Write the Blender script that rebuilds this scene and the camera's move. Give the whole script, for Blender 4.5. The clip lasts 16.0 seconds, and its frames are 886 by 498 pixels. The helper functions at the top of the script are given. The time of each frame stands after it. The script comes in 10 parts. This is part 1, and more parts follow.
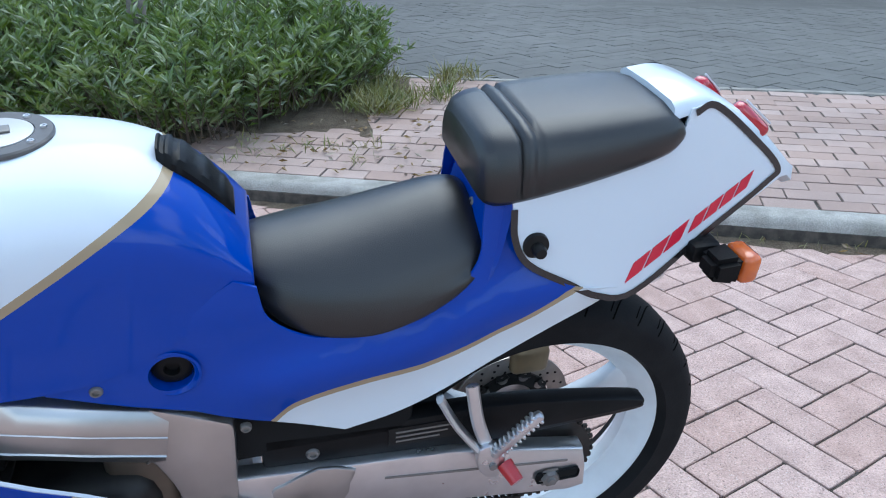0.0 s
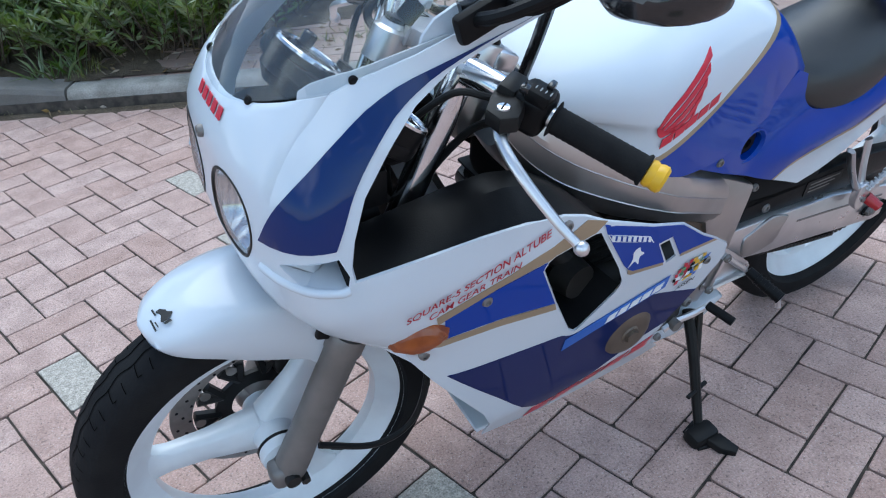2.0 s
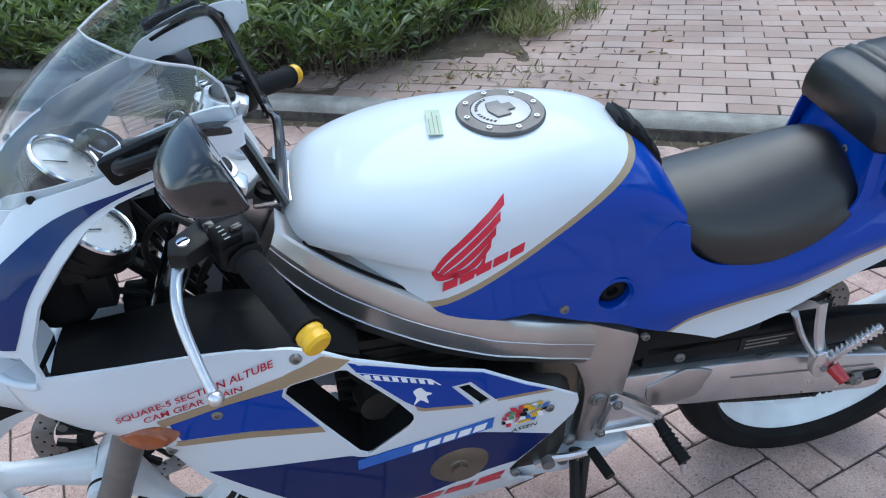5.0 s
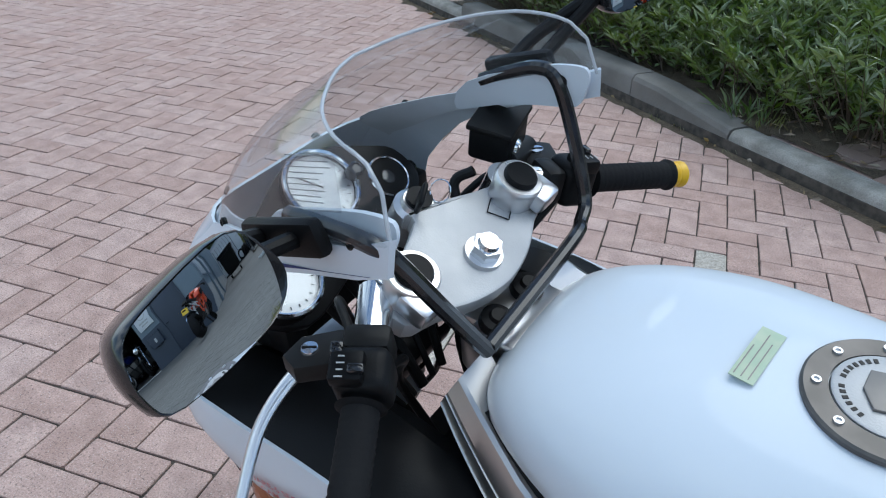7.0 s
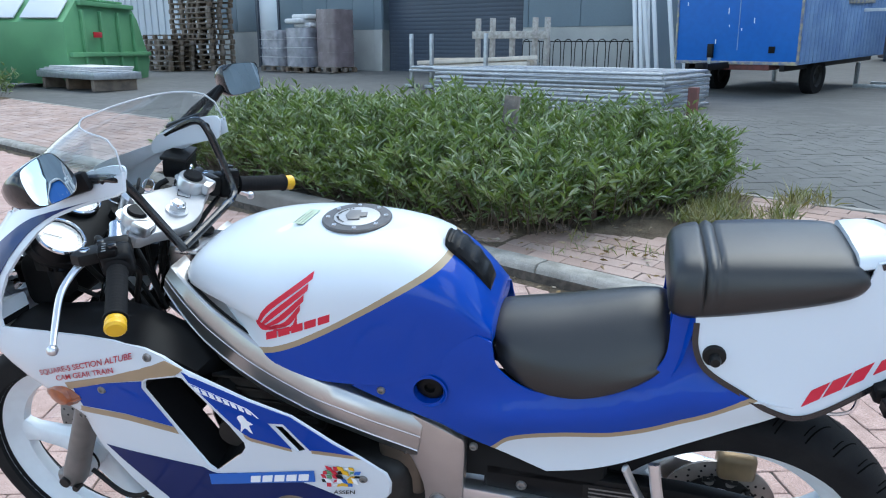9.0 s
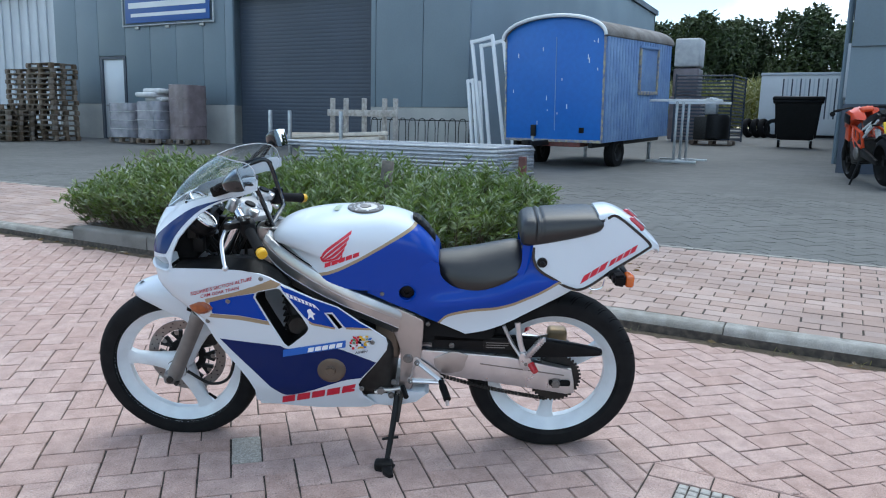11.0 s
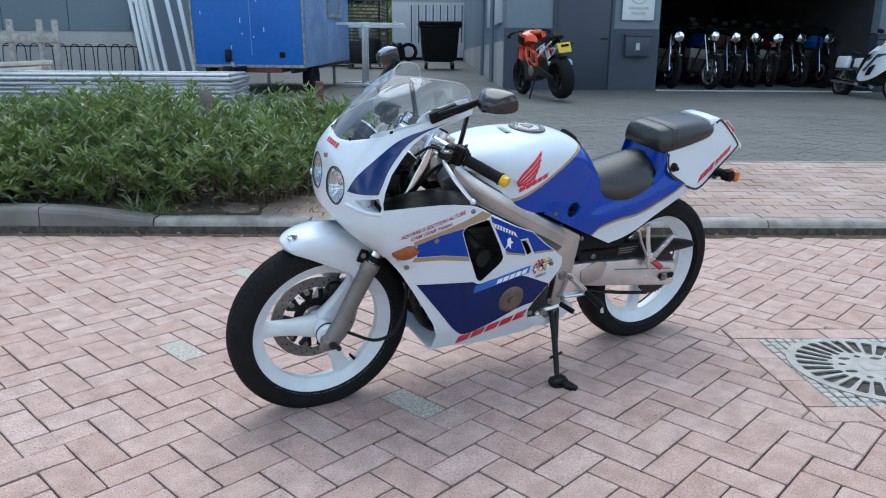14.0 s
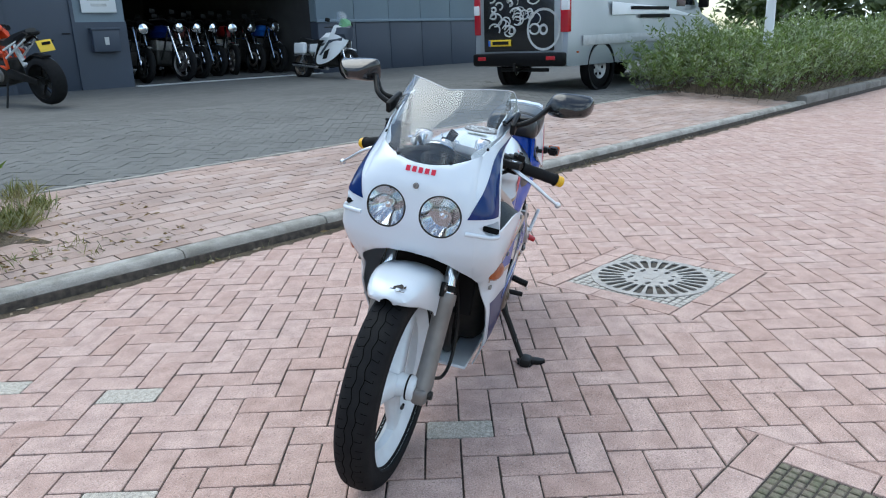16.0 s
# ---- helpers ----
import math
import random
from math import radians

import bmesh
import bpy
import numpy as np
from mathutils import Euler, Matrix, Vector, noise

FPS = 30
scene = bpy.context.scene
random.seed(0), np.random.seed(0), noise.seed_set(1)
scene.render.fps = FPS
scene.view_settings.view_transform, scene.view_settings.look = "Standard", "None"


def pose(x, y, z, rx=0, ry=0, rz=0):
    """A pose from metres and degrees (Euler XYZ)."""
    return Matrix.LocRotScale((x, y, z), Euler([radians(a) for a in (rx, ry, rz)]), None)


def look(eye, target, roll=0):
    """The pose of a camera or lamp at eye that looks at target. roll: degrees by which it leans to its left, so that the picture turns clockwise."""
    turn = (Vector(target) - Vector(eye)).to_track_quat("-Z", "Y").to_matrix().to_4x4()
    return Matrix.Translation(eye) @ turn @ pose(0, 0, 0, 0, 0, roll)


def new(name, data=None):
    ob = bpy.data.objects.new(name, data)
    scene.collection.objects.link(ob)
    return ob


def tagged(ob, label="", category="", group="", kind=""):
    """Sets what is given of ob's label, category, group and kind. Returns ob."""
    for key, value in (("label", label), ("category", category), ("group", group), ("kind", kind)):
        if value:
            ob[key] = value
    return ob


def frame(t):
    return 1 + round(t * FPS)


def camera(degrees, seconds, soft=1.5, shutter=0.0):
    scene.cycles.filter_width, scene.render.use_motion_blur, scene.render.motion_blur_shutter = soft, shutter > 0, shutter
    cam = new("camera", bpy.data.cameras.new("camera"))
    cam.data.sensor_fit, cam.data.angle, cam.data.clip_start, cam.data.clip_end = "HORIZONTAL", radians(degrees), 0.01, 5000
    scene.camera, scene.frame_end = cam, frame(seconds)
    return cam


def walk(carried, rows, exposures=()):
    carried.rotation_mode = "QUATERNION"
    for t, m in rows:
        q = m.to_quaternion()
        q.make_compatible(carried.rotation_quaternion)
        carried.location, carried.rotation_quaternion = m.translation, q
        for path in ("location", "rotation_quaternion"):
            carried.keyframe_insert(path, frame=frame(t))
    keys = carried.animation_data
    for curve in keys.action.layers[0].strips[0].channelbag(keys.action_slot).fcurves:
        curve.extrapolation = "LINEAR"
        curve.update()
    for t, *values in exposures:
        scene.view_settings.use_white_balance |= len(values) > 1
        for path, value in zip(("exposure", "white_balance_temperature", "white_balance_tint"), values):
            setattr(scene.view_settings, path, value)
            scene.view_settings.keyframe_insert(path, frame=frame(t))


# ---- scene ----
import functools

cam = camera(62.7, 16.0, soft=1.1)
PATH = [
    (0, (0.962, -1.045, 1.089), (1.44, 0.731, 0.302), -0.1),
    (0.5, (0.628, -1.049, 1.143), (1.163, 0.631, 0.199), -2.7),
    (1, (0.343, -1.081, 1.142), (0.965, 0.517, 0.111), -4.4),
    (1.5, (0.068, -1.101, 1.157), (0.78, 0.449, 0.112), -5.0),
    (2, (-0.127, -0.995, 1.15), (0.641, 0.516, 0.088), -4.6),
    (2.5, (-0.236, -0.958, 1.144), (0.561, 0.526, 0.065), -3.7),
    (3, (-0.296, -0.963, 1.144), (0.48, 0.517, 0.045), -3.4),
    (3.5, (-0.239, -1.006, 1.133), (0.464, 0.499, 0.02), -4.7),
    (4, (0.004, -1.1, 1.174), (0.606, 0.467, 0.086), -5.7),
    (4.2, (0.108, -1.132, 1.195), (0.674, 0.465, 0.131), -5.7),
    (6.3, (0.704, -0.885, 1.243), (0.13, 0.766, 0.27), 1.3),
    (6.5, (0.686, -0.825, 1.241), (-0.017, 0.771, 0.261), 1.8),
    (7, (0.658, -0.708, 1.24), (-0.34, 0.72, 0.258), 2.4),
    (7.5, (0.775, -0.697, 1.265), (-0.424, 0.597, 0.321), 2.3),
    (8, (0.923, -0.761, 1.287), (-0.243, 0.637, 0.458), 1.0),
    (8.5, (1.03, -1.019, 1.254), (0.193, 0.668, 0.581), 0.3),
    (9, (1.13, -1.353, 1.184), (0.681, 0.521, 0.648), 0.3),
    (9.5, (1.134, -1.79, 1.21), (0.917, 0.149, 0.771), 0.3),
    (9.7, (1.092, -1.932, 1.196), (0.941, 0.02, 0.785), 0.5),
    (11.8, (0.898, -2.812, 1.169), (0.901, -0.839, 0.842), 0.9),
    (12, (0.81, -2.777, 1.167), (0.831, -0.806, 0.829), 0.5),
    (12.5, (0.419, -2.679, 1.143), (0.554, -0.718, 0.772), -0.1),
    (13, (0.078, -2.523, 1.088), (0.439, -0.602, 0.665), 0.4),
    (13.5, (-0.299, -2.369, 1.085), (0.353, -0.538, 0.612), 0.9),
    (14, (-0.735, -2.162, 1.107), (0.211, -0.473, 0.603), 0.5),
    (14.5, (-1.063, -1.824, 1.121), (0.156, -0.327, 0.6), -0.5),
    (15, (-1.413, -1.519, 1.135), (0.047, -0.261, 0.602), -1.7),
    (15.5, (-1.616, -1.144, 1.151), (0.059, -0.2, 0.603), -2.3),
    (16, (-1.721, -0.751, 1.191), (0.118, -0.192, 0.638), -2.2),
]
walk(cam, [(t, look(eye, target, roll)) for t, eye, target, roll in PATH], [(t, e, k, 1.0) for t, e, k in ((0.0, 0.82, 5700), (1.0, 0.60, 5650), (3.0, 0.57, 5850), (4.2, 0.68, 5850), (6.3, 0.43, 5800), (7.2, 0.25, 6050), (8.0, 0.26, 6150), (8.5, 0.56, 6000), (9.0, 0.92, 5950), (9.7, 0.77, 5950), (12.0, 0.64, 6000), (14.0, 0.67, 6050), (16.0, 0.70, 6150))])

# ---- light: hazy sun behind the bike, bright broken cloud ----
SUN_AZ, SUN_EL = radians(64), radians(66)
sky_world = bpy.data.worlds.new("sky")
scene.world = sky_world
sky_world.use_nodes = True
wn, wl = sky_world.node_tree.nodes, sky_world.node_tree.links
wbg = wn["Background"]
sky = wn.new("ShaderNodeTexSky")
sky.sky_type, sky.sun_disc = "NISHITA", False
sky.sun_elevation, sky.sun_rotation = SUN_EL, radians(90) - SUN_AZ
sky.air_density, sky.dust_density = 1.0, 0.8
wtc = wn.new("ShaderNodeTexCoord")
wno = wn.new("ShaderNodeTexNoise")
wno.inputs["Scale"].default_value, wno.inputs["Detail"].default_value = 2.6, 7
wra = wn.new("ShaderNodeValToRGB")
wra.color_ramp.elements[0].position, wra.color_ramp.elements[1].position = 0.49, 0.61
wmx = wn.new("ShaderNodeMix")
wmx.data_type = "RGBA"
wmx.inputs[7].default_value = (7.4, 8.0, 9.0, 1)
wl.new(wtc.outputs["Generated"], wno.inputs["Vector"])
wl.new(wno.outputs["Fac"], wra.inputs["Fac"])
wl.new(wra.outputs["Color"], wmx.inputs[0])
wl.new(sky.outputs["Color"], wmx.inputs[6])
wl.new(wmx.outputs[2], wbg.inputs["Color"])
wbg.inputs["Strength"].default_value = 0.15
sun = new("sun", bpy.data.lights.new("sun", "SUN"))
sun.data.energy, sun.data.angle, sun.data.color = 1.5, radians(58), (1.0, 0.96, 0.91)
sun.matrix_world = look((20 * math.cos(SUN_AZ) * math.cos(SUN_EL), 20 * math.sin(SUN_AZ) * math.cos(SUN_EL), 20 * math.sin(SUN_EL)), (0, 0, 0))
scene.view_settings.exposure = 0.0

# ---- materials ----
def surf(name, c1, c2=None, scale=8.0, rough=0.5, metal=0.0, bump=0.0, grain=120.0, coat=0.0, vary=0.0, island=False, rvar=0.0, spec=0.5, speck=0.0, bdist=0.004, crough=0.03, fleck=0.0):
    """Two colours mixed by coarse noise, fine grain in colour and relief, and a change from piece to piece."""
    m = bpy.data.materials.new(name)
    m.use_nodes = True
    N, K = m.node_tree.nodes, m.node_tree.links
    b = N["Principled BSDF"]
    b.inputs["Roughness"].default_value, b.inputs["Metallic"].default_value = rough, metal
    b.inputs["Coat Weight"].default_value, b.inputs["Coat Roughness"].default_value = coat, crough
    b.inputs["Specular IOR Level"].default_value = spec
    geo = N.new("ShaderNodeNewGeometry")
    c2 = c2 or tuple(v * 0.85 for v in c1)
    n1 = N.new("ShaderNodeTexNoise")
    n1.inputs["Scale"].default_value, n1.inputs["Detail"].default_value = scale, 4
    K.new(geo.outputs["Position"], n1.inputs["Vector"])
    rp = N.new("ShaderNodeValToRGB")
    rp.color_ramp.elements[0].position, rp.color_ramp.elements[1].position = 0.35, 0.65
    rp.color_ramp.elements[0].color, rp.color_ramp.elements[1].color = (*c1, 1), (*c2, 1)
    K.new(n1.outputs["Fac"], rp.inputs["Fac"])
    col = rp.outputs["Color"]
    n2 = N.new("ShaderNodeTexNoise")
    n2.inputs["Scale"].default_value, n2.inputs["Detail"].default_value = grain, 2
    K.new(geo.outputs["Position"], n2.inputs["Vector"])
    if speck > 0 or vary > 0:
        hs = N.new("ShaderNodeHueSaturation")
        K.new(col, hs.inputs["Color"])
        mr = N.new("ShaderNodeMapRange")
        mr.inputs["From Min"].default_value, mr.inputs["From Max"].default_value = 0.3, 0.7
        mr.inputs["To Min"].default_value, mr.inputs["To Max"].default_value = 1 - speck, 1 + speck
        K.new(n2.outputs["Fac"], mr.inputs["Value"])
        val = mr.outputs["Result"]
        if vary > 0:
            if island:
                rnd = geo.outputs["Random Per Island"]
            else:
                oi = N.new("ShaderNodeObjectInfo")
                rnd = oi.outputs["Random"]
            mv = N.new("ShaderNodeMapRange")
            mv.inputs["To Min"].default_value, mv.inputs["To Max"].default_value = 1 - vary, 1 + vary
            K.new(rnd, mv.inputs["Value"])
            mm = N.new("ShaderNodeMath")
            mm.operation = "MULTIPLY"
            K.new(val, mm.inputs[0]), K.new(mv.outputs["Result"], mm.inputs[1])
            val = mm.outputs["Value"]
            mh = N.new("ShaderNodeMapRange")
            mh.inputs["To Min"].default_value, mh.inputs["To Max"].default_value = 1.0 + vary * 1.2, 1.0 - vary * 1.2
            K.new(rnd, mh.inputs["Value"])
            K.new(mh.outputs["Result"], hs.inputs["Saturation"])
        K.new(val, hs.inputs["Value"])
        col = hs.outputs["Color"]
    if fleck > 0:
        # pale grains and dark pits
        for lo, hi, tone, amount in ((0.63, 0.70, (0.66, 0.60, 0.56, 1), fleck), (0.385, 0.33, (0.10, 0.075, 0.065, 1), fleck * 0.9)):
            nf, mf, xf = N.new("ShaderNodeTexNoise"), N.new("ShaderNodeMapRange"), N.new("ShaderNodeMix")
            nf.inputs["Scale"].default_value, nf.inputs["Detail"].default_value = (330 if lo < hi else 150), 2
            mf.inputs["From Min"].default_value, mf.inputs["From Max"].default_value, mf.inputs["To Max"].default_value = lo, hi, amount
            xf.data_type, xf.inputs[7].default_value = "RGBA", tone
            K.new(geo.outputs["Position"], nf.inputs["Vector"]), K.new(nf.outputs["Fac"], mf.inputs["Value"])
            K.new(mf.outputs["Result"], xf.inputs[0]), K.new(col, xf.inputs[6])
            col = xf.outputs[2]
    K.new(col, b.inputs["Base Color"])
    if rvar > 0:
        mr2 = N.new("ShaderNodeMapRange")
        mr2.inputs["To Min"].default_value, mr2.inputs["To Max"].default_value = max(rough - rvar, 0.02), min(rough + rvar, 1)
        K.new(n1.outputs["Fac"], mr2.inputs["Value"])
        K.new(mr2.outputs["Result"], b.inputs["Roughness"])
    if bump > 0:
        bp = N.new("ShaderNodeBump")
        bp.inputs["Strength"].default_value, bp.inputs["Distance"].default_value = bump, bdist
        K.new(n2.outputs["Fac"], bp.inputs["Height"])
        K.new(bp.outputs["Normal"], b.inputs["Normal"])
    return m


def paved(name, c1, c2, joint, rot, lw=0.21, lh=0.105):
    """Far paving: small blocks as pattern and relief."""
    m = surf(name, c1, c2, scale=0.6, rough=0.85)
    N, K = m.node_tree.nodes, m.node_tree.links
    b = N["Principled BSDF"]
    src = b.inputs["Base Color"].links[0].from_socket
    geo = N.new("ShaderNodeNewGeometry")
    mp = N.new("ShaderNodeMapping")
    mp.inputs["Rotation"].default_value = (0, 0, radians(rot))
    K.new(geo.outputs["Position"], mp.inputs["Vector"])
    br = N.new("ShaderNodeTexBrick")
    br.inputs["Scale"].default_value = 1.0
    br.inputs["Brick Width"].default_value, br.inputs["Row Height"].default_value = lw, lh
    br.inputs["Mortar Size"].default_value = 0.004
    br.inputs["Color1"].default_value, br.inputs["Color2"].default_value = (1, 1, 1, 1), (0.78, 0.78, 0.78, 1)
    br.inputs["Mortar"].default_value = (*[j for j in joint], 1)
    K.new(mp.outputs["Vector"], br.inputs["Vector"])
    mx = N.new("ShaderNodeMix")
    mx.data_type, mx.blend_type = "RGBA", "MULTIPLY"
    mx.inputs[0].default_value = 1.0
    K.new(src, mx.inputs[6]), K.new(br.outputs["Color"], mx.inputs[7])
    K.new(mx.outputs[2], b.inputs["Base Color"])
    return m


def clear(name, color, rough=0.03, ior=1.45, alpha=0.25):
    """Thin clear plastic: mostly see-through, with a glossy face."""
    m = bpy.data.materials.new(name)
    m.use_nodes = True
    N, K = m.node_tree.nodes, m.node_tree.links
    out = N["Material Output"]
    N.remove(N["Principled BSDF"])
    tr, gl, mx, lw = N.new("ShaderNodeBsdfTransparent"), N.new("ShaderNodeBsdfGlossy"), N.new("ShaderNodeMixShader"), N.new("ShaderNodeLayerWeight")
    df, m2 = N.new("ShaderNodeBsdfDiffuse"), N.new("ShaderNodeMixShader")
    tr.inputs["Color"].default_value = (*color, 1)
    gl.inputs["Roughness"].default_value = rough
    lw.inputs["Blend"].default_value = 0.5
    pw, ad = N.new("ShaderNodeMath"), N.new("ShaderNodeMath")
    pw.operation, pw.inputs[1].default_value = "POWER", 4.0
    ad.operation, ad.inputs[1].default_value, ad.inputs[2].default_value = "MULTIPLY_ADD", 0.62, 0.075
    K.new(lw.outputs["Facing"], pw.inputs[0]), K.new(pw.outputs[0], ad.inputs[0])
    df.inputs["Color"].default_value = (0.8, 0.82, 0.85, 1)
    m2.inputs[0].default_value = alpha
    K.new(tr.outputs[0], m2.inputs[1]), K.new(df.outputs[0], m2.inputs[2])
    K.new(ad.outputs[0], mx.inputs[0]), K.new(m2.outputs[0], mx.inputs[1]), K.new(gl.outputs[0], mx.inputs[2])
    K.new(mx.outputs[0], out.inputs["Surface"])
    return m


M = {}
M["brick"] = surf("road_brick", (0.49, 0.345, 0.298), (0.385, 0.264, 0.226), scale=13.0, rough=0.92, bump=0.9, grain=230, vary=0.065, speck=0.22, fleck=0.6)
M["brick_j"] = surf("road_brick_joined", (0.49, 0.345, 0.298), (0.385, 0.264, 0.226), scale=13.0, rough=0.92, bump=0.9, grain=230, vary=0.065, island=True, speck=0.22, fleck=0.6)
M["brick_grey"] = surf("worn_grey_brick", (0.50, 0.455, 0.395), (0.34, 0.31, 0.265), scale=75, rough=0.95, bump=0.9, grain=260, speck=0.35)
M["path"] = surf("path_brick", (0.39, 0.287, 0.243), (0.305, 0.226, 0.194), scale=2.0, rough=0.9, bump=0.4, grain=300, vary=0.10, island=True, speck=0.12)
M["yard"] = surf("yard_paver", (0.126, 0.126, 0.119), (0.100, 0.100, 0.094), scale=0.7, rough=0.9, bump=0.3, grain=250, vary=0.08, island=True, speck=0.1)
M["joint"] = surf("joint_sand", (0.095, 0.08, 0.066), (0.04, 0.035, 0.03), scale=25, rough=1.0, bump=0.6, grain=300)
M["joint_y"] = surf("yard_joint", (0.095, 0.093, 0.085), (0.075, 0.074, 0.068), scale=25, rough=1.0)
M["road_far"] = paved("far_road", (0.40, 0.30, 0.278), (0.35, 0.265, 0.245), (0.6, 0.58, 0.56), 62.4 - 45)
M["yard_far"] = paved("far_yard", (0.122, 0.121, 0.115), (0.098, 0.098, 0.092), (0.70, 0.70, 0.70), 27.64)
M["soil"] = surf("soil", (0.10, 0.075, 0.05), (0.16, 0.125, 0.085), scale=14, rough=1.0, bump=1.0, grain=160, speck=0.3, bdist=0.02)
M["kerb"] = surf("concrete_kerb", (0.34, 0.325, 0.295), (0.215, 0.205, 0.18), scale=9, rough=0.94, bump=0.7, grain=200, vary=0.10, speck=0.2)
M["kerb_dark"] = surf("raised_kerb", (0.185, 0.175, 0.160), (0.135, 0.128, 0.115), scale=5, rough=0.92, bump=0.5, grain=260, vary=0.08, speck=0.12)
M["concrete"] = surf("concrete", (0.42, 0.42, 0.40), (0.34, 0.34, 0.33), scale=1.3, rough=0.9, bump=0.2, grain=60, speck=0.06)
M["leaf"] = surf("willow_leaf", (0.070, 0.118, 0.032), (0.172, 0.228, 0.075), scale=5, rough=0.34, vary=0.45, island=True, spec=0.6)


def let_through(m, share, tint):
    """Thin leaves let some light through."""
    N, K = m.node_tree.nodes, m.node_tree.links
    b, out = N["Principled BSDF"], N["Material Output"]
    tl, mx = N.new("ShaderNodeBsdfTranslucent"), N.new("ShaderNodeMixShader")
    tl.inputs["Color"].default_value = (*tint, 1)
    mx.inputs[0].default_value = share
    K.new(b.outputs[0], mx.inputs[1]), K.new(tl.outputs[0], mx.inputs[2]), K.new(mx.outputs[0], out.inputs["Surface"])


let_through(M["leaf"], 0.15, (0.30, 0.42, 0.09))
M["dry_leaf"] = surf("dry_leaf", (0.20, 0.14, 0.08), (0.32, 0.24, 0.14), scale=9, rough=0.8, vary=0.4, island=True)
M["grass"] = surf("dry_grass", (0.16, 0.19, 0.055), (0.28, 0.25, 0.11), scale=5, rough=0.7, vary=0.3, island=True)
M["corn"] = surf("corn", (0.22, 0.24, 0.07), (0.34, 0.31, 0.12), scale=2, rough=0.7, vary=0.3, island=True)
M["pine"] = surf("far_wood", (0.035, 0.055, 0.022), (0.065, 0.085, 0.03), scale=0.4, rough=0.8, vary=0.35, island=True)
M["bark"] = surf("bark", (0.10, 0.075, 0.055), (0.06, 0.045, 0.035), scale=9, rough=0.95, bump=0.6, grain=60)
M["field"] = surf("field_grass", (0.14, 0.20, 0.05), (0.20, 0.24, 0.08), scale=0.2, rough=0.95, speck=0.2, grain=8)
M["clad"] = surf("grey_blue_cladding", (0.165, 0.214, 0.258), (0.145, 0.188, 0.228), scale=0.5, rough=0.5, rvar=0.1, speck=0.03, grain=30)
M["clad_dark"] = surf("dark_roller_door", (0.050, 0.064, 0.092), (0.044, 0.056, 0.080), scale=0.6, rough=0.5, rvar=0.1)
M["clad_navy"] = surf("dark_blue_cladding", (0.042, 0.055, 0.082), (0.036, 0.047, 0.07), scale=0.6, rough=0.5, rvar=0.1)
M["clad_white"] = surf("pale_cladding", (0.55, 0.58, 0.62), (0.48, 0.51, 0.55), scale=0.5, rough=0.6)
M["door_white"] = surf("white_door_paint", (0.62, 0.66, 0.70), (0.58, 0.62, 0.66), scale=1, rough=0.4)
M["blue_paint"] = surf("caravan_blue", (0.012, 0.12, 0.47), (0.018, 0.135, 0.49), scale=1.2, rough=0.45, rvar=0.15, speck=0.05, grain=12)
M["blue_faded"] = surf("caravan_faded_blue", (0.20, 0.31, 0.52), (0.14, 0.23, 0.45), scale=2.5, rough=0.6, speck=0.08, grain=20)
M["yellowed"] = surf("chipped_yellow_trim", (0.42, 0.37, 0.24), (0.13, 0.16, 0.27), scale=12, rough=0.7)
M["lid_iron"] = surf("worn_iron_lid", (0.40, 0.375, 0.345), (0.31, 0.29, 0.27), scale=16, rough=0.7, metal=0.2, bump=0.4, grain=220, speck=0.15)
M["galv"] = surf("galvanised_steel", (0.42, 0.44, 0.46), (0.33, 0.35, 0.37), scale=14, rough=0.42, metal=0.7, rvar=0.12)
M["wood"] = surf("weathered_wood", (0.19, 0.145, 0.110), (0.115, 0.090, 0.070), scale=6, rough=0.9, bump=0.3, grain=70, vary=0.3, speck=0.12)
M["wood_pale"] = surf("pale_timber", (0.60, 0.54, 0.46), (0.48, 0.42, 0.36), scale=5, rough=0.85, bump=0.2, grain=80, vary=0.15, speck=0.1)
M["stake"] = surf("grey_stake", (0.20, 0.175, 0.15), (0.12, 0.105, 0.095), scale=18, rough=0.95, bump=0.6, grain=90)
M["rust_red"] = surf("red_brown_paint", (0.16, 0.05, 0.045), (0.10, 0.04, 0.035), scale=12, rough=0.75)
M["wrap"] = surf("stretch_wrap", (0.16, 0.16, 0.19), (0.32, 0.32, 0.36), scale=3.5, rough=0.25, bump=0.6, grain=14, bdist=0.02, spec=0.6)
M["wrap_brown"] = surf("wrapped_bricks", (0.17, 0.135, 0.14), (0.23, 0.19, 0.20), scale=4, rough=0.3, bump=0.6, grain=14, bdist=0.02)
M["wrap_white"] = surf("white_sacks", (0.62, 0.62, 0.62), (0.5, 0.5, 0.52), scale=6, rough=0.6, bump=0.5, grain=20, bdist=0.02)
M["green"] = surf("skip_green", (0.12, 0.30, 0.14), (0.10, 0.25, 0.12), scale=1.5, rough=0.55, rvar=0.1, speck=0.05)
M["rubber"] = surf("tyre_rubber", (0.010, 0.010, 0.011), (0.015, 0.015, 0.0155), scale=20, rough=0.72, bump=0.15, grain=300, rvar=0.1, spec=0.09)
M["black"] = surf("black_plastic", (0.0055, 0.0055, 0.006), (0.008, 0.008, 0.0085), scale=15, rough=0.40, bump=0.08, grain=500, rvar=0.08, spec=0.13)
M["black_gloss"] = surf("black_gloss", (0.012, 0.012, 0.013), (0.016, 0.016, 0.017), scale=15, rough=0.16, coat=0.3)
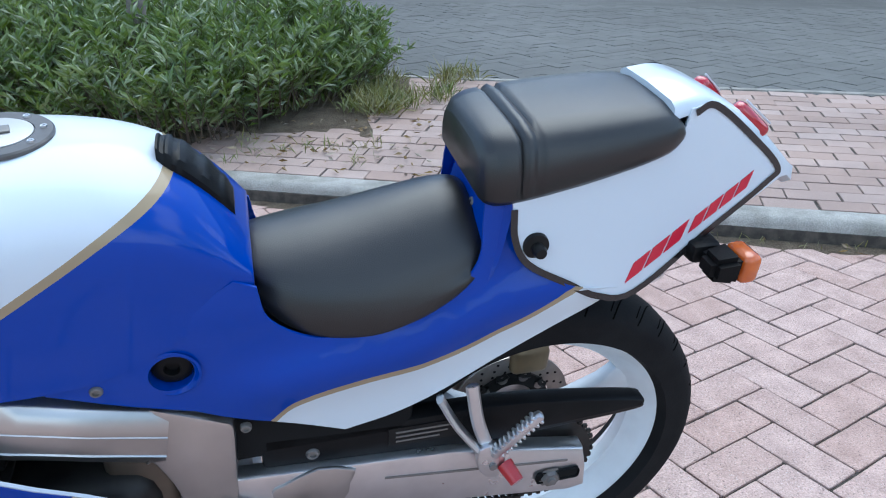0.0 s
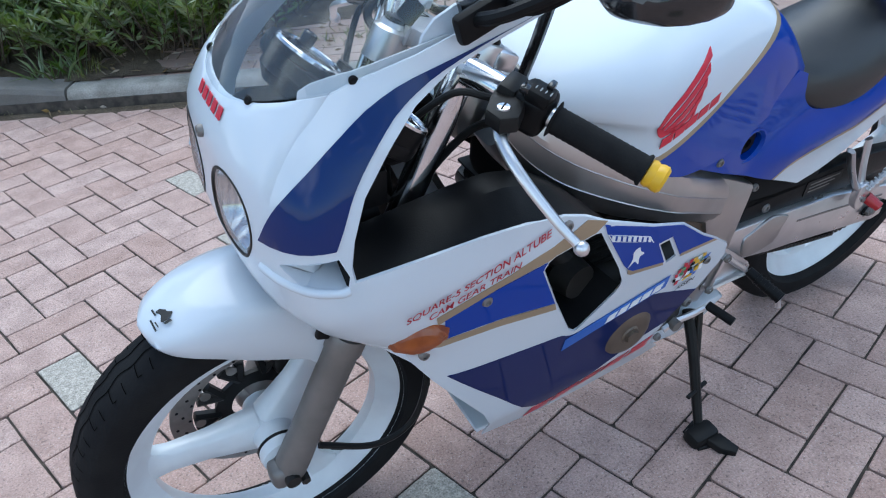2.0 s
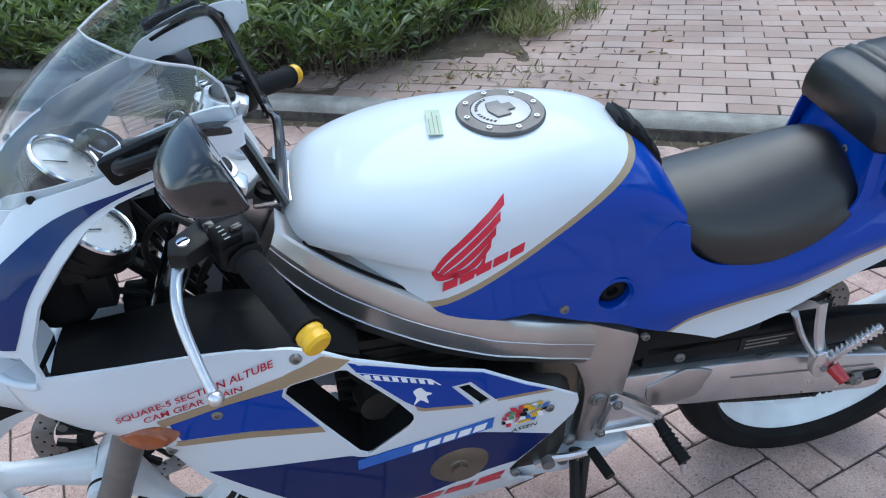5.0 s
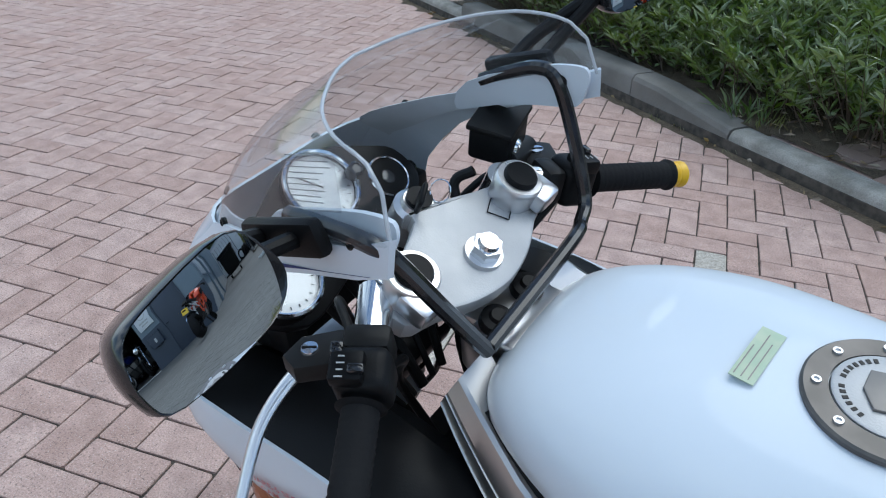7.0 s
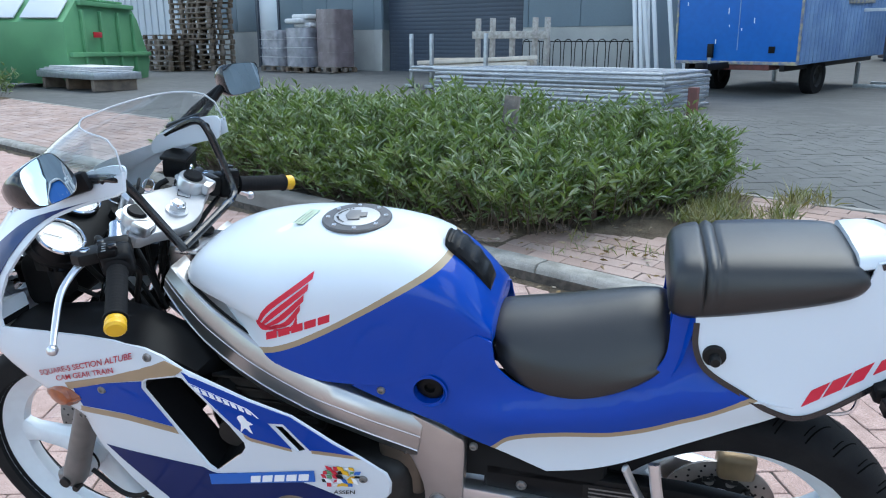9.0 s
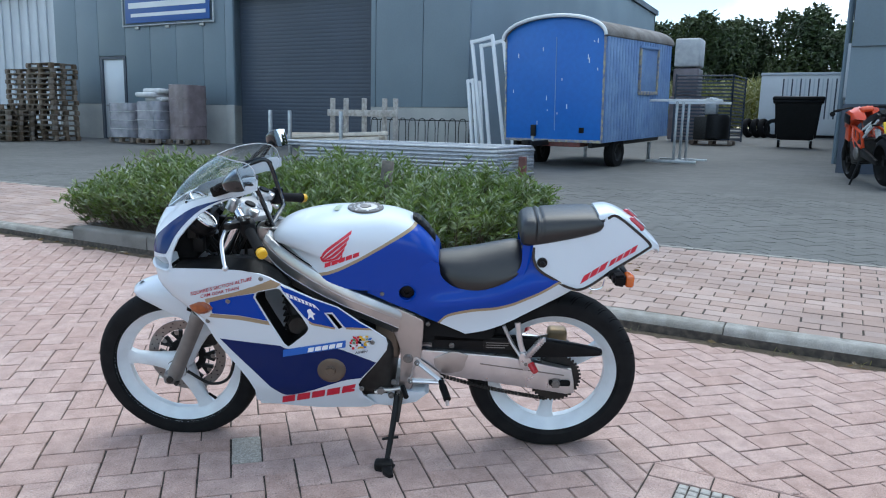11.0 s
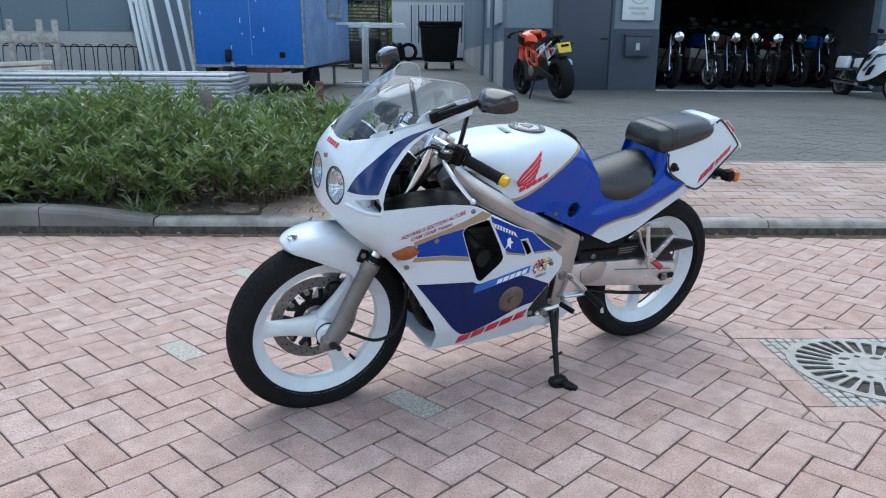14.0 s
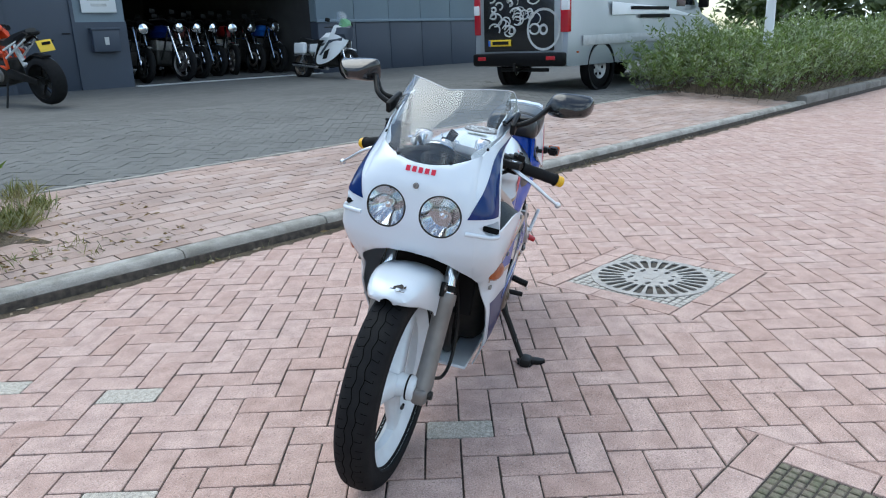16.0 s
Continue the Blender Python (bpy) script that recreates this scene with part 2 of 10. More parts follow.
M["black_metal"] = surf("black_painted_metal", (0.008, 0.008, 0.0085), (0.014, 0.0135, 0.013), scale=20, rough=0.45, metal=0.1, rvar=0.1, spec=0.2)
M["dark"] = surf("inside_dark", (0.006, 0.006, 0.0065), (0.010, 0.010, 0.0105), scale=5, rough=0.85, spec=0.2)
M["red"] = surf("red_plastic", (0.42, 0.012, 0.02), (0.38, 0.01, 0.016), rough=0.3, coat=0.4)
M["chrome"] = surf("bright_metal", (0.72, 0.73, 0.75), (0.66, 0.67, 0.69), scale=30, rough=0.14, metal=1.0, rvar=0.06)
M["white_box"] = surf("white_panel", (0.70, 0.72, 0.74), (0.62, 0.64, 0.66), scale=1, rough=0.5)
M["sign_blue"] = surf("sign_blue", (0.03, 0.10, 0.34), (0.03, 0.09, 0.31), rough=0.4)
M["plate"] = surf("yellow_plate", (0.72, 0.48, 0.02), (0.68, 0.45, 0.02), rough=0.4)
M["van_silver"] = surf("van_silver", (0.42, 0.45, 0.48), (0.38, 0.41, 0.44), scale=1, rough=0.3, metal=0.5, coat=0.5)
M["glass_dark"] = surf("dark_glass", (0.012, 0.016, 0.02), (0.015, 0.019, 0.024), rough=0.05, coat=1.0)
M["orange"] = surf("orange_paint", (0.70, 0.075, 0.018), (0.64, 0.066, 0.015), rough=0.3, coat=0.5)
M["roof_old"] = surf("dirty_roof_sheet", (0.20, 0.19, 0.18), (0.12, 0.105, 0.095), scale=2.5, rough=0.8, speck=0.15, grain=30)
# the garage bay's indoor shade, painted in as a near-black base colour
M["bay_dark"] = surf("shaded_bay_lining", (0.040, 0.040, 0.043), (0.028, 0.028, 0.030), scale=2, rough=0.9)
M["light_grey"] = surf("grey_iron", (0.50, 0.51, 0.51), (0.42, 0.43, 0.43), scale=10, rough=0.6, metal=0.3, bump=0.2, grain=200)
M["cobble"] = surf("drain_cobble", (0.46, 0.43, 0.39), (0.33, 0.31, 0.28), scale=30, rough=0.9, speck=0.15)


# ---- mesh helpers ----
def part(name, bm, material, parent=None, label="", smooth=True, angle=35):
    """Links a bmesh as one mesh object, under a thing or a part where one is given."""
    me = bpy.data.meshes.new(name)
    bm.to_mesh(me)
    bm.free()
    for x in (material if isinstance(material, (list, tuple)) else [material]):
        me.materials.append(M[x] if isinstance(x, str) else x)
    if smooth:
        me.shade_smooth()
        me.set_sharp_from_angle(angle=radians(angle))
    ob = new(name, me)
    if parent is not None:
        ob.parent = parent
    if label:
        ob["label"] = label
    return ob


def empty(name, label, category, group="", kind=""):
    return tagged(new(name), label, category, group, kind)


def raw(name, verts, faces, material, parent=None, label=""):
    me = bpy.data.meshes.new(name)
    me.from_pydata(verts, [], faces)
    me.materials.append(M[material] if isinstance(material, str) else material)
    me.update()
    ob = new(name, me)
    if parent is not None:
        ob.parent = parent
    if label:
        ob["label"] = label
    return ob


def box(bm, c, s, bevel=0.0, m=None, seg=2):
    """A box of centre c and size s, with rounded edges."""
    r = bmesh.ops.create_cube(bm, size=1.0, matrix=(m or Matrix()) @ Matrix.Translation(c) @ Matrix.Diagonal((*s, 1)))
    if bevel > 0:
        es = {e for v in r["verts"] for e in v.link_edges}
        bmesh.ops.bevel(bm, geom=list(es), offset=bevel, segments=seg, affect="EDGES", profile=0.5)
    return bm


def cyl(bm, a, b, r0, r1=None, seg=20, caps=True):
    """A round bar from a to b."""
    a, b = Vector(a), Vector(b)
    w = b - a
    m = Matrix.Translation((a + b) / 2) @ w.to_track_quat("Z", "Y").to_matrix().to_4x4()
    bmesh.ops.create_cone(bm, cap_ends=caps, cap_tris=False, segments=seg, radius1=r0, radius2=r0 if r1 is None else r1, depth=w.length, matrix=m)
    return bm


def curve(pts, n=8):
    """Points along a smooth line through pts (Catmull-Rom)."""
    p = [Vector(v) for v in pts]
    p = [2 * p[0] - p[1]] + p + [2 * p[-1] - p[-2]]
    out = []
    for i in range(1, len(p) - 2):
        for k in range(n):
            t = k / n
            out.append(0.5 * ((2 * p[i]) + (p[i + 1] - p[i - 1]) * t + (2 * p[i - 1] - 5 * p[i] + 4 * p[i + 1] - p[i + 2]) * t * t + (3 * p[i] - p[i - 1] - 3 * p[i + 1] + p[i + 2]) * t ** 3))
    return out + [p[-2]]


def tube(bm, pts, r, seg=10, n=8, flat=1.0):
    """A round (or flattened) tube swept along a smooth line; r is one radius or one for each end."""
    line = curve(pts, n) if n > 1 else [Vector(p) for p in pts]
    r = r if isinstance(r, (tuple, list)) else (r, r)
    rings, up = [], Vector((0, 0, 1))
    for i, p in enumerate(line):
        t = (line[min(i + 1, len(line) - 1)] - line[max(i - 1, 0)]).normalized()
        if abs(t.dot(up)) > 0.98:
            up = Vector((0, 1, 0)) if abs(t.y) < 0.9 else Vector((1, 0, 0))
        a = t.cross(up).normalized()
        b = a.cross(t).normalized()
        up = b
        f = i / (len(line) - 1)
        rr = r[0] * (1 - f) + r[1] * f
        rings.append([bm.verts.new(p + a * rr * math.cos(2 * math.pi * k / seg) + b * rr * flat * math.sin(2 * math.pi * k / seg)) for k in range(seg)])
    for q, w in zip(rings, rings[1:]):
        for k in range(seg):
            bm.faces.new((q[k], q[(k + 1) % seg], w[(k + 1) % seg], w[k]))
    bm.faces.new(rings[0][::-1]), bm.faces.new(rings[-1])
    bmesh.ops.recalc_face_normals(bm, faces=bm.faces[:])
    return bm


def lathe(bm, prof, m=None, seg=48, closed=False):
    """Turns a profile of (radius, height) about the z axis of m."""
    m = m or Matrix()
    rings = [[bm.verts.new(m @ Vector((r * math.cos(2 * math.pi * k / seg), r * math.sin(2 * math.pi * k / seg), h))) for k in range(seg)] for r, h in prof]
    pairs = list(zip(rings, rings[1:])) + ([(rings[-1], rings[0])] if closed else [])
    for q, w in pairs:
        for k in range(seg):
            bm.faces.new((q[k], q[(k + 1) % seg], w[(k + 1) % seg], w[k]))
    bmesh.ops.recalc_face_normals(bm, faces=bm.faces[:])
    return bm


def prism(bm, pts, y0, y1, bevel=0.0, m=None, flat="y"):
    """A flat outline in (x, z) given depth along y (or in (x, y) along z)."""
    m = m or Matrix()
    f = (lambda p, d: Vector((p[0], d, p[1]))) if flat == "y" else (lambda p, d: Vector((p[0], p[1], d)))
    a = [bm.verts.new(m @ f(p, y0)) for p in pts]
    b = [bm.verts.new(m @ f(p, y1)) for p in pts]
    fs = [bm.faces.new(a), bm.faces.new(b[::-1])]
    for i in range(len(pts)):
        j = (i + 1) % len(pts)
        fs.append(bm.faces.new((a[j], a[i], b[i], b[j])))
    bmesh.ops.recalc_face_normals(bm, faces=fs)
    if bevel > 0:
        es = {e for q in fs[:2] for e in q.edges}
        bmesh.ops.bevel(bm, geom=list(es), offset=bevel, segments=2, affect="EDGES", profile=0.5)
    return bm


B = bmesh.new
# the street's own axes: u runs along the kerb, s away from the road
ST = pose(0, 0, 0, 0, 0, -27.64)


random.seed(7)


def gz(s):
    """Height of the ground: road, then the kerb, the path that climbs and the yard."""
    if s < 2.35:
        return 0.0
    if s < 4.35:
        return 0.10 + (s - 2.47) * 0.062
    return 0.217 + 0.035 * (s - 4.35)
M["groove"] = surf("tread_cut", (0.003, 0.003, 0.003), (0.002, 0.002, 0.002), rough=0.95, spec=0.05)
M["wood_grey"] = surf("weathered_grey_timber", (0.42, 0.40, 0.37), (0.27, 0.25, 0.23), scale=14, rough=0.9, bump=0.4, grain=90, speck=0.12)
M["cobble_old"] = surf("mossy_iron_lid", (0.20, 0.165, 0.13), (0.12, 0.12, 0.075), scale=22, rough=0.95, speck=0.2, grain=150)

# ---- ground: one sheet from road to horizon ----
def ground_sheet():
    us = [-2500, -300, -60, -27, -9.5, 10.5, 20, 60, 300, 2500]
    ss = [-2500, -200, -40, -5.2, 2.34, 2.345, 2.47, 4.33, 4.36, 8.6, 13, 30, 45, 200, 2500]
    zs = {-2500: 0, -200: 0, -40: 0, -5.2: 0, 2.34: 0, 2.345: 0.06, 2.47: 0.10, 200: 1.85, 2500: 1.9, 45: 1.5}
    verts, faces, mats = [], [], []
    for s in ss:
        for u in us:
            z = zs.get(s, gz(s)) - 0.007
            # the road and the field beyond fall back to level far to the right
            if s > 4.36 and u > 20:
                z = min(z, 0.28)
            verts.append((ST @ Vector((u, s, z)))[:])
    w = len(us)
    for i in range(len(ss) - 1):
        for j in range(w - 1):
            faces.append((i * w + j, i * w + j + 1, (i + 1) * w + j + 1, (i + 1) * w + j))
            s, u = ss[i], us[j]
            if s < 2.34:
                k = 0 if (s >= -5.2 and -27 <= u < 20) else 1
                if s < -40 or u < -60 or u >= 60:
                    k = 4
            elif s < 4.33:
                k = 0 if -27 <= u < 20 else 4
            elif s < 8.6 and -9.5 <= u < 10.5:
                k = 2
            elif s < 45 and -60 <= u < 20:
                k = 3
            else:
                k = 4
            mats.append(k)
    me = bpy.data.meshes.new("ground")
    me.from_pydata(verts, [], faces)
    for n in ("joint", "road_far", "joint_y", "yard_far", "field"):
        me.materials.append(M[n])
    me.polygons.foreach_set("material_index", mats)
    return tagged(new("ground", me), "sandy ground sheet under brick road, path and grey yard", "ground", kind="structure")


ground_sheet()


def kerb_run(name, u0, u1, top, wide, mat, label, step=1.0, s0=2.35):
    """Kerb stones laid end to end, each a stone of its own with a rounded nose."""
    root = empty(name, label, "kerb", kind="structure")
    bm = B()
    h = top + 0.1
    prism(bm, [(0, -0.1), (wide, -0.1), (wide, top), (0.03, top), (0.012, top - 0.008), (0, top - 0.03)], 0.004, step - 0.004, 0.003)
    me = None
    n = int(round((u1 - u0) / step))
    for i in range(n):
        if me is None:
            ob = part("kerbstone", bm, mat, root)
            me = ob.data
        else:
            ob = new("kerbstone", me)
            ob.parent = root
        ob.matrix_world = ST @ pose(u0 + (i + 1) * step, s0 + random.uniform(-0.004, 0.004), random.uniform(-0.003, 0.003), 0, 0, 90) @ Matrix.Diagonal((1, 1, 1, 1))
    return root


kerb_run("kerb", -27, -4.1, 0.10, 0.12, "kerb", "worn grey concrete kerb stones along the brick road")
kerb_run("kerb", -1.38, 10.62, 0.10, 0.12, "kerb", "worn grey concrete kerb stones along the brick road")
kerb_run("raised_kerb", -4.1, -2.1, 0.17, 0.15, "kerb_dark", "dark raised concrete kerb round the planted bed")
kerb_run("raised_kerb", 10.63, 20.63, 0.17, 0.15, "kerb_dark", "dark raised concrete kerb round the planted bed")


def sloped_kerbstone(u0, u1, high, low, wide):
    """The last raised stone, falling to the height of the plain kerb."""
    v, f = [], []
    for u, top in ((u0, high), (u0 + 0.2, high - 0.006), (u1, low)):
        v += [(u, 2.35, -0.1), (u, 2.35 + wide, -0.1), (u, 2.35 + wide, top), (u, 2.38, top), (u, 2.362, top - 0.008), (u, 2.35, top - 0.03)]
    for r in (0, 6):
        f += [(r + i, r + (i + 1) % 6, r + 6 + (i + 1) % 6, r + 6 + i) for i in range(6)]
    f += [(0, 5, 4, 3, 2, 1), (12, 13, 14, 15, 16, 17)]
    ob = tagged(raw("kerbstone", v, f, "kerb_dark"), "sloping concrete kerb stone at the end of the planted bed", "kerb", kind="structure")
    ob.matrix_world = ST


sloped_kerbstone(-2.096, -1.386, 0.17, 0.105, 0.15)


# ---- planting ----
def leaf_mesh(rng, pts, dirs, length, width, bend=0.25):
    """Long leaves, each two folded halves with a drooping tip."""
    n = len(pts)
    d = dirs / np.linalg.norm(dirs, axis=1)[:, None]
    side = np.cross(d, rng.normal(size=(n, 3)))
    side /= np.linalg.norm(side, axis=1)[:, None] + 1e-9
    nor = np.cross(side, d)
    L = (length * rng.uniform(0.65, 1.25, n))[:, None]
    Wd = (width * rng.uniform(0.7, 1.2, n))[:, None]
    mid = pts + d * L * 0.45 + nor * Wd * 0.25
    tip = pts + d * L - np.array([0, 0, 1.0]) * L * bend * rng.uniform(0, 1, n)[:, None]
    a = pts + d * L * 0.4 + side * Wd * 0.5
    b = pts + d * L * 0.4 - side * Wd * 0.5
    v = np.stack([pts, a, tip, b, mid], axis=1).reshape(-1, 3)
    f = []
    for i in range(n):
        o = 5 * i
        f += [(o, o + 4, o + 1), (o + 1, o + 4, o + 2), (o, o + 3, o + 4), (o + 3, o + 2, o + 4)]
    return v, f


def hedge(name, u0, u1, s0, s1, high, shoots, per, seed, label, leaf=0.085, ends=0.6, mat="leaf", corner=0.0):
    """A loose hedge: bent shoots set with narrow leaves, and dark twigs inside."""
    rng = np.random.default_rng(seed)
    root = empty(name, label, "hedge", kind="stuff")
    P, D, twig_v, twig_f = [], [], [], []
    for _ in range(shoots):
        u = rng.uniform(u0, u1)
        s = s0 + (s1 - s0) * rng.uniform(0, 1)
        if u > u1 - corner * max(0.0, 1 - (s - s0) / 1.1):
            continue
        # lower towards the rim, with an uneven top
        e = min(1.0, (u - u0) / ends, (u1 - u) / ends)
        e2 = min(1.0, (s - s0 + 0.12) / 0.5, (s1 - s + 0.12) / 0.5)
        top = high * (0.45 + 0.55 * math.sqrt(max(e, 0) * max(e2, 0))) * (0.80 + 0.22 * math.sin(u * 2.3 + seed) * math.cos(s * 3.1 + u * 0.9) + rng.uniform(-0.22, 0.46))
        low = rng.uniform(0.0, 0.6) * top
        out = np.array([(u - (u0 + u1) / 2) / (u1 - u0) * 0.5 + rng.normal() * 0.3, (s - (s0 + s1) / 2) / (s1 - s0) * 1.1 + rng.normal() * 0.3, 1.0])
        out /= np.linalg.norm(out)
        ln = max(top - low, 0.22)
        t = np.sort(rng.uniform(0.1, 1, per))
        base = np.array([u, s, gz(s) + low])
        sag = np.array([out[0], out[1], 0]) * 0.35
        for k in t:
            p = base + out * ln * k + sag * (k ** 2) * ln
            a = rng.uniform(0, 2 * math.pi)
            dv = np.array([math.cos(a), math.sin(a), rng.uniform(0.1, 1.1)]) + out * 0.5 * k
            P.append(p), D.append(dv)
        o = len(twig_v)
        q = base + out * ln * 0.9 + sag * 0.8 * ln
        for w in (np.array([0.004, 0, 0]), np.array([-0.002, 0.0035, 0]), np.array([-0.002, -0.0035, 0])):
            twig_v += [tuple(base - np.array([0, 0, low * 0.6]) + w), tuple(q + w * 0.3)]
        twig_f += [(o, o + 2, o + 3, o + 1), (o + 2, o + 4, o + 5, o + 3), (o + 4, o, o + 1, o + 5)]
    v, f = leaf_mesh(rng, np.array(P), np.array(D), leaf, leaf * 0.235)
    raw("leaves", v.tolist(), f, mat, root)
    raw("twigs", twig_v, twig_f, "bark", root)
    root.matrix_world = ST
    return root


hedge("hedge", -4.45, -0.12, 2.62, 4.30, 0.55, 3200, 24, 3, "loose green willow-leaved hedge in a kerbed bed", leaf=0.088, corner=0.5)
hedge("hedge", 9.75, 22.0, 2.62, 4.9, 0.95, 3000, 17, 5, "loose green willow-leaved hedge in a kerbed bed", leaf=0.12)
hedge("hedge", -23.0, -13.6, 2.65, 4.4, 0.75, 1500, 14, 7, "low green hedge beside the road, far down the kerb", leaf=0.12)


def soil_bed(u0, u1, s0, s1, name="soil_bed"):
    bm = B()
    nu, ns = int((u1 - u0) / 0.12) + 1, int((s1 - s0) / 0.12) + 1
    rows = []
    for i in range(ns + 1):
        s = s0 + (s1 - s0) * i / ns
        row = []
        for j in range(nu + 1):
            end = min(j, nu - j)
            rag = 0.22 * noise.noise(Vector((s * 2.1, u0, 7 + (j > nu / 2)))) * max(0, 1 - end / 4)
            z = gz(s) + (-0.05, 0.004, 0.010)[min(end, 2)] - (0.05 if i == 0 and s0 > 2.6 else 0) + 0.05 * noise.noise(Vector((j * 0.31, i * 0.33, u0))) * (0 < i < ns) * (end > 1)
            row.append(bm.verts.new((u0 + (u1 - u0) * j / nu + rag, s, z)))
        rows.append(row)
    for a, b in zip(rows, rows[1:]):
        for j in range(nu):
            bm.faces.new((a[j], a[j + 1], b[j + 1], b[j]))
    ob = tagged(part(name, bm, "soil"), "bare brown soil under the hedge", "soil", kind="structure")
    ob.matrix_world = ST
    return ob


soil_bed(-4.55, -1.15, 2.46, 4.34)
soil_bed(-1.35, 0.20, 2.95, 4.34)
soil_bed(-1.40, -0.62, 2.485, 3.0)
soil_bed(10.4, 22.5, 2.50, 5.0)
soil_bed(-23.4, -13.3, 2.48, 4.4)


def litter():
    """Dry fallen leaves on the soil, the path end and the gutter."""
    rng = np.random.default_rng(41)
    P, D = [], []
    for _ in range(420):
        u, s = rng.uniform(-1.6, 0.9), 2.5 + abs(rng.normal()) * 0.6
        if rng.uniform() < 0.35:
            u, s = rng.uniform(-6, 7), 2.345 - abs(rng.normal()) * 0.05
        P.append((u, min(s, 4.3), (gz(s) if s > 2.47 else 0.0) + 0.016)), D.append((rng.normal(), rng.normal(), rng.normal() * 0.12))
    v, f = leaf_mesh(rng, np.array(P), np.array(D), 0.05, 0.016, 0.1)
    ob = tagged(raw("leaf_litter", v.tolist(), f, "dry_leaf"), "dry brown fallen leaves on soil and kerb", "leaves", kind="stuff")
    ob.matrix_world = ST


litter()


def tufts(name, spots, blades, high, spread, mat, label, seed, kind="stuff"):
    """Weeds and grass: blades fanned out from each spot."""
    rng = np.random.default_rng(seed)
    P, D = [], []
    for u, s, k in spots:
        for _ in range(int(blades * k)):
            a, r = rng.uniform(0, 2 * math.pi), spread * math.sqrt(rng.uniform(0, 1)) * k
            P.append((u + r * math.cos(a), s + r * math.sin(a), gz(s)))
            D.append((rng.normal() * 0.5, rng.normal() * 0.5, 1.0))
    v, f = leaf_mesh(rng, np.array(P), np.array(D), high, high * 0.07, 0.4)
    ob = raw(name, v.tolist(), f, mat)
    tagged(ob, label, "grass", kind=kind)
    ob.matrix_world = ST
    return ob


rr = random.Random(11)
tufts("grass_tuft", [(rr.uniform(-0.8, 0.40), rr.uniform(3.4, 4.35), rr.uniform(0.5, 1.1)) for _ in range(44)], 60, 0.16, 0.13, "grass", "pale green grass at the hedge end", 21)
tufts("weeds", [(rr.uniform(-1.4, 0.4), rr.uniform(2.5, 2.9), rr.uniform(0.3, 0.8)) for _ in range(16)], 16, 0.09, 0.12, "grass", "small weeds growing behind the kerb", 22)
tufts("kerb_weeds", [(rr.uniform(-8, 6), 2.33, rr.uniform(0.2, 0.6)) for _ in range(60)], 14, 0.05, 0.12, "grass", "thin weeds in the kerb gutter", 23)
tufts("tall_weed", [(-1.55, 2.53, 0.6), (-1.45, 2.52, 0.8), (-1.38, 2.56, 0.5)], 20, 0.20, 0.09, "leaf", "leafy green weed growing over the kerb", 24)


def stake(u, s, lean):
    """A grey wooden stake that leans in the hedge."""
    bm = B()
    box(bm, (0, 0, 0.38), (0.085, 0.085, 0.76), 0.008)
    ob = tagged(part("wooden_stake", bm, "stake"), "weathered grey wooden stake standing in the hedge", "stake")
    ob.matrix_world = ST @ pose(u, s, gz(s) - 0.03, lean, 4, 12)


stake(-1.31, 3.26, -7)
stake(-4.20, 3.20, -9)


# ---- far woods, corn and field ----
def woods(name, trees, seed, mat, label, clump=0.55, per=900):
    rng = np.random.default_rng(seed)
    root = empty(name, label, "trees", kind="stuff")
    P, D = [], []
    tb = B()
    for u, s, h, w in trees:
        z0 = min(gz(s), 1.5)
        cyl(tb, (u, s, z0), (u + rng.uniform(-0.3, 0.3), s, z0 + h * 0.8), 0.16, 0.05, 7)
        for k in range(5):
            a = rng.uniform(0, 6.28)
            cyl(tb, (u, s, z0 + h * (0.3 + 0.1 * k)), (u + math.cos(a) * w * 0.7, s + math.sin(a) * w * 0.7, z0 + h * (0.4 + 0.1 * k)), 0.05, 0.02, 5)
        lobes = [(rng.normal() * w * 0.35, rng.normal() * w * 0.35, rng.uniform(0.12, 0.95)) for _ in range(14)]
        for _ in range(per):
            lx, ly, lz = lobes[rng.integers(0, 14)]
            r = w * (0.62 - 0.3 * lz)
            v = rng.normal(size=3)
            v /= np.linalg.norm(v)
            v *= r * rng.uniform(0.3, 1.0) ** 0.5
            P.append((u + lx + v[0], s + ly + v[1], z0 + max(h * lz + v[2] * 1.2, 0.3))), D.append((rng.normal(), rng.normal(), rng.normal() * 0.7))
    v, f = leaf_mesh(rng, np.array(P), np.array(D), clump, clump * 0.55, 0.3)
    raw("crowns", v.tolist(), f, mat, root)
    part("trunks", tb, "bark", root)
    root.matrix_world = ST


rr = random.Random(4)
woods("far_woods", [(u + rr.uniform(-0.8, 0.8), 44 + rr.uniform(-1.5, 5), rr.uniform(5.7, 6.9), rr.uniform(2.0, 3.0)) for u in range(-26, 12, 2)], 31, "pine", "dark dense row of trees behind the corn", clump=0.34, per=6500)
woods("far_woods", [(70 + rr.uniform(-8, 10), s * 1.0, rr.uniform(7, 11), rr.uniform(3.0, 4.5)) for s in range(-40, 60, 5)], 32, "pine", "dark tree line across the far field", clump=1.2, per=500)


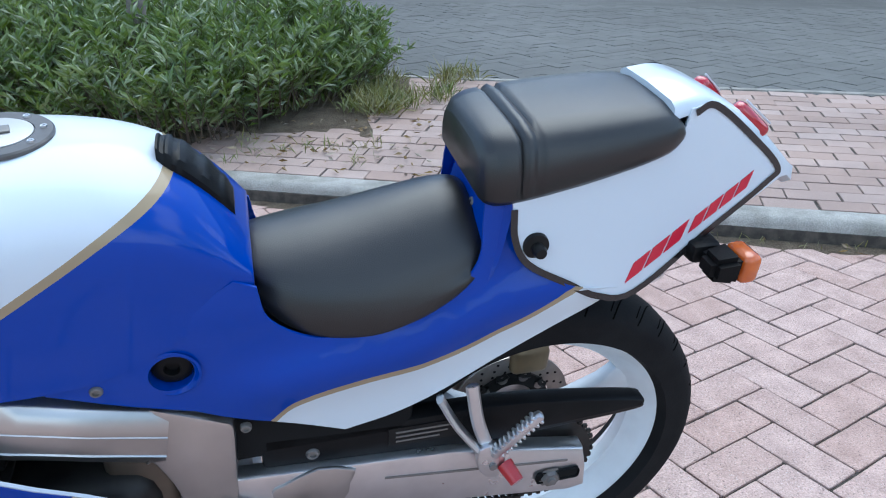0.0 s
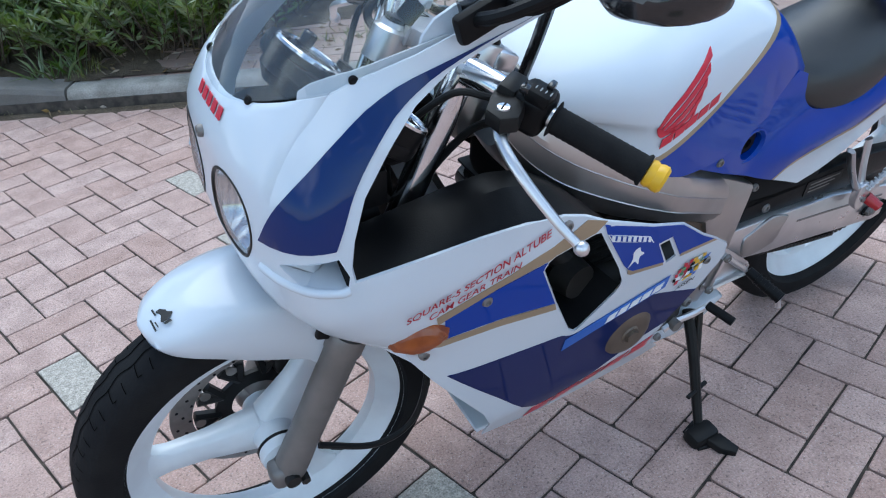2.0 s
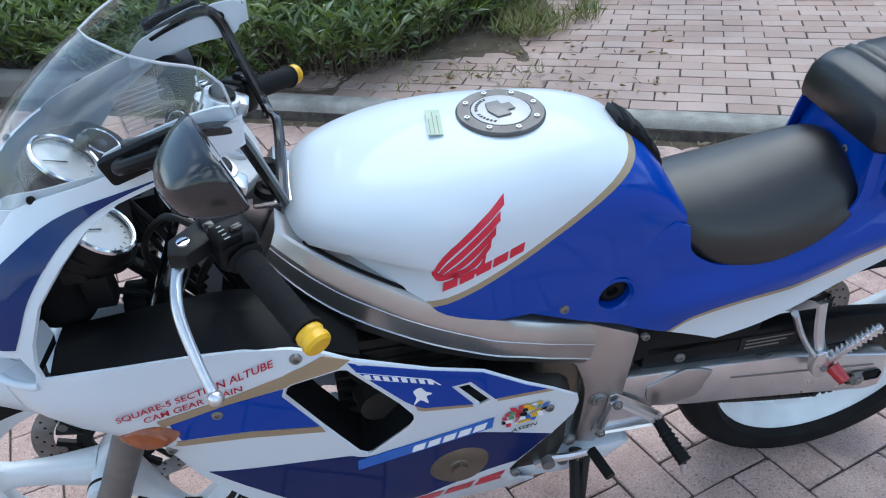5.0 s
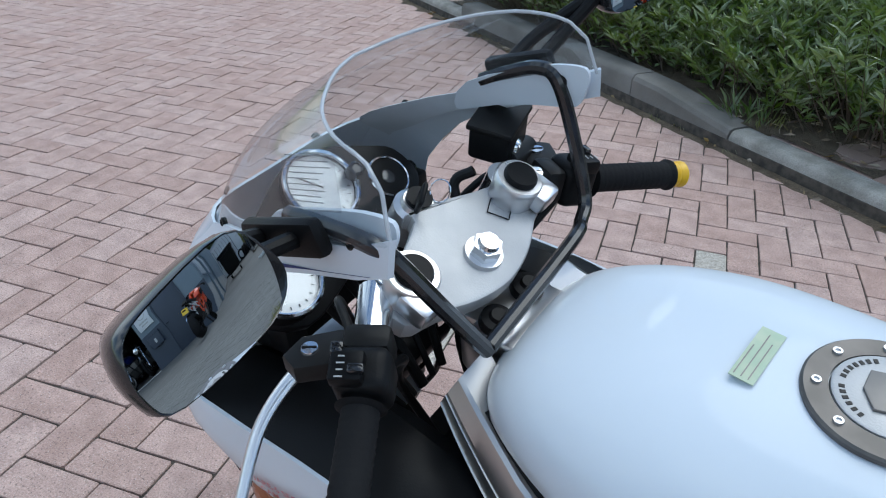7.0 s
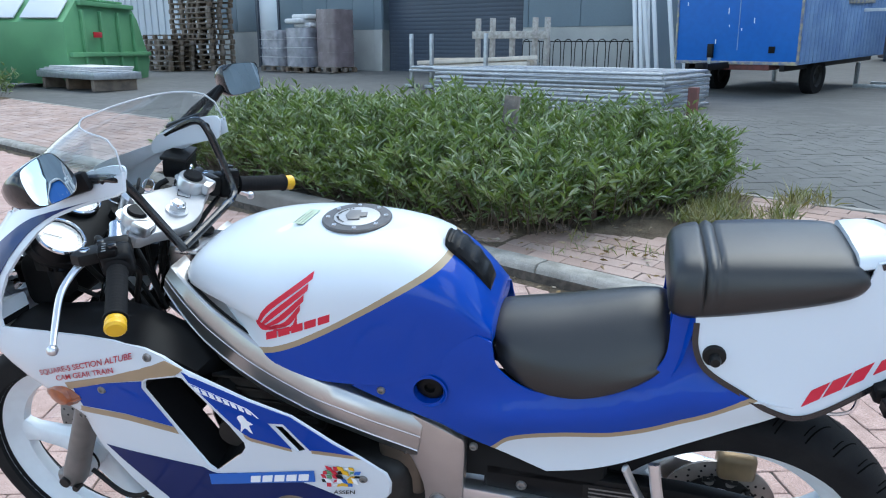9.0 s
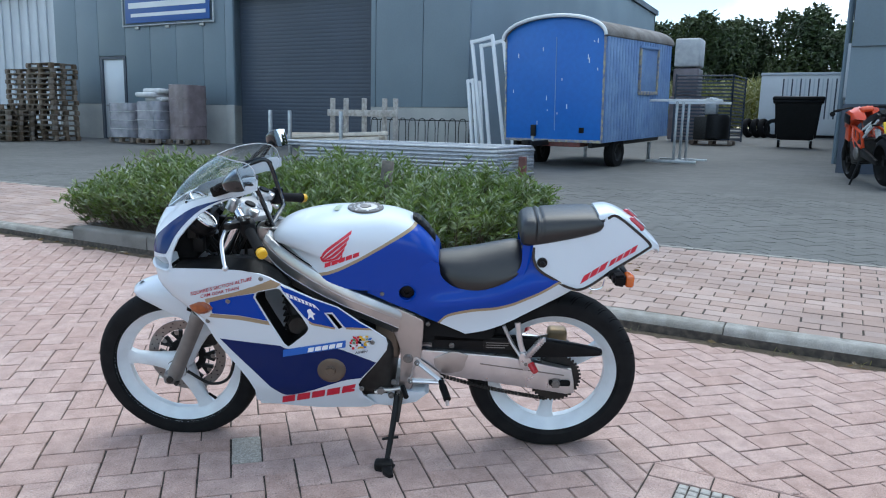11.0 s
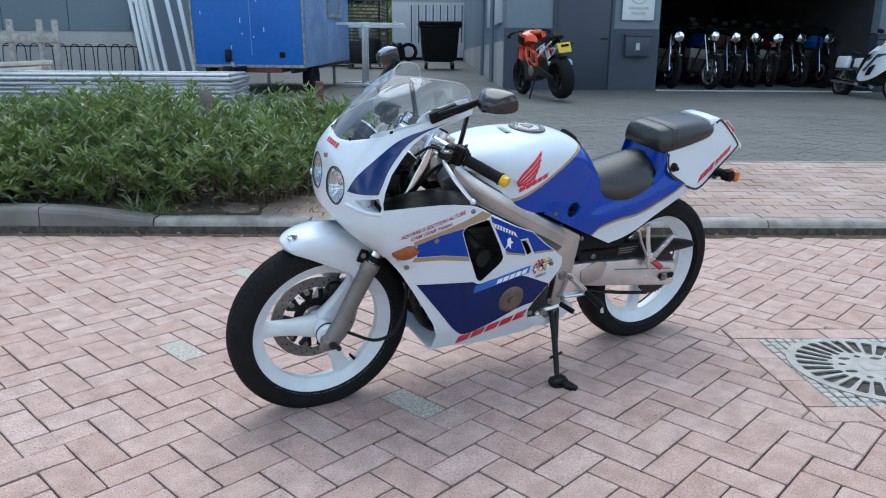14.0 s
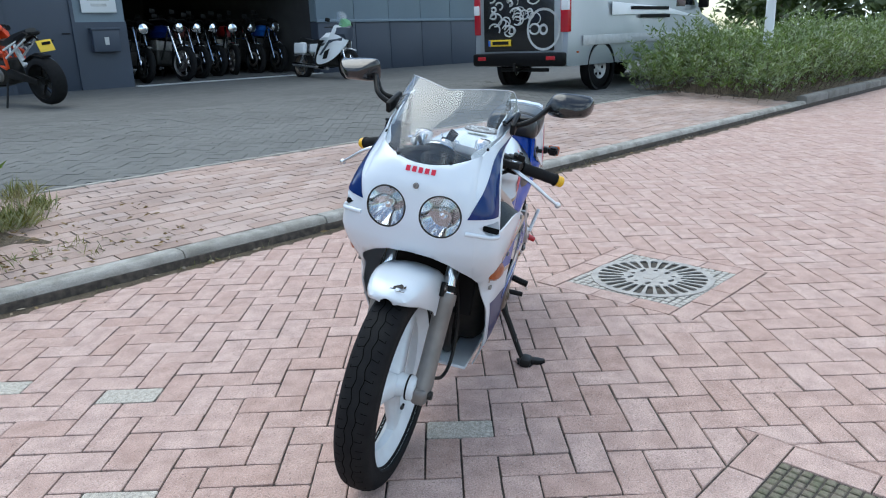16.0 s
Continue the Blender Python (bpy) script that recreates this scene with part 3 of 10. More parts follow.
def corn():
    rng = np.random.default_rng(9)
    P, D = [], []
    for _ in range(2600):
        u, s = rng.uniform(-12, 10), rng.uniform(31.5, 36)
        z0 = gz(s)
        for k in range(7):
            P.append((u, s, z0 + 0.2 + 0.28 * k)), D.append((rng.normal() * 0.6, rng.normal() * 0.6, 1.0))
    v, f = leaf_mesh(rng, np.array(P), np.array(D), 0.7, 0.07, 0.5)
    ob = tagged(raw("corn_field", v.tolist(), f, "corn"), "tall yellow-green corn at the yard's end", "corn", kind="stuff")
    ob.matrix_world = ST


corn()


# ---- buildings ----
def slab(bm, u0, u1, s0, s1, z0, z1, bevel=0.0):
    return box(bm, ((u0 + u1) / 2, (s0 + s1) / 2, (z0 + z1) / 2), (u1 - u0, s1 - s0, z1 - z0), bevel)


def panel_row(root, name, cuts, s0, z0, z1, mat, gap=0.008, thick=0.06):
    """Upright wall panels side by side, with narrow shadow joints."""
    for a, b in zip(cuts, cuts[1:]):
        bm = B()
        slab(bm, a + gap, b - gap, s0, s0 + thick, z0, z1, 0.006)
        part(name, bm, mat, root)


def shed_left():
    root = empty("workshop_building", "large grey-blue clad workshop with a dark roller door", "building", kind="structure")
    f, zb = 13.6, 0.45
    bm = B()
    slab(bm, -20.9, -13.05, f + 0.06, f + 0.3, 1.6, 6.2), slab(bm, -8.45, -5.7, f + 0.06, f + 0.3, 1.6, 6.2), slab(bm, -13.05, -8.45, f + 0.06, f + 0.3, 4.6, 6.2)
    slab(bm, -20.9, -20.6, f + 0.06, f + 18, zb, 6.2), slab(bm, -6.0, -5.7, f + 0.3, f + 18, zb, 6.2), slab(bm, -20.9, -5.7, f + 17.8, f + 18, zb, 6.2)
    part("wall", bm, "clad", root)
    bm = B()
    slab(bm, -20.9, -18.75, f + 0.02, f + 0.3, zb, 1.62), slab(bm, -17.5, -13.05, f + 0.02, f + 0.3, zb, 1.62), slab(bm, -8.45, -5.7, f + 0.02, f + 0.3, zb, 1.62)
    part("plinth", bm, "concrete", root, "grey concrete plinth")
    panel_row(root, "wall_panel", [-20.9, -19.8, -18.75], f, 1.62, 6.2, "clad")
    panel_row(root, "wall_panel", [-18.75, -17.5], f, 3.08, 6.2, "clad")
    panel_row(root, "wall_panel", [-17.5, -16.4, -15.3, -14.2, -13.35], f, 1.62, 6.2, "clad")
    panel_row(root, "wall_panel", [-8.45, -8.3, -6.95, -5.7], f, 1.62, 6.2, "clad")
    panel_row(root, "wall_panel", [-13.35, -10.8, -8.45], f, 4.55, 6.2, "clad")
    bm = B()
    slab(bm, -13.35, -13.05, f - 0.02, f + 0.35, zb, 1.62, 0.01)
    part("pillar", bm, "concrete", root)
    bm = B()
    slab(bm, -13.34, -13.05, f - 0.01, f + 0.35, 1.62, 4.6, 0.01)
    part("trim", bm, "clad", root)
    # roller door of laths
    door = part("roller_door", slab(B(), -13.05, -8.45, f + 0.28, f + 0.34, zb, 4.6), "clad_dark", root, "dark blue-grey slatted roller door")
    for i in range(41):
        bm = B()
        slab(bm, -13.03, -8.47, f + 0.272, f + 0.285, 0.50 + i * 0.1, 0.5985 + i * 0.1, 0.0015)
        part("lath", bm, "clad_dark", door)
    bm = B()
    slab(bm, -18.62, -17.62, f + 0.05, f + 0.1, 0.56, 2.98, 0.006)
    d = part("door", bm, "door_white", root, "plain white steel door")
    bm = B()
    slab(bm, -18.72, -18.62, f - 0.01, f + 0.1, 0.52, 3.06), slab(bm, -17.62, -17.52, f - 0.01, f + 0.1, 0.52, 3.06), slab(bm, -18.72, -17.52, f - 0.012, f + 0.1, 2.98, 3.06)
    part("door_frame", bm, "clad_dark", d)
    bm = B()
    slab(bm, -18.55, -18.43, f + 0.02, f + 0.05, 1.55, 1.59, 0.005)
    part("door_handle", bm, "galv", d)
    bm = B()
    slab(bm, -21.0, -5.6, f - 0.05, f + 18.1, 6.2, 6.4)
    part("roof", bm, "clad_dark", root)
    root.matrix_world = ST
    # banner on its frame
    sg = empty("banner", "blue banner with white text bands on the wall", "sign")
    bm = B()
    slab(bm, -17.35, -13.85, f - 0.07, f - 0.05, 4.0, 5.9, 0.004)
    part("sheet", bm, "sign_blue", sg)
    for z in (4.02, 5.88):
        bm = B()
        cyl(bm, (-17.5, f - 0.06, z - 0.1), (-13.7, f - 0.06, z - 0.1), 0.025, seg=8)
        part("tube", bm, "galv", sg)
    for u in (-17.48, -13.72):
        bm = B()
        cyl(bm, (u, f - 0.06, 3.9), (u, f - 0.06, 5.9), 0.025, seg=8)
        part("tube", bm, "galv", sg)
    for u in (-16.9, -15.6, -14.2):
        bm = B()
        slab(bm, u - 0.09, u + 0.09, f - 0.05, f, 3.82, 3.95, 0.01)
        part("bracket", bm, "galv", sg)
    for z, h, a, b in ((4.17, 0.10, -17.1, -14.0), (4.42, 0.16, -17.2, -14.0), (4.75, 0.10, -17.1, -15.8), (4.75, 0.10, -15.3, -14.0), (5.1, 0.3, -17.0, -14.2)):
        bm = B()
        slab(bm, a, b, f - 0.078, f - 0.071, z, z + h)
        part("text_bar", bm, "white_box", sg)
    sg.matrix_world = ST


shed_left()


def shed_back():
    """A paler hall behind the workshop, seen at both of its ends."""
    root = empty("pale_hall", "pale corrugated hall standing behind the workshop", "building", kind="structure")
    bm = B()
    slab(bm, -50, -22.5, 17, 40, 0.4, 6.0)
    part("wall", bm, "clad_white", root)
    for i in range(46):
        bm = B()
        slab(bm, -50 + i * 0.6, -49.75 + i * 0.6, 16.94, 17, 0.9, 5.9, 0.01)
        part("rib", bm, "clad_white", root)
    bm = B()
    slab(bm, -50.2, -22.3, 16.7, 40, 6.0, 6.3)
    part("roof", bm, "clad_dark", root)
    root.matrix_world = ST


shed_back()


def shed_right():
    root = empty("garage_building", "blue-grey clad garage with an open roller door", "building", kind="structure")
    f, zb = 13.2, 0.4
    bm = B()
    slab(bm, 2.05, 3.0, f + 0.05, f + 0.25, 1.75, 5.6), slab(bm, 3.0, 4.25, f + 0.05, f + 0.25, 2.75, 5.6), slab(bm, 4.25, 5.2, f + 0.05, f + 0.25, 1.75, 5.6)
    slab(bm, 5.2, 9.75, f + 0.05, f + 0.25, 3.2, 5.6), slab(bm, 9.75, 19.0, f + 0.05, f + 0.25, 1.72, 5.6)
    part("wall", bm, "clad", root)
    bm = B()
    slab(bm, 2.02, 3.0, f, f + 0.25, zb, 1.75), slab(bm, 4.25, 5.2, f, f + 0.25, zb, 1.75), slab(bm, 9.75, 19.0, f, f + 0.25, zb, 1.70)
    part("plinth", bm, "clad_navy", root, "dark blue lower wall")
    panel_row(root, "wall_panel", [9.75 + 1.15 * i for i in range(9)], f, 1.76, 5.6, "clad")
    panel_row(root, "wall_panel", [9.75 + 1.15 * i for i in range(9)], f - 0.03, 0.48, 1.69, "clad_navy")
    panel_row(root, "wall_panel", [2.05, 3.0, 4.25, 5.2], f, 2.75, 5.6, "clad")
    bm = B()
    slab(bm, 9.72, 19.0, f - 0.07, f + 0.02, 1.69, 1.76, 0.006)
    part("ledge", bm, "clad", root)
    bm = B()
    slab(bm, 2.05, 2.25, f + 0.25, 31, 1.5, 5.6), slab(bm, 18.8, 19.0, f + 0.25, 31, zb, 5.6), slab(bm, 2.05, 19, 30.8, 31, zb, 5.6)
    part("side_wall", bm, "clad", root)
    bm = B()
    slab(bm, 2.02, 2.25, f + 0.25, 31, zb, 1.5)
    part("side_plinth", bm, "concrete", root)
    for s in (15.6, 18.4):
        bm = B()
        cyl(bm, (1.96, s, zb), (1.96, s, 5.6), 0.05, seg=10)
        part("downpipe", bm, "clad", root)
    for s0 in (14.1, 16.2):
        bm = B()
        slab(bm, 2.0, 2.06, s0, s0 + 1.3, 1.9, 2.9, 0.01)
        part("window", bm, "clad_white", root)
    bm = B()
    slab(bm, 1.95, 19.1, f - 0.1, 31.1, 5.6, 5.8)
    part("roof", bm, "clad_dark", root)
    # steel door with its frame
    bm = B()
    slab(bm, 3.06, 4.2, f + 0.02, f + 0.08, 0.5, 2.7, 0.006)
    d = part("door", bm, "clad_navy", root, "dark blue steel door")
    bm = B()
    slab(bm, 3.0, 3.07, f - 0.01, f + 0.1, 0.48, 2.75), slab(bm, 4.19, 4.25, f - 0.01, f + 0.1, 0.48, 2.75), slab(bm, 3.0, 4.25, f - 0.012, f + 0.1, 2.7, 2.76)
    part("door_frame", bm, "clad_navy", d)
    bm = B()
    cyl(bm, (3.98, f - 0.04, 1.55), (4.12, f - 0.04, 1.55), 0.012, seg=8), cyl(bm, (4.1, f - 0.04, 1.55), (4.1, f + 0.03, 1.55), 0.012, seg=8)
    part("door_handle", bm, "black", d)
    # inside of the open bay; its shade is put into the near-black colour
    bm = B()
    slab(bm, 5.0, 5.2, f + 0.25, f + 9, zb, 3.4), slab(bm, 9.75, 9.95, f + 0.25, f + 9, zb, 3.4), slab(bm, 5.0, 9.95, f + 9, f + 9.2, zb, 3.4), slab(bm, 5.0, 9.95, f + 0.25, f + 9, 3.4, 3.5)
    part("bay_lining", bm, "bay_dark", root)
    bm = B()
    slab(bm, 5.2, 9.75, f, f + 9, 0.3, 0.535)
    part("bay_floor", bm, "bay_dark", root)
    bm = B()
    slab(bm, 5.2, 9.75, f - 0.12, f, 0.45, 0.54, 0.01)
    part("threshold", bm, "concrete", root, "pale concrete threshold")
    for i in range(5):
        bm = B()
        slab(bm, 5.2, 9.75, f + 0.1, f + 0.14, 2.75 + i * 0.12, 2.86 + i * 0.12, 0.006)
        part("lath", bm, "clad_dark", root)
    root.matrix_world = ST
    # notice and letter box on the pier
    n = empty("notice_board", "white notice with grey print on the pier", "sign")
    part("sheet", slab(B(), 4.4, 5.05, f - 0.02, f, 1.92, 2.72, 0.003), "white_box", n)
    bm = B()
    lathe(bm, [(0.19, 0), (0.19, 0.006), (0.165, 0.006), (0.165, 0)], Matrix.Translation((4.725, f - 0.021, 2.42)) @ pose(0, 0, 0, 90), 32)
    part("ring_mark", bm, "light_grey", n)
    for k, z in enumerate((2.13, 2.03)):
        part("text_bar", slab(B(), 4.52 + 0.06 * k, 4.93 - 0.06 * k, f - 0.026, f - 0.021, z, z + 0.05), "light_grey", n)
    n.matrix_world = ST
    lb = empty("letter_box", "dark letter box with a pale number bar", "letter box")
    bm = B()
    slab(bm, 4.48, 4.98, f - 0.14, f, 1.2, 1.62, 0.015)
    part("body", bm, "clad_navy", lb)
    part("flap", slab(B(), 4.46, 5.0, f - 0.16, f, 1.60, 1.64, 0.008), "clad_navy", lb)
    part("number_bar", slab(B(), 4.69, 4.77, f - 0.146, f - 0.139, 1.33, 1.47), "light_grey", lb)
    lb.matrix_world = ST


shed_right()

# ---- the motorcycle ----
M["white"] = surf("pearl_white_paint", (0.60, 0.65, 0.705), (0.575, 0.62, 0.675), scale=3, rough=0.38, coat=0.65, crough=0.06)
M["blue"] = surf("royal_blue_paint", (0.002, 0.042, 0.32), (0.002, 0.038, 0.29), scale=3, rough=0.5, coat=0.45, spec=0.05, crough=0.03)
M["navy"] = surf("dark_blue_paint", (0.004, 0.014, 0.090), (0.004, 0.013, 0.080), scale=3, rough=0.35, coat=0.38, spec=0.06, crough=0.04)
M["gold"] = surf("bronze_stripe", (0.36, 0.27, 0.165), (0.33, 0.25, 0.15), scale=6, rough=0.35, metal=0.3, coat=0.6)
M["decal_red"] = surf("red_decal", (0.55, 0.012, 0.04), (0.5, 0.012, 0.035), rough=0.3)
M["decal_blue"] = surf("blue_sticker", (0.02, 0.12, 0.48), (0.02, 0.11, 0.45), rough=0.35)
M["decal_white"] = surf("white_print", (0.80, 0.82, 0.84), (0.76, 0.78, 0.80), rough=0.4)
M["vinyl"] = surf("black_seat_vinyl", (0.009, 0.009, 0.0095), (0.012, 0.012, 0.0125), scale=12, rough=0.36, bump=0.25, grain=900, rvar=0.08, spec=0.62, bdist=0.001)
M["alu"] = surf("satin_aluminium", (0.70, 0.70, 0.71), (0.62, 0.62, 0.63), scale=18, rough=0.30, metal=0.95, rvar=0.08)
M["yoke"] = surf("dull_cast_aluminium", (0.47, 0.47, 0.47), (0.41, 0.41, 0.415), scale=18, rough=0.55, metal=0.6, rvar=0.08, bump=0.1, grain=500)
M["frame_alu"] = surf("brushed_frame_aluminium", (0.50, 0.49, 0.48), (0.44, 0.43, 0.42), scale=12, rough=0.31, metal=0.95, rvar=0.06)
M["fork"] = surf("grey_fork_leg", (0.22, 0.205, 0.195), (0.18, 0.17, 0.16), scale=20, rough=0.45, metal=0.5, rvar=0.1)
M["wheel"] = surf("white_wheel_paint", (0.70, 0.75, 0.79), (0.62, 0.66, 0.70), scale=14, rough=0.35, coat=0.4)
M["disc"] = surf("brake_disc_steel", (0.30, 0.27, 0.25), (0.24, 0.215, 0.20), scale=40, rough=0.35, metal=0.9, rvar=0.1)
M["brown"] = surf("bronze_engine_cover", (0.16, 0.125, 0.095), (0.12, 0.095, 0.075), scale=14, rough=0.5, metal=0.5, rvar=0.1)
M["engine"] = surf("dark_engine_metal", (0.016, 0.015, 0.0145), (0.034, 0.032, 0.029), scale=22, rough=0.5, metal=0.5, rvar=0.15)
M["yellow"] = surf("yellow_bar_end", (0.72, 0.42, 0.01), (0.66, 0.38, 0.01), rough=0.35)
M["amber"] = surf("amber_lens", (0.55, 0.115, 0.012), (0.48, 0.09, 0.01), scale=50, rough=0.2, coat=0.8)
M["amber_old"] = surf("brown_amber_lens", (0.30, 0.070, 0.008), (0.22, 0.045, 0.006), scale=60, rough=0.3, coat=0.3)
M["tail_red"] = surf("red_lamp_lens", (0.42, 0.01, 0.025), (0.36, 0.01, 0.02), scale=60, rough=0.15, coat=0.8)
M["sticker"] = surf("green_label", (0.36, 0.46, 0.33), (0.44, 0.50, 0.36), scale=60, rough=0.5)
# silver dial, its colour brightened to carry the sky reflected in the glass
M["dial"] = surf("dial_face_sky_glare", (0.58, 0.58, 0.57), (0.66, 0.66, 0.64), scale=10, rough=0.32, metal=0.35)
M["reflector"] = surf("lamp_reflector", (0.74, 0.76, 0.78), (0.62, 0.64, 0.66), scale=40, rough=0.05, metal=1.0)
M["mirror"] = surf("mirror_glass", (0.86, 0.88, 0.90), (0.85, 0.87, 0.89), rough=0.01, metal=1.0)
M["screen"] = clear("screen_plastic", (0.90, 0.92, 0.93), rough=0.04, ior=1.5, alpha=0.035)
M["ring_grey"] = surf("filler_ring_metal", (0.135, 0.125, 0.118), (0.105, 0.098, 0.092), scale=30, rough=0.38, metal=0.75, rvar=0.1)
M["band_blue"] = surf("deep_blue_paint", (0.002, 0.018, 0.110), (0.002, 0.016, 0.100), scale=3, rough=0.4, coat=0.7, spec=0.05, crough=0.02)
M["liner"] = surf("grey_inner_fairing", (0.50, 0.53, 0.57), (0.44, 0.47, 0.50), scale=20, rough=0.38)
M["rim_edge"] = clear("screen_edge", (0.62, 0.65, 0.68), rough=0.08, ior=1.5, alpha=0.45)
M["lens"] = clear("lamp_glass", (0.93, 0.94, 0.95), rough=0.02, ior=1.5, alpha=0.015)
M["caliper"] = surf("gold_caliper", (0.24, 0.17, 0.09), (0.17, 0.125, 0.075), scale=18, rough=0.45, metal=0.5, rvar=0.1)
M["hose"] = surf("black_hose", (0.008, 0.008, 0.008), (0.012, 0.012, 0.012), rough=0.45, spec=0.2)

LEAN = 10.3
BIKE = Matrix.Translation((0, -0.012, 0)) @ pose(0, 0, 0, LEAN)
bike = empty("motorcycle", "white and blue faired sports motorcycle leaning on its side stand", "motorcycle")
bike.matrix_world = BIKE


def lerp(x, xs, ys):
    return float(np.interp(x, xs, ys))


# the fairing's shape: a blunt nose in plan that narrows with height
NOSE_Z = (0.55, 0.593, 0.646, 0.688, 0.749, 0.808, 0.855, 0.895, 0.94, 0.987, 1.054, 1.092, 1.111, 1.13)
NOSE_X = (0.13, 0.076, 0.023, -0.002, -0.012, -0.008, -0.005, 0.015, 0.05, 0.086, 0.165, 0.242, 0.317, 0.36)
WIDE_Z = (0.2, 0.3, 0.45, 0.6, 0.7, 0.78, 0.9, 1.0, 1.12)
WIDE_W = (0.150, 0.185, 0.200, 0.215, 0.226, 0.215, 0.190, 0.172, 0.150)


def wide(z):
    return lerp(z, WIDE_Z, WIDE_W)


def nose(z):
    return lerp(z, NOSE_Z, NOSE_X)


def squareness(z):
    """How square the nose is in plan: blunt round the lamps, round at the screen."""
    zs = (0.45, 0.60, 0.70, 0.80, 0.86, 0.92, 0.95)
    return lerp(z, zs, (7.0, 9.0, 14.0, 15.0, 8.0, 4.0, 3.0)), lerp(z, zs, (0.44, 0.45, 0.48, 0.485, 0.42, 0.36, 0.3333))


def w_fair(x, z):
    r = min(max((0.40 - x) / (0.40 - nose(z)), 0), 1)
    a, k = squareness(z)
    return wide(z) * (1 - r ** a) ** k - lerp(x, (0.45, 0.78), (0.0, 0.015))


def x_fair(y, z):
    a, k = squareness(z)
    return 0.40 - (0.40 - nose(z)) * (1 - min(abs(y) / wide(z), 1) ** (1 / k)) ** (1 / a)


ROUND_NOSE = 0.07


@functools.lru_cache(maxsize=4000)
def nose_curve(zk):
    """Plan curve at one height, from where the side begins to bend to the middle of the nose, with its length."""
    z = zk / 2000
    xc = nose(z) + ROUND_NOSE
    ys = [w_fair(xc, z) * math.sin(t) for t in np.linspace(math.pi / 2, 0, 60)]
    pts = [(x_fair(y, z), y) for y in ys]
    run = [0.0]
    for p, q in zip(pts, pts[1:]):
        run.append(run[-1] + math.hypot(q[0] - p[0], q[1] - p[1]))
    return xc, pts, run


def on_fair(p, z, sd=-1, off=0.0):
    """A point of the fairing: p is x along the side, and runs on as length round the nose."""
    def flat(q):
        xc, pts, run = nose_curve(int(round(z * 2000)))
        if q >= xc:
            return q, w_fair(q, z)
        return lerp(xc - q, run, [t[0] for t in pts]), lerp(xc - q, run, [t[1] for t in pts])
    (x0, y0), (x1, y1) = flat(p - 0.002), flat(p + 0.002)
    x, y = flat(p)
    l = math.hypot(x1 - x0, y1 - y0) or 1.0
    return Vector((x - off * (y1 - y0) / l, sd * (y + off * (x1 - x0) / l), z))


def p_fair(y, z):
    """The run p at which the fairing stands y from the middle."""
    xc, pts, run = nose_curve(int(round(z * 2000)))
    return xc - lerp(-y, [-t[1] for t in pts], run)


def w_side(x, z):
    ridge = lerp(x, (0.90, 0.98, 1.06, 1.15, 1.26, 1.4), (0.600, 0.612, 0.622, 0.640, 0.684, 0.712))
    swell = 0.021 * math.exp(-((z - ridge) / (0.030 if z > ridge else 0.055)) ** 2) * min(1.0, max(0.0, (x - 0.86) / 0.10))
    return lerp(x, (0.7, 0.78, 0.86, 0.95, 1.1, 1.25, 1.4), (0.142, 0.136, 0.124, 0.117, 0.113, 0.108, 0.110)) + swell - 0.16 * max(z - 0.72, 0)


def w_tail(x, z):
    return lerp(x, (1.2, 1.29, 1.4, 1.5, 1.6, 1.7), (0.108, 0.111, 0.112, 0.105, 0.094, 0.080)) - 0.20 * (z - 0.78)


def smooth_loop(pts, n=6, sharp=()):
    """A closed outline rounded through its points; sharp names the corners kept hard."""
    out, m = [], len(pts)
    for i in range(m):
        p0, p1, p2, p3 = (Vector((*pts[(i + k) % m], 0)) for k in (-1, 0, 1, 2))
        if i in sharp:
            p0 = 2 * p1 - p2
        if (i + 1) % m in sharp:
            p3 = 2 * p2 - p1
        for k in range(n):
            t = k / n
            q = 0.5 * ((2 * p1) + (p2 - p0) * t + (2 * p0 - 5 * p1 + 4 * p2 - p3) * t * t + (3 * p1 - p0 - 3 * p2 + p3) * t ** 3)
            out.append((q.x, q.y))
    return out


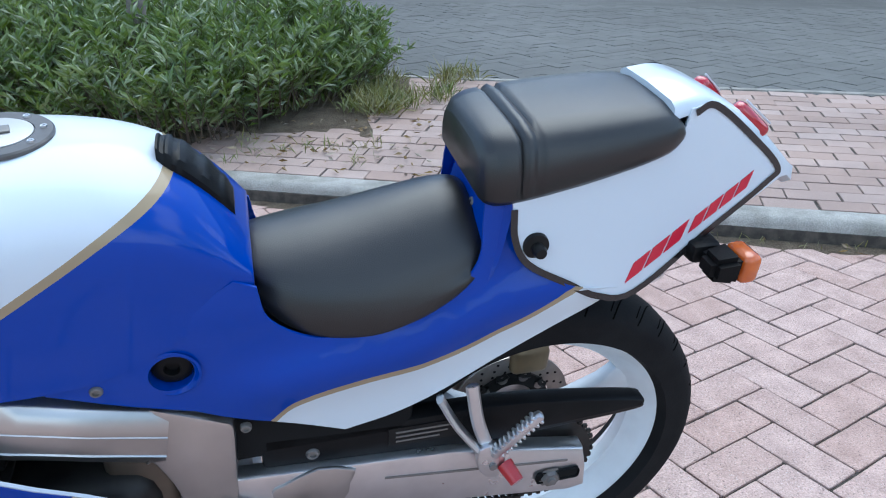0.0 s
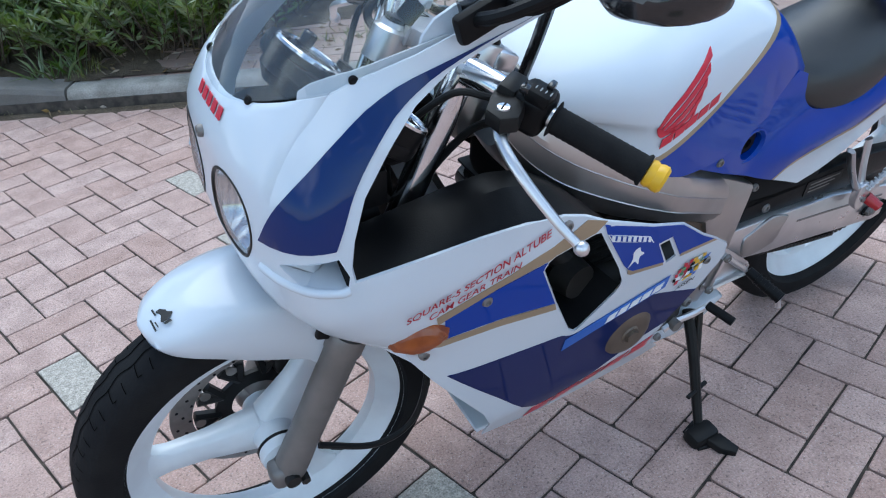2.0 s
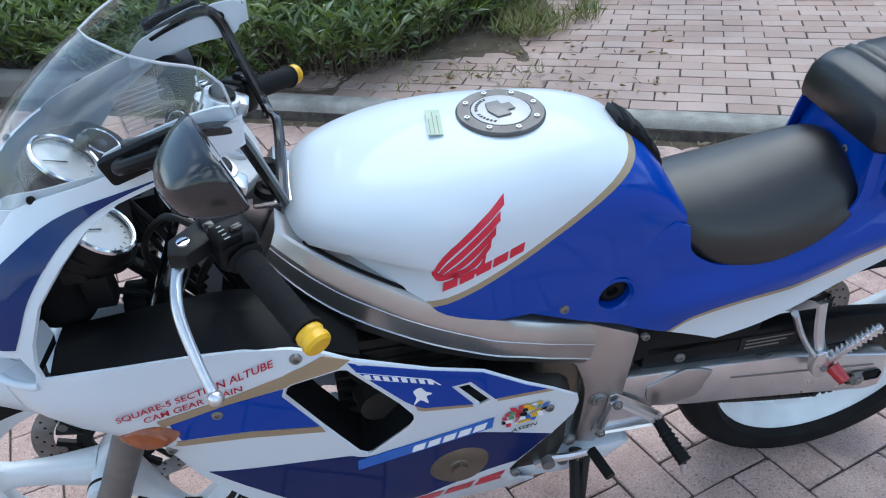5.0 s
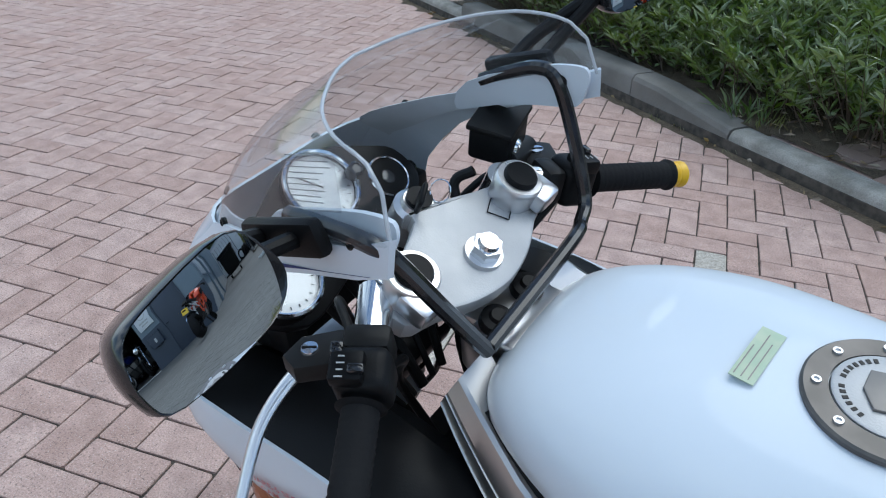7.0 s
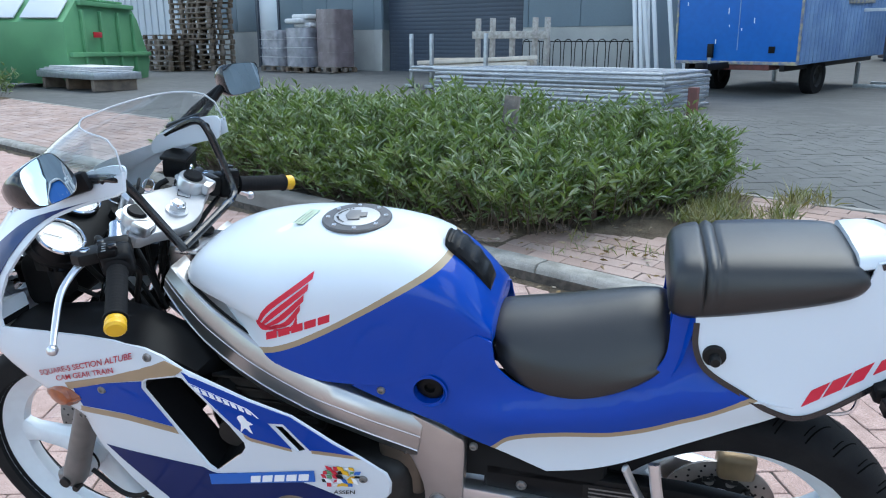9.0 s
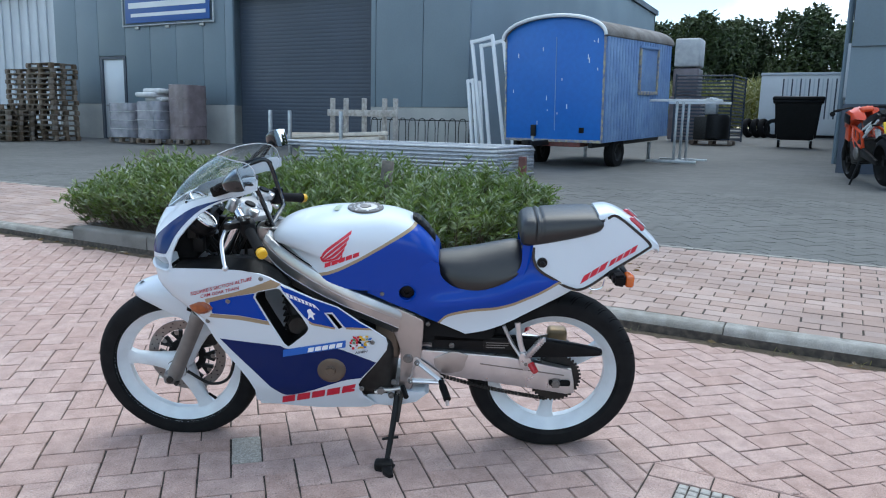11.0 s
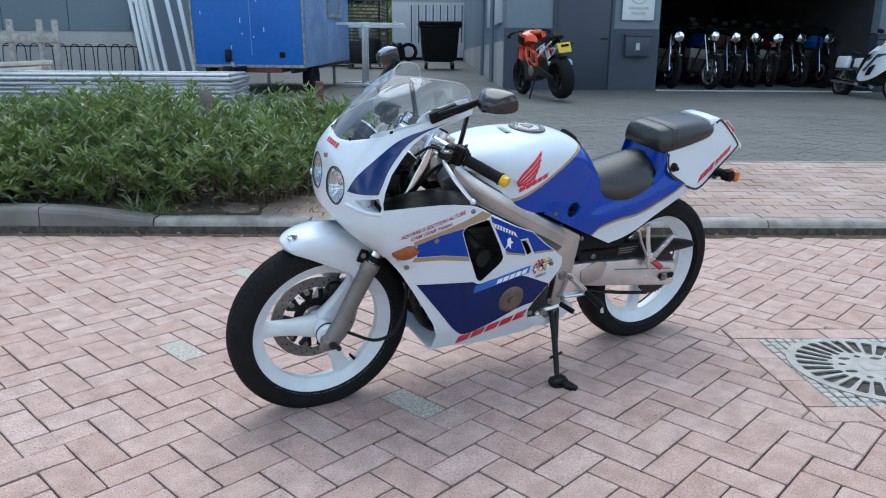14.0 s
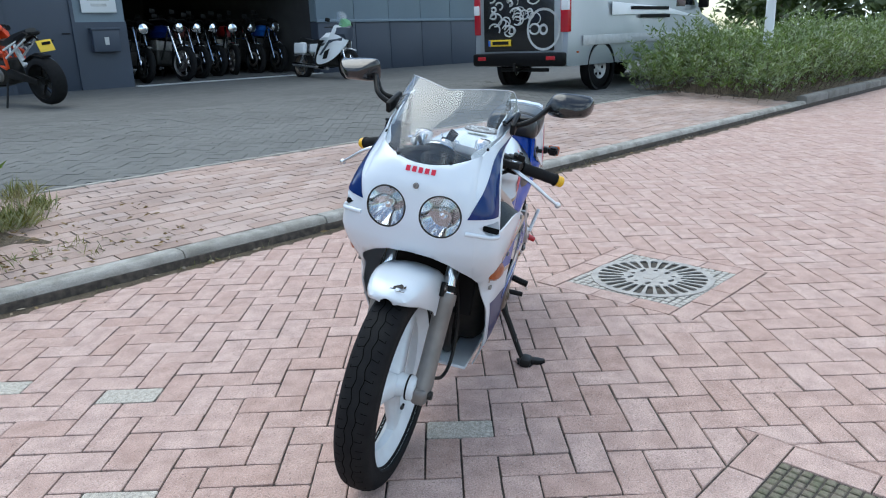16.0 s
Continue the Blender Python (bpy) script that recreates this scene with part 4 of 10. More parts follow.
def sheet(outline, holes, place, grid=0.022, thick=0.004, inward=None):
    """A curved panel: an outline with holes, filled with a fine net and laid on a surface. place(a, b) gives the point."""
    from mathutils import geometry
    pts = [Vector(p) for p in outline]
    edges = [(i, (i + 1) % len(pts)) for i in range(len(pts))]
    for h in holes:
        o = len(pts)
        pts += [Vector(p) for p in h]
        edges += [(o + i, o + (i + 1) % len(h)) for i in range(len(h))]

    def inside(a, b, loop):
        c = False
        for i in range(len(loop)):
            (x1, y1), (x2, y2) = loop[i], loop[i - 1]
            if (y1 > b) != (y2 > b) and a < (x2 - x1) * (b - y1) / (y2 - y1) + x1:
                c = not c
        return c
    lo = [min(p[i] for p in outline) for i in (0, 1)]
    hi = [max(p[i] for p in outline) for i in (0, 1)]
    border = np.array([p[:] for p in pts])
    a = lo[0] + grid * 0.5
    k = 0
    while a < hi[0]:
        b = lo[1] + grid * (0.5 if k % 2 else 0.25)
        while b < hi[1]:
            if inside(a, b, outline) and not any(inside(a, b, h) for h in holes) and np.min(np.hypot(border[:, 0] - a, border[:, 1] - b)) > grid * 0.45:
                pts.append(Vector((a, b)))
            b += grid
        a += grid * 0.87
        k += 1
    v, e, f, *_ = geometry.delaunay_2d_cdt(pts, edges, [], 0, 1e-6)
    mid = [sum((v[i] for i in t), Vector((0, 0))) / len(t) for t in f]
    f = [t for t, c in zip(f, mid) if inside(c[0], c[1], outline) and not any(inside(c[0], c[1], h) for h in holes)]
    bm = B()
    out = [Vector(place(p[0], p[1])) for p in v]
    inn = inward or Vector((0, 0, 0))
    front = [bm.verts.new(p) for p in out]
    tris = []
    for t in f:
        try:
            tris.append(bm.faces.new([front[i] for i in t]))
        except ValueError:
            pass
    bmesh.ops.recalc_face_normals(bm, faces=bm.faces[:])
    bm.normal_update()
    rim = [ed for ed in bm.edges if ed.is_boundary]
    if thick > 0:
        back = {}
        for q in front:
            if q.link_faces:
                d = Vector((inn.x, inn.y, inn.z)) if inn.length else Vector((0, -1 if q.co.y > 0 else 1, 0))
                back[q] = bm.verts.new(q.co + d * thick)
        for t in tris:
            bm.faces.new([back[q] for q in reversed(t.verts)])
        for ed in rim:
            p, q = ed.verts
            bm.faces.new((p, q, back[q], back[p]))
        bmesh.ops.recalc_face_normals(bm, faces=bm.faces[:])
    bmesh.ops.delete(bm, geom=[q for q in bm.verts if not q.link_faces], context="VERTS")
    return bm


def side_panel(name, outline, wfun, mat, holes=(), off=0.0, sides=(-1, 1), label="", parent=None, grid=0.022, thick=0.004):
    """A panel of the bodywork, seen from the side, on the left and on the right."""
    made = []
    for sd in sides:
        if wfun is w_fair:
            bm = sheet(outline, holes, lambda x, z: on_fair(x, z, sd, off), grid, thick, Vector((0.6, -0.8 * sd, 0)))
        else:
            bm = sheet(outline, holes, lambda x, z: (x, sd * (wfun(x, z) + off), z), grid, thick)
        made.append(part(name, bm, mat, parent or bike, label, angle=50))
    return made


def loft(secs, caps=True):
    """Closed rings joined one to the next."""
    bm = B()
    rings = [[bm.verts.new(p) for p in s] for s in secs]
    n = len(rings[0])
    for q, w in zip(rings, rings[1:]):
        for k in range(n):
            bm.faces.new((q[k], q[(k + 1) % n], w[(k + 1) % n], w[k]))
    if caps:
        bm.faces.new(rings[0][::-1]), bm.faces.new(rings[-1])
    bmesh.ops.recalc_face_normals(bm, faces=bm.faces[:])
    return bm


def stations(table, n):
    """Rows of numbers by x, made fine and smooth."""
    pts = np.array(table)
    t = np.linspace(0, len(pts) - 1, n)
    out = []
    for k in t:
        i = min(int(k), len(pts) - 2)
        f = k - i
        p0, p1, p2, p3 = pts[max(i - 1, 0)], pts[i], pts[i + 1], pts[min(i + 2, len(pts) - 1)]
        out.append(0.5 * ((2 * p1) + (p2 - p0) * f + (2 * p0 - 5 * p1 + 4 * p2 - p3) * f * f + (3 * p1 - p0 - 3 * p2 + p3) * f ** 3))
    return out


def paint_by_line(name, xs, zs, bands):
    """Paint in bands that follow a line drawn along the bike: bands are (height over the line, colour)."""
    m = surf(name, bands[-1][1], rough=0.42, coat=0.5, spec=0.08, crough=0.05)
    N, K = m.node_tree.nodes, m.node_tree.links
    b = N["Principled BSDF"]
    tc, sp = N.new("ShaderNodeTexCoord"), N.new("ShaderNodeSeparateXYZ")
    K.new(tc.outputs["Object"], sp.inputs[0])
    fc = N.new("ShaderNodeFloatCurve")
    mr = N.new("ShaderNodeMapRange")
    mr.inputs["From Min"].default_value, mr.inputs["From Max"].default_value = xs[0], xs[-1]
    K.new(sp.outputs["X"], mr.inputs["Value"]), K.new(mr.outputs["Result"], fc.inputs["Value"])
    cv = fc.mapping.curves[0]
    while len(cv.points) < len(xs):
        cv.points.new(0.5, 0.5)
    z0, z1 = min(zs), max(zs)
    for p, x, z in zip(cv.points, xs, zs):
        p.location = ((x - xs[0]) / (xs[-1] - xs[0]), (z - z0) / (z1 - z0))
    fc.mapping.update()
    ml = N.new("ShaderNodeMapRange")
    ml.inputs["To Min"].default_value, ml.inputs["To Max"].default_value = z0, z1
    K.new(fc.outputs["Value"], ml.inputs["Value"])
    sub = N.new("ShaderNodeMath")
    sub.operation = "SUBTRACT"
    K.new(sp.outputs["Z"], sub.inputs[0]), K.new(ml.outputs["Result"], sub.inputs[1])
    ad = N.new("ShaderNodeMath")
    ad.operation = "ADD"
    ad.inputs[1].default_value = 0.5
    K.new(sub.outputs[0], ad.inputs[0])
    rp = N.new("ShaderNodeValToRGB")
    rp.color_ramp.interpolation = "CONSTANT"
    els = rp.color_ramp.elements
    while len(els) < len(bands):
        els.new(0.9)
    for e, (h, c) in zip(els, bands):
        e.position, e.color = h + 0.5, (*c, 1)
    K.new(ad.outputs[0], rp.inputs["Fac"]), K.new(rp.outputs["Color"], b.inputs["Base Color"])
    return m


WHITE, BLUE, GOLD = (0.60, 0.65, 0.705), (0.002, 0.042, 0.32), (0.33, 0.255, 0.16)
M["tank"] = paint_by_line("tank_paint", (0.37, 0.545, 0.60, 0.67, 0.741, 0.814, 0.86, 0.96), (0.665, 0.722, 0.738, 0.770, 0.809, 0.850, 0.872, 0.912), [(-0.5, BLUE), (-0.014, GOLD), (0.0, WHITE)])
M["cover"] = paint_by_line("side_cover_paint", (0.70, 0.93, 0.985, 1.058, 1.16, 1.26, 1.346, 1.42), (0.50, 0.522, 0.566, 0.586, 0.598, 0.637, 0.694, 0.745), [(-0.5, WHITE), (-0.004, GOLD), (0.004, BLUE)])


# -- tank, cap and pad
def tank():
    rows = stations([(0.372, 0.802, 0.050, 0.792, 0.783), (0.388, 0.836, 0.085, 0.806, 0.782), (0.42, 0.862, 0.118, 0.812, 0.768), (0.48, 0.884, 0.147, 0.806, 0.736), (0.56, 0.899, 0.166, 0.792, 0.700),
                     (0.65, 0.907, 0.160, 0.785, 0.670), (0.76, 0.905, 0.141, 0.78, 0.660), (0.83, 0.890, 0.130, 0.775, 0.682), (0.88, 0.862, 0.121, 0.765, 0.705), (0.92, 0.82, 0.112, 0.755, 0.725), (0.948, 0.775, 0.104, 0.75, 0.738)], 60)
    secs = []
    for x, zt, w, zm, zb in rows:
        half = []
        for k in range(15):
            a = math.pi / 2 * k / 14
            half.append((w * math.sin(a) ** 0.78, zm + (zt - zm) * math.cos(a) ** 0.72))
        dent = max(0.0, 1 - abs(x - 0.455) / 0.115) ** 0.8
        for k in (0.08, 0.16, 0.26, 0.4, 0.6, 0.8, 0.92, 1.0):
            g = min(k / 0.3, 1)
            g = g * g * (3 - 2 * g) * (1 - 0.9 * max(0, (k - 0.5) / 0.5) ** 1.5)
            half.append((w * (1 - 0.04 * k * max(0.0, min(1, (0.66 - x) / 0.2))) - 0.038 * dent * g, zm + (zb - zm) * k))
        half.append((w * 0.6, zb - 0.004))
        secs.append([(x, y, z) for y, z in half] + [(x, -y, z) for y, z in half[:0:-1]])
    t = part("fuel_tank", loft(secs), "tank", bike, "white tank over blue with a bronze stripe", angle=60)
    c = Matrix.Translation((0.692, 0, 0.9025)) @ pose(0, 0, 0, 0, 0.5, 0)
    cap = part("filler_ring", lathe(B(), [(0.0, 0.002), (0.062, 0.002), (0.062, 0.006), (0.060, 0.008), (0.0425, 0.008), (0.0425, 0.002)], c, 56), "ring_grey", t, "dark brown-grey filler ring")
    part("fuel_cap", lathe(B(), [(0.0, 0.0095), (0.039, 0.0095), (0.041, 0.0085), (0.0415, 0.004)], c, 56), "yoke", t, "grey locking fuel cap")
    for i in range(8):
        a = 2 * math.pi * (i + 0.3) / 8
        bm = lathe(B(), [(0.0, 0.0085), (0.0022, 0.0085), (0.0022, 0.0100), (0.0037, 0.0100), (0.0041, 0.0078)], c @ Matrix.Translation((0.051 * math.cos(a), 0.051 * math.sin(a), 0)), 12)
        part("cap_bolt", bm, "alu", t)
    bm = prism(B(), [(-0.014, -0.02), (0.006, -0.02), (0.006, -0.009), (0.018, -0.009), (0.018, 0.009), (0.006, 0.009), (0.006, 0.02), (-0.014, 0.02), (-0.02, 0.0)], 0.0095, 0.0125, 0.001, c @ pose(0, 0, 0, 0, 0, 14), "z")
    part("lock_cover", bm, "fork", t)
    # raised print round the cap, too fine to read
    for k in range(14):
        a = radians(120 + 9.5 * k)
        if k != 7:
            part("cap_print", box(B(), (0.034, 0, 0.0098), (0.0042, 0.0030, 0.0006), 0, c @ pose(0, 0, 0, 0, 0, math.degrees(a))), "engine", t)
    # rubber pad at the back
    rows = [(0.856, 0.878, 0.026), (0.866, 0.874, 0.033), (0.880, 0.866, 0.035), (0.902, 0.845, 0.035), (0.922, 0.820, 0.033), (0.934, 0.800, 0.028)]
    secs = []
    for k, (x, z, w) in enumerate(stations(rows, 30)):
        rib = 0.0025 * (k % 6 < 3)
        secs.append([(x, y, z + dz) for y, dz in ((-w, -0.012), (-w * 0.96, 0.004), (-w * 0.8, 0.010 + rib), (-w * 0.4, 0.013 + rib), (0, 0.014 + rib), (w * 0.4, 0.013 + rib), (w * 0.8, 0.010 + rib), (w * 0.96, 0.004), (w, -0.012))])
    part("tank_pad", loft(secs), "black", bike, "ribbed black rubber tank pad")
    bm = B()
    prism(bm, [(-0.033, -0.010), (0.033, -0.010), (0.033, 0.010), (-0.033, 0.010)], 0, 0.0008, 0, Matrix.Translation((0.598, -0.004, 0.9060)) @ pose(0, 0, 0, 0, 3, 0) @ pose(0, 0, 0, 0, 0, 84.5), "z")
    lab = part("tank_label", bm, "sticker", bike, "small green paper label")
    for k in range(1, 6, 2):
        bm = prism(B(), [(-0.030, -0.008 + k * 0.0029), (0.026 - 0.009 * (k % 3), -0.008 + k * 0.0029), (0.026 - 0.009 * (k % 3), -0.0070 + k * 0.0029), (-0.030, -0.0070 + k * 0.0029)], 0.0008, 0.0013, 0, Matrix.Translation((0.598, -0.004, 0.9060)) @ pose(0, 0, 0, 0, 3, 0) @ pose(0, 0, 0, 0, 0, 84.5), "z")
        part("print_line", bm, "fork", lab)


def letters(name, text, size, m, mat, parent, on=None, shear=0.0, bold=0.0):
    """Words in the built-in font as a mesh; on(x, y, z) lays them on a surface."""
    cu = bpy.data.curves.new(name, "FONT")
    cu.body, cu.size, cu.align_x, cu.align_y, cu.shear, cu.offset = text, size, "CENTER", "CENTER", shear, bold
    cu.extrude = 0.0003
    tmp = bpy.data.objects.new(name, cu)
    me = bpy.data.meshes.new_from_object(tmp)
    bpy.data.objects.remove(tmp)
    bpy.data.curves.remove(cu)
    me.transform(m)
    if on:
        for v in me.vertices:
            v.co = on(v.co.x, v.co.y, v.co.z)
    me.materials.clear()
    me.materials.append(M[mat])
    ob = new(name, me)
    ob.parent = parent
    return ob


tank()


def decal(name, outline, wfun, mat, off=0.0012, sides=(-1,), parent=None, label="", grid=0.03):
    return side_panel(name, outline, wfun, mat, off=off, sides=sides, parent=parent or bike, label=label, grid=grid, thick=0.001)


def w_tank(x, z):
    w = lerp(x, (0.42, 0.48, 0.52, 0.56, 0.60, 0.65, 0.70, 0.76, 0.83), (0.118, 0.147, 0.158, 0.1665, 0.1665, 0.160, 0.151, 0.141, 0.130))
    zt, zm = lerp(x, (0.42, 0.48, 0.56, 0.65, 0.76, 0.83), (0.862, 0.884, 0.899, 0.907, 0.905, 0.890)), 0.787
    if z <= zm:
        return w
    cs = min(((z - zm) / (zt - zm)) ** (1 / 0.72), 1)
    return w * math.sqrt(max(1 - cs * cs, 0)) ** 0.78


def wing_mark():
    """A red emblem of sweeping bars over a row of blocks, on both flanks of the tank."""
    for i in range(5):
        bx, bz = 0.563 + 0.007 * i, 0.783 - 0.0035 * i
        ax, az = 0.585 + 0.009 * i, 0.814 - 0.0095 * i
        tx, tz = 0.662 - 0.007 * i, 0.869 - 0.0172 * i
        decal("emblem_bar", smooth_loop([(bx, bz), (ax, az), (tx, tz), (tx - 0.001, tz - 0.0108), (ax + 0.0065, az - 0.0062), (bx + 0.004, bz - 0.0022)], 4, sharp=(2, 3)), w_tank, "decal_red", sides=(-1, 1), grid=0.012)
    decal("emblem_bar", smooth_loop([(0.561, 0.785), (0.563, 0.775), (0.574, 0.766), (0.612, 0.777), (0.598, 0.779), (0.583, 0.774), (0.570, 0.779)], 4), w_tank, "decal_red", sides=(-1, 1))
    blocks(w_tank, (0.574, 0.747), (0.690, 0.787), 5, 0.0145, "decal_red", 0.86, (-1, 1), 0.1)


def blocks(wfun, a, b, n, h, mat, fill=0.75, sides=(-1,), slant=0.0, up=(0, 1), gaps=(), off=0.0014):
    """A line of plain blocks, one for each character of a mark."""
    ax, az = a
    dx, dz = (b[0] - ax) / n, (b[1] - az) / n
    for i in range(n):
        if i in gaps:
            continue
        x0, z0 = ax + dx * i, az + dz * i
        x1, z1 = x0 + dx * fill, z0 + dz * fill
        s = slant * h
        decal("mark_block", [(x0, z0), (x1, z1), (x1 + s, z1 + h), (x0 + s, z0 + h)], wfun, mat, sides=sides, off=off)


wing_mark()


# -- side covers, seats and tail
COVER = smooth_loop([(0.708, 0.652), (0.925, 0.760), (0.950, 0.748), (0.962, 0.700), (1.015, 0.665), (1.097, 0.668), (1.178, 0.697), (1.222, 0.742), (1.228, 0.800), (1.232, 0.848), (1.268, 0.838), (1.270, 0.776),
                     (1.288, 0.740), (1.345, 0.706), (1.415, 0.694), (1.372, 0.652), (1.212, 0.552), (1.125, 0.512), (1.046, 0.494), (0.954, 0.536), (0.828, 0.594)], 4, sharp=(0, 1, 2, 9, 10, 14, 18))


def tail():
    hole = [(0.842 + 0.026 * math.cos(a), 0.647 + 0.026 * math.sin(a)) for a in np.linspace(0, 2 * math.pi, 24, endpoint=False)]
    for sc in side_panel("side_cover", COVER, w_side, "cover", holes=[hole], grid=0.016, label="blue side cover with a bronze line over white"):
        sd = -1 if sc.data.vertices[0].co.y < 0 else 1
        m = Matrix.Translation((0.842, sd * 0.122, 0.647)) @ pose(0, 0, 0, 90 if sd < 0 else -90)
        part("grommet", lathe(B(), [(0.0, -0.012), (0.008, -0.012), (0.010, -0.004), (0.018, -0.004), (0.024, -0.008), (0.027, -0.02)], m, 28), "black", bike)
        part("cup", lathe(B(), [(0.034, 0.006), (0.031, 0.007), (0.027, 0.002), (0.026, -0.02)], m, 28), "blue", bike)
        bolt((0.760, sd * (w_side(0.76, 0.646) + 0.001), 0.646), (0, sd, 0), 0.009)
        bolt((0.916, sd * 0.116, 0.528), (0, sd, 0), 0.009)
    # rider's seat
    rows = stations([(0.944, 0.752, 0.066, 0.722, 0.738), (0.958, 0.757, 0.090, 0.694, 0.728), (1.01, 0.766, 0.115, 0.667, 0.721), (1.08, 0.779, 0.126, 0.662, 0.720), (1.14, 0.793, 0.126, 0.677, 0.726), (1.19, 0.804, 0.119, 0.700, 0.735), (1.222, 0.804, 0.108, 0.722, 0.743), (1.238, 0.790, 0.098, 0.737, 0.750)], 40)
    secs = []
    for x, zt, w, zb, zc in rows:
        d = zt - zc
        half = [(0, zt), (w * 0.22, zt - d * 0.06), (w * 0.45, zt - d * 0.24), (w * 0.66, zt - d * 0.52), (w * 0.82, zt - d * 0.82), (w * 0.885, zc - 0.002), (w * 0.925, zc - 0.012), (w * 0.965, zb + (zc - zb) * 0.5), (w, zb + (zc - zb) * 0.14), (w * 0.98, zb), (w * 0.6, zb + 0.004)]
        secs.append([(x, y, z) for y, z in half] + [(x, -y, z) for y, z in half[:0:-1]])
    part("seat", loft(secs), "vinyl", bike, "worn black vinyl rider seat", angle=60)
    # cross face behind the seat
    bm = B()
    prof = curve([(1.205, 0, 0.700), (1.226, 0, 0.745), (1.236, 0, 0.79), (1.248, 0, 0.835), (1.275, 0, 0.845)], 5)
    cols = []
    for p in prof:
        cols.append([bm.verts.new((p.x + 0.022 * (abs(y) / 0.105) ** 4 - 0.006, y * (1 - 0.9 * max(p.z - 0.72, 0)), p.z)) for y in np.linspace(-0.112, 0.112, 17)])
    for a, b in zip(cols, cols[1:]):
        for k in range(16):
            bm.faces.new((a[k], a[k + 1], b[k + 1], b[k]))
    part("hump_face", bm, "blue", bike, "blue upright behind the seat", angle=60)
    bolt((1.232, -0.035, 0.792), (-0.95, 0, 0.2), 0.008)
    # pillion seat
    rows = stations([(1.222, 0.885, 0.088, 0.830), (1.232, 0.898, 0.099, 0.824), (1.26, 0.907, 0.106, 0.825), (1.34, 0.916, 0.108, 0.841), (1.42, 0.922, 0.104, 0.859), (1.465, 0.923, 0.098, 0.871), (1.486, 0.915, 0.090, 0.879), (1.495, 0.900, 0.082, 0.885)], 110)
    secs = []
    for x, zt, w, zb in rows:
        dip = 0.0065 * (math.exp(-((x - 1.272) / 0.0035) ** 2) + math.exp(-((x - 1.290) / 0.0035) ** 2)) - 0.002 * math.exp(-((x - 1.281) / 0.006) ** 2)
        h = zt - zb
        half = [(0, zt - dip), (w * 0.5, zt - 0.001 - dip), (w * 0.8, zt - 0.007 - dip), (w * 0.93 - dip, zt - h * 0.3), (w - dip, zt - h * 0.62), (w * 1.0, zb + 0.004), (w * 0.95, zb - 0.004), (w * 0.5, zb - 0.004)]
        secs.append([(x, y, z) for y, z in half] + [(x, -y, z) for y, z in half[:0:-1]])
    part("pillion_seat", loft(secs), "vinyl", bike, "black vinyl pillion pad with stitched ribs", angle=60)
    # tail cowl
    out = smooth_loop([(1.262, 0.822), (1.352, 0.852), (1.455, 0.880), (1.492, 0.895), (1.500, 0.920), (1.530, 0.926), (1.600, 0.880), (1.655, 0.840), (1.684, 0.822), (1.650, 0.804), (1.540, 0.746), (1.440, 0.680), (1.385, 0.684), (1.340, 0.708), (1.285, 0.741), (1.266, 0.776)], 4, sharp=(0, 3, 4, 5, 8, 11))
    side_panel("tail_cowl_side", out, w_tail, "white", grid=0.02, label="white tail cowl panel")
    line = [(1.264, 0.815), (1.266, 0.776), (1.285, 0.741), (1.340, 0.709), (1.385, 0.686), (1.440, 0.684), (1.540, 0.749), (1.640, 0.809), (1.654, 0.828), (1.600, 0.876), (1.535, 0.922), (1.505, 0.915)]
    ribbon("black_line", line, 0.0045, w_tail, "black_gloss", 0.0016)
    rows = stations([(1.476, 0.925, 0.090), (1.52, 0.930, 0.086), (1.57, 0.912, 0.078), (1.62, 0.880, 0.068), (1.66, 0.846, 0.058), (1.688, 0.820, 0.048)], 24)
    secs = []
    for x, z, w in rows:
        wt = w_tail(x, z)
        secs.append([(x, -wt, z - 0.018), (x, -wt * 0.96, z - 0.004), (x, -wt * 0.8, z + 0.002), (x, 0, z + 0.004), (x, wt * 0.8, z + 0.002), (x, wt * 0.96, z - 0.004), (x, wt, z - 0.018), (x, wt * 0.8, z - 0.03), (x, -wt * 0.8, z - 0.03)])
    part("tail_top", loft(secs), "white", bike, "white tail cowl top", angle=60)
    secs = []
    for x, z0, z1 in stations([(1.46, 0.70, 0.89), (1.54, 0.755, 0.89), (1.62, 0.80, 0.865), (1.686, 0.812, 0.822)], 12):
        w0, w1 = w_tail(x, z0) * 0.97, w_tail(x, z1) * 0.97
        secs.append([(x, -w0, z0), (x, -w1, z1), (x, w1, z1), (x, w0, z0)])
    part("tail_inner", loft(secs), "white", bike)
    for sd in (-1, 1):
        bm = B()
        m = Matrix.Translation((1.606, sd * 0.052, 0.886)) @ pose(0, 0, 0, 0, 38, sd * 16)
        box(bm, (0, 0, 0), (0.062, 0.026, 0.030), 0.010, m, 3)
        part("tail_lamp", bm, "tail_red", bike, "red tail lamp lens")
        part("lamp_line", box(B(), (0, 0, 0.018), (0.05, 0.004, 0.003), 0.001, m), "white", bike)
        m = Matrix.Translation((1.294, sd * (w_tail(1.294, 0.765) - 0.001), 0.765)) @ pose(0, 0, 0, 90 if sd < 0 else -90)
        part("knob", lathe(B(), [(0.0, 0.022), (0.007, 0.022), (0.009, 0.016), (0.008, 0.006), (0.017, 0.004), (0.018, -0.002)], m, 20), "black_metal", bike)
    # maker's model mark as slanted blocks
    blocks(w_tail, (1.424, 0.698), (1.508, 0.750), 3, 0.027, "decal_red", 0.86, (-1, 1), 0.42)
    blocks(w_tail, (1.516, 0.755), (1.608, 0.808), 4, 0.022, "decal_red", 0.84, (-1, 1), 0.40)
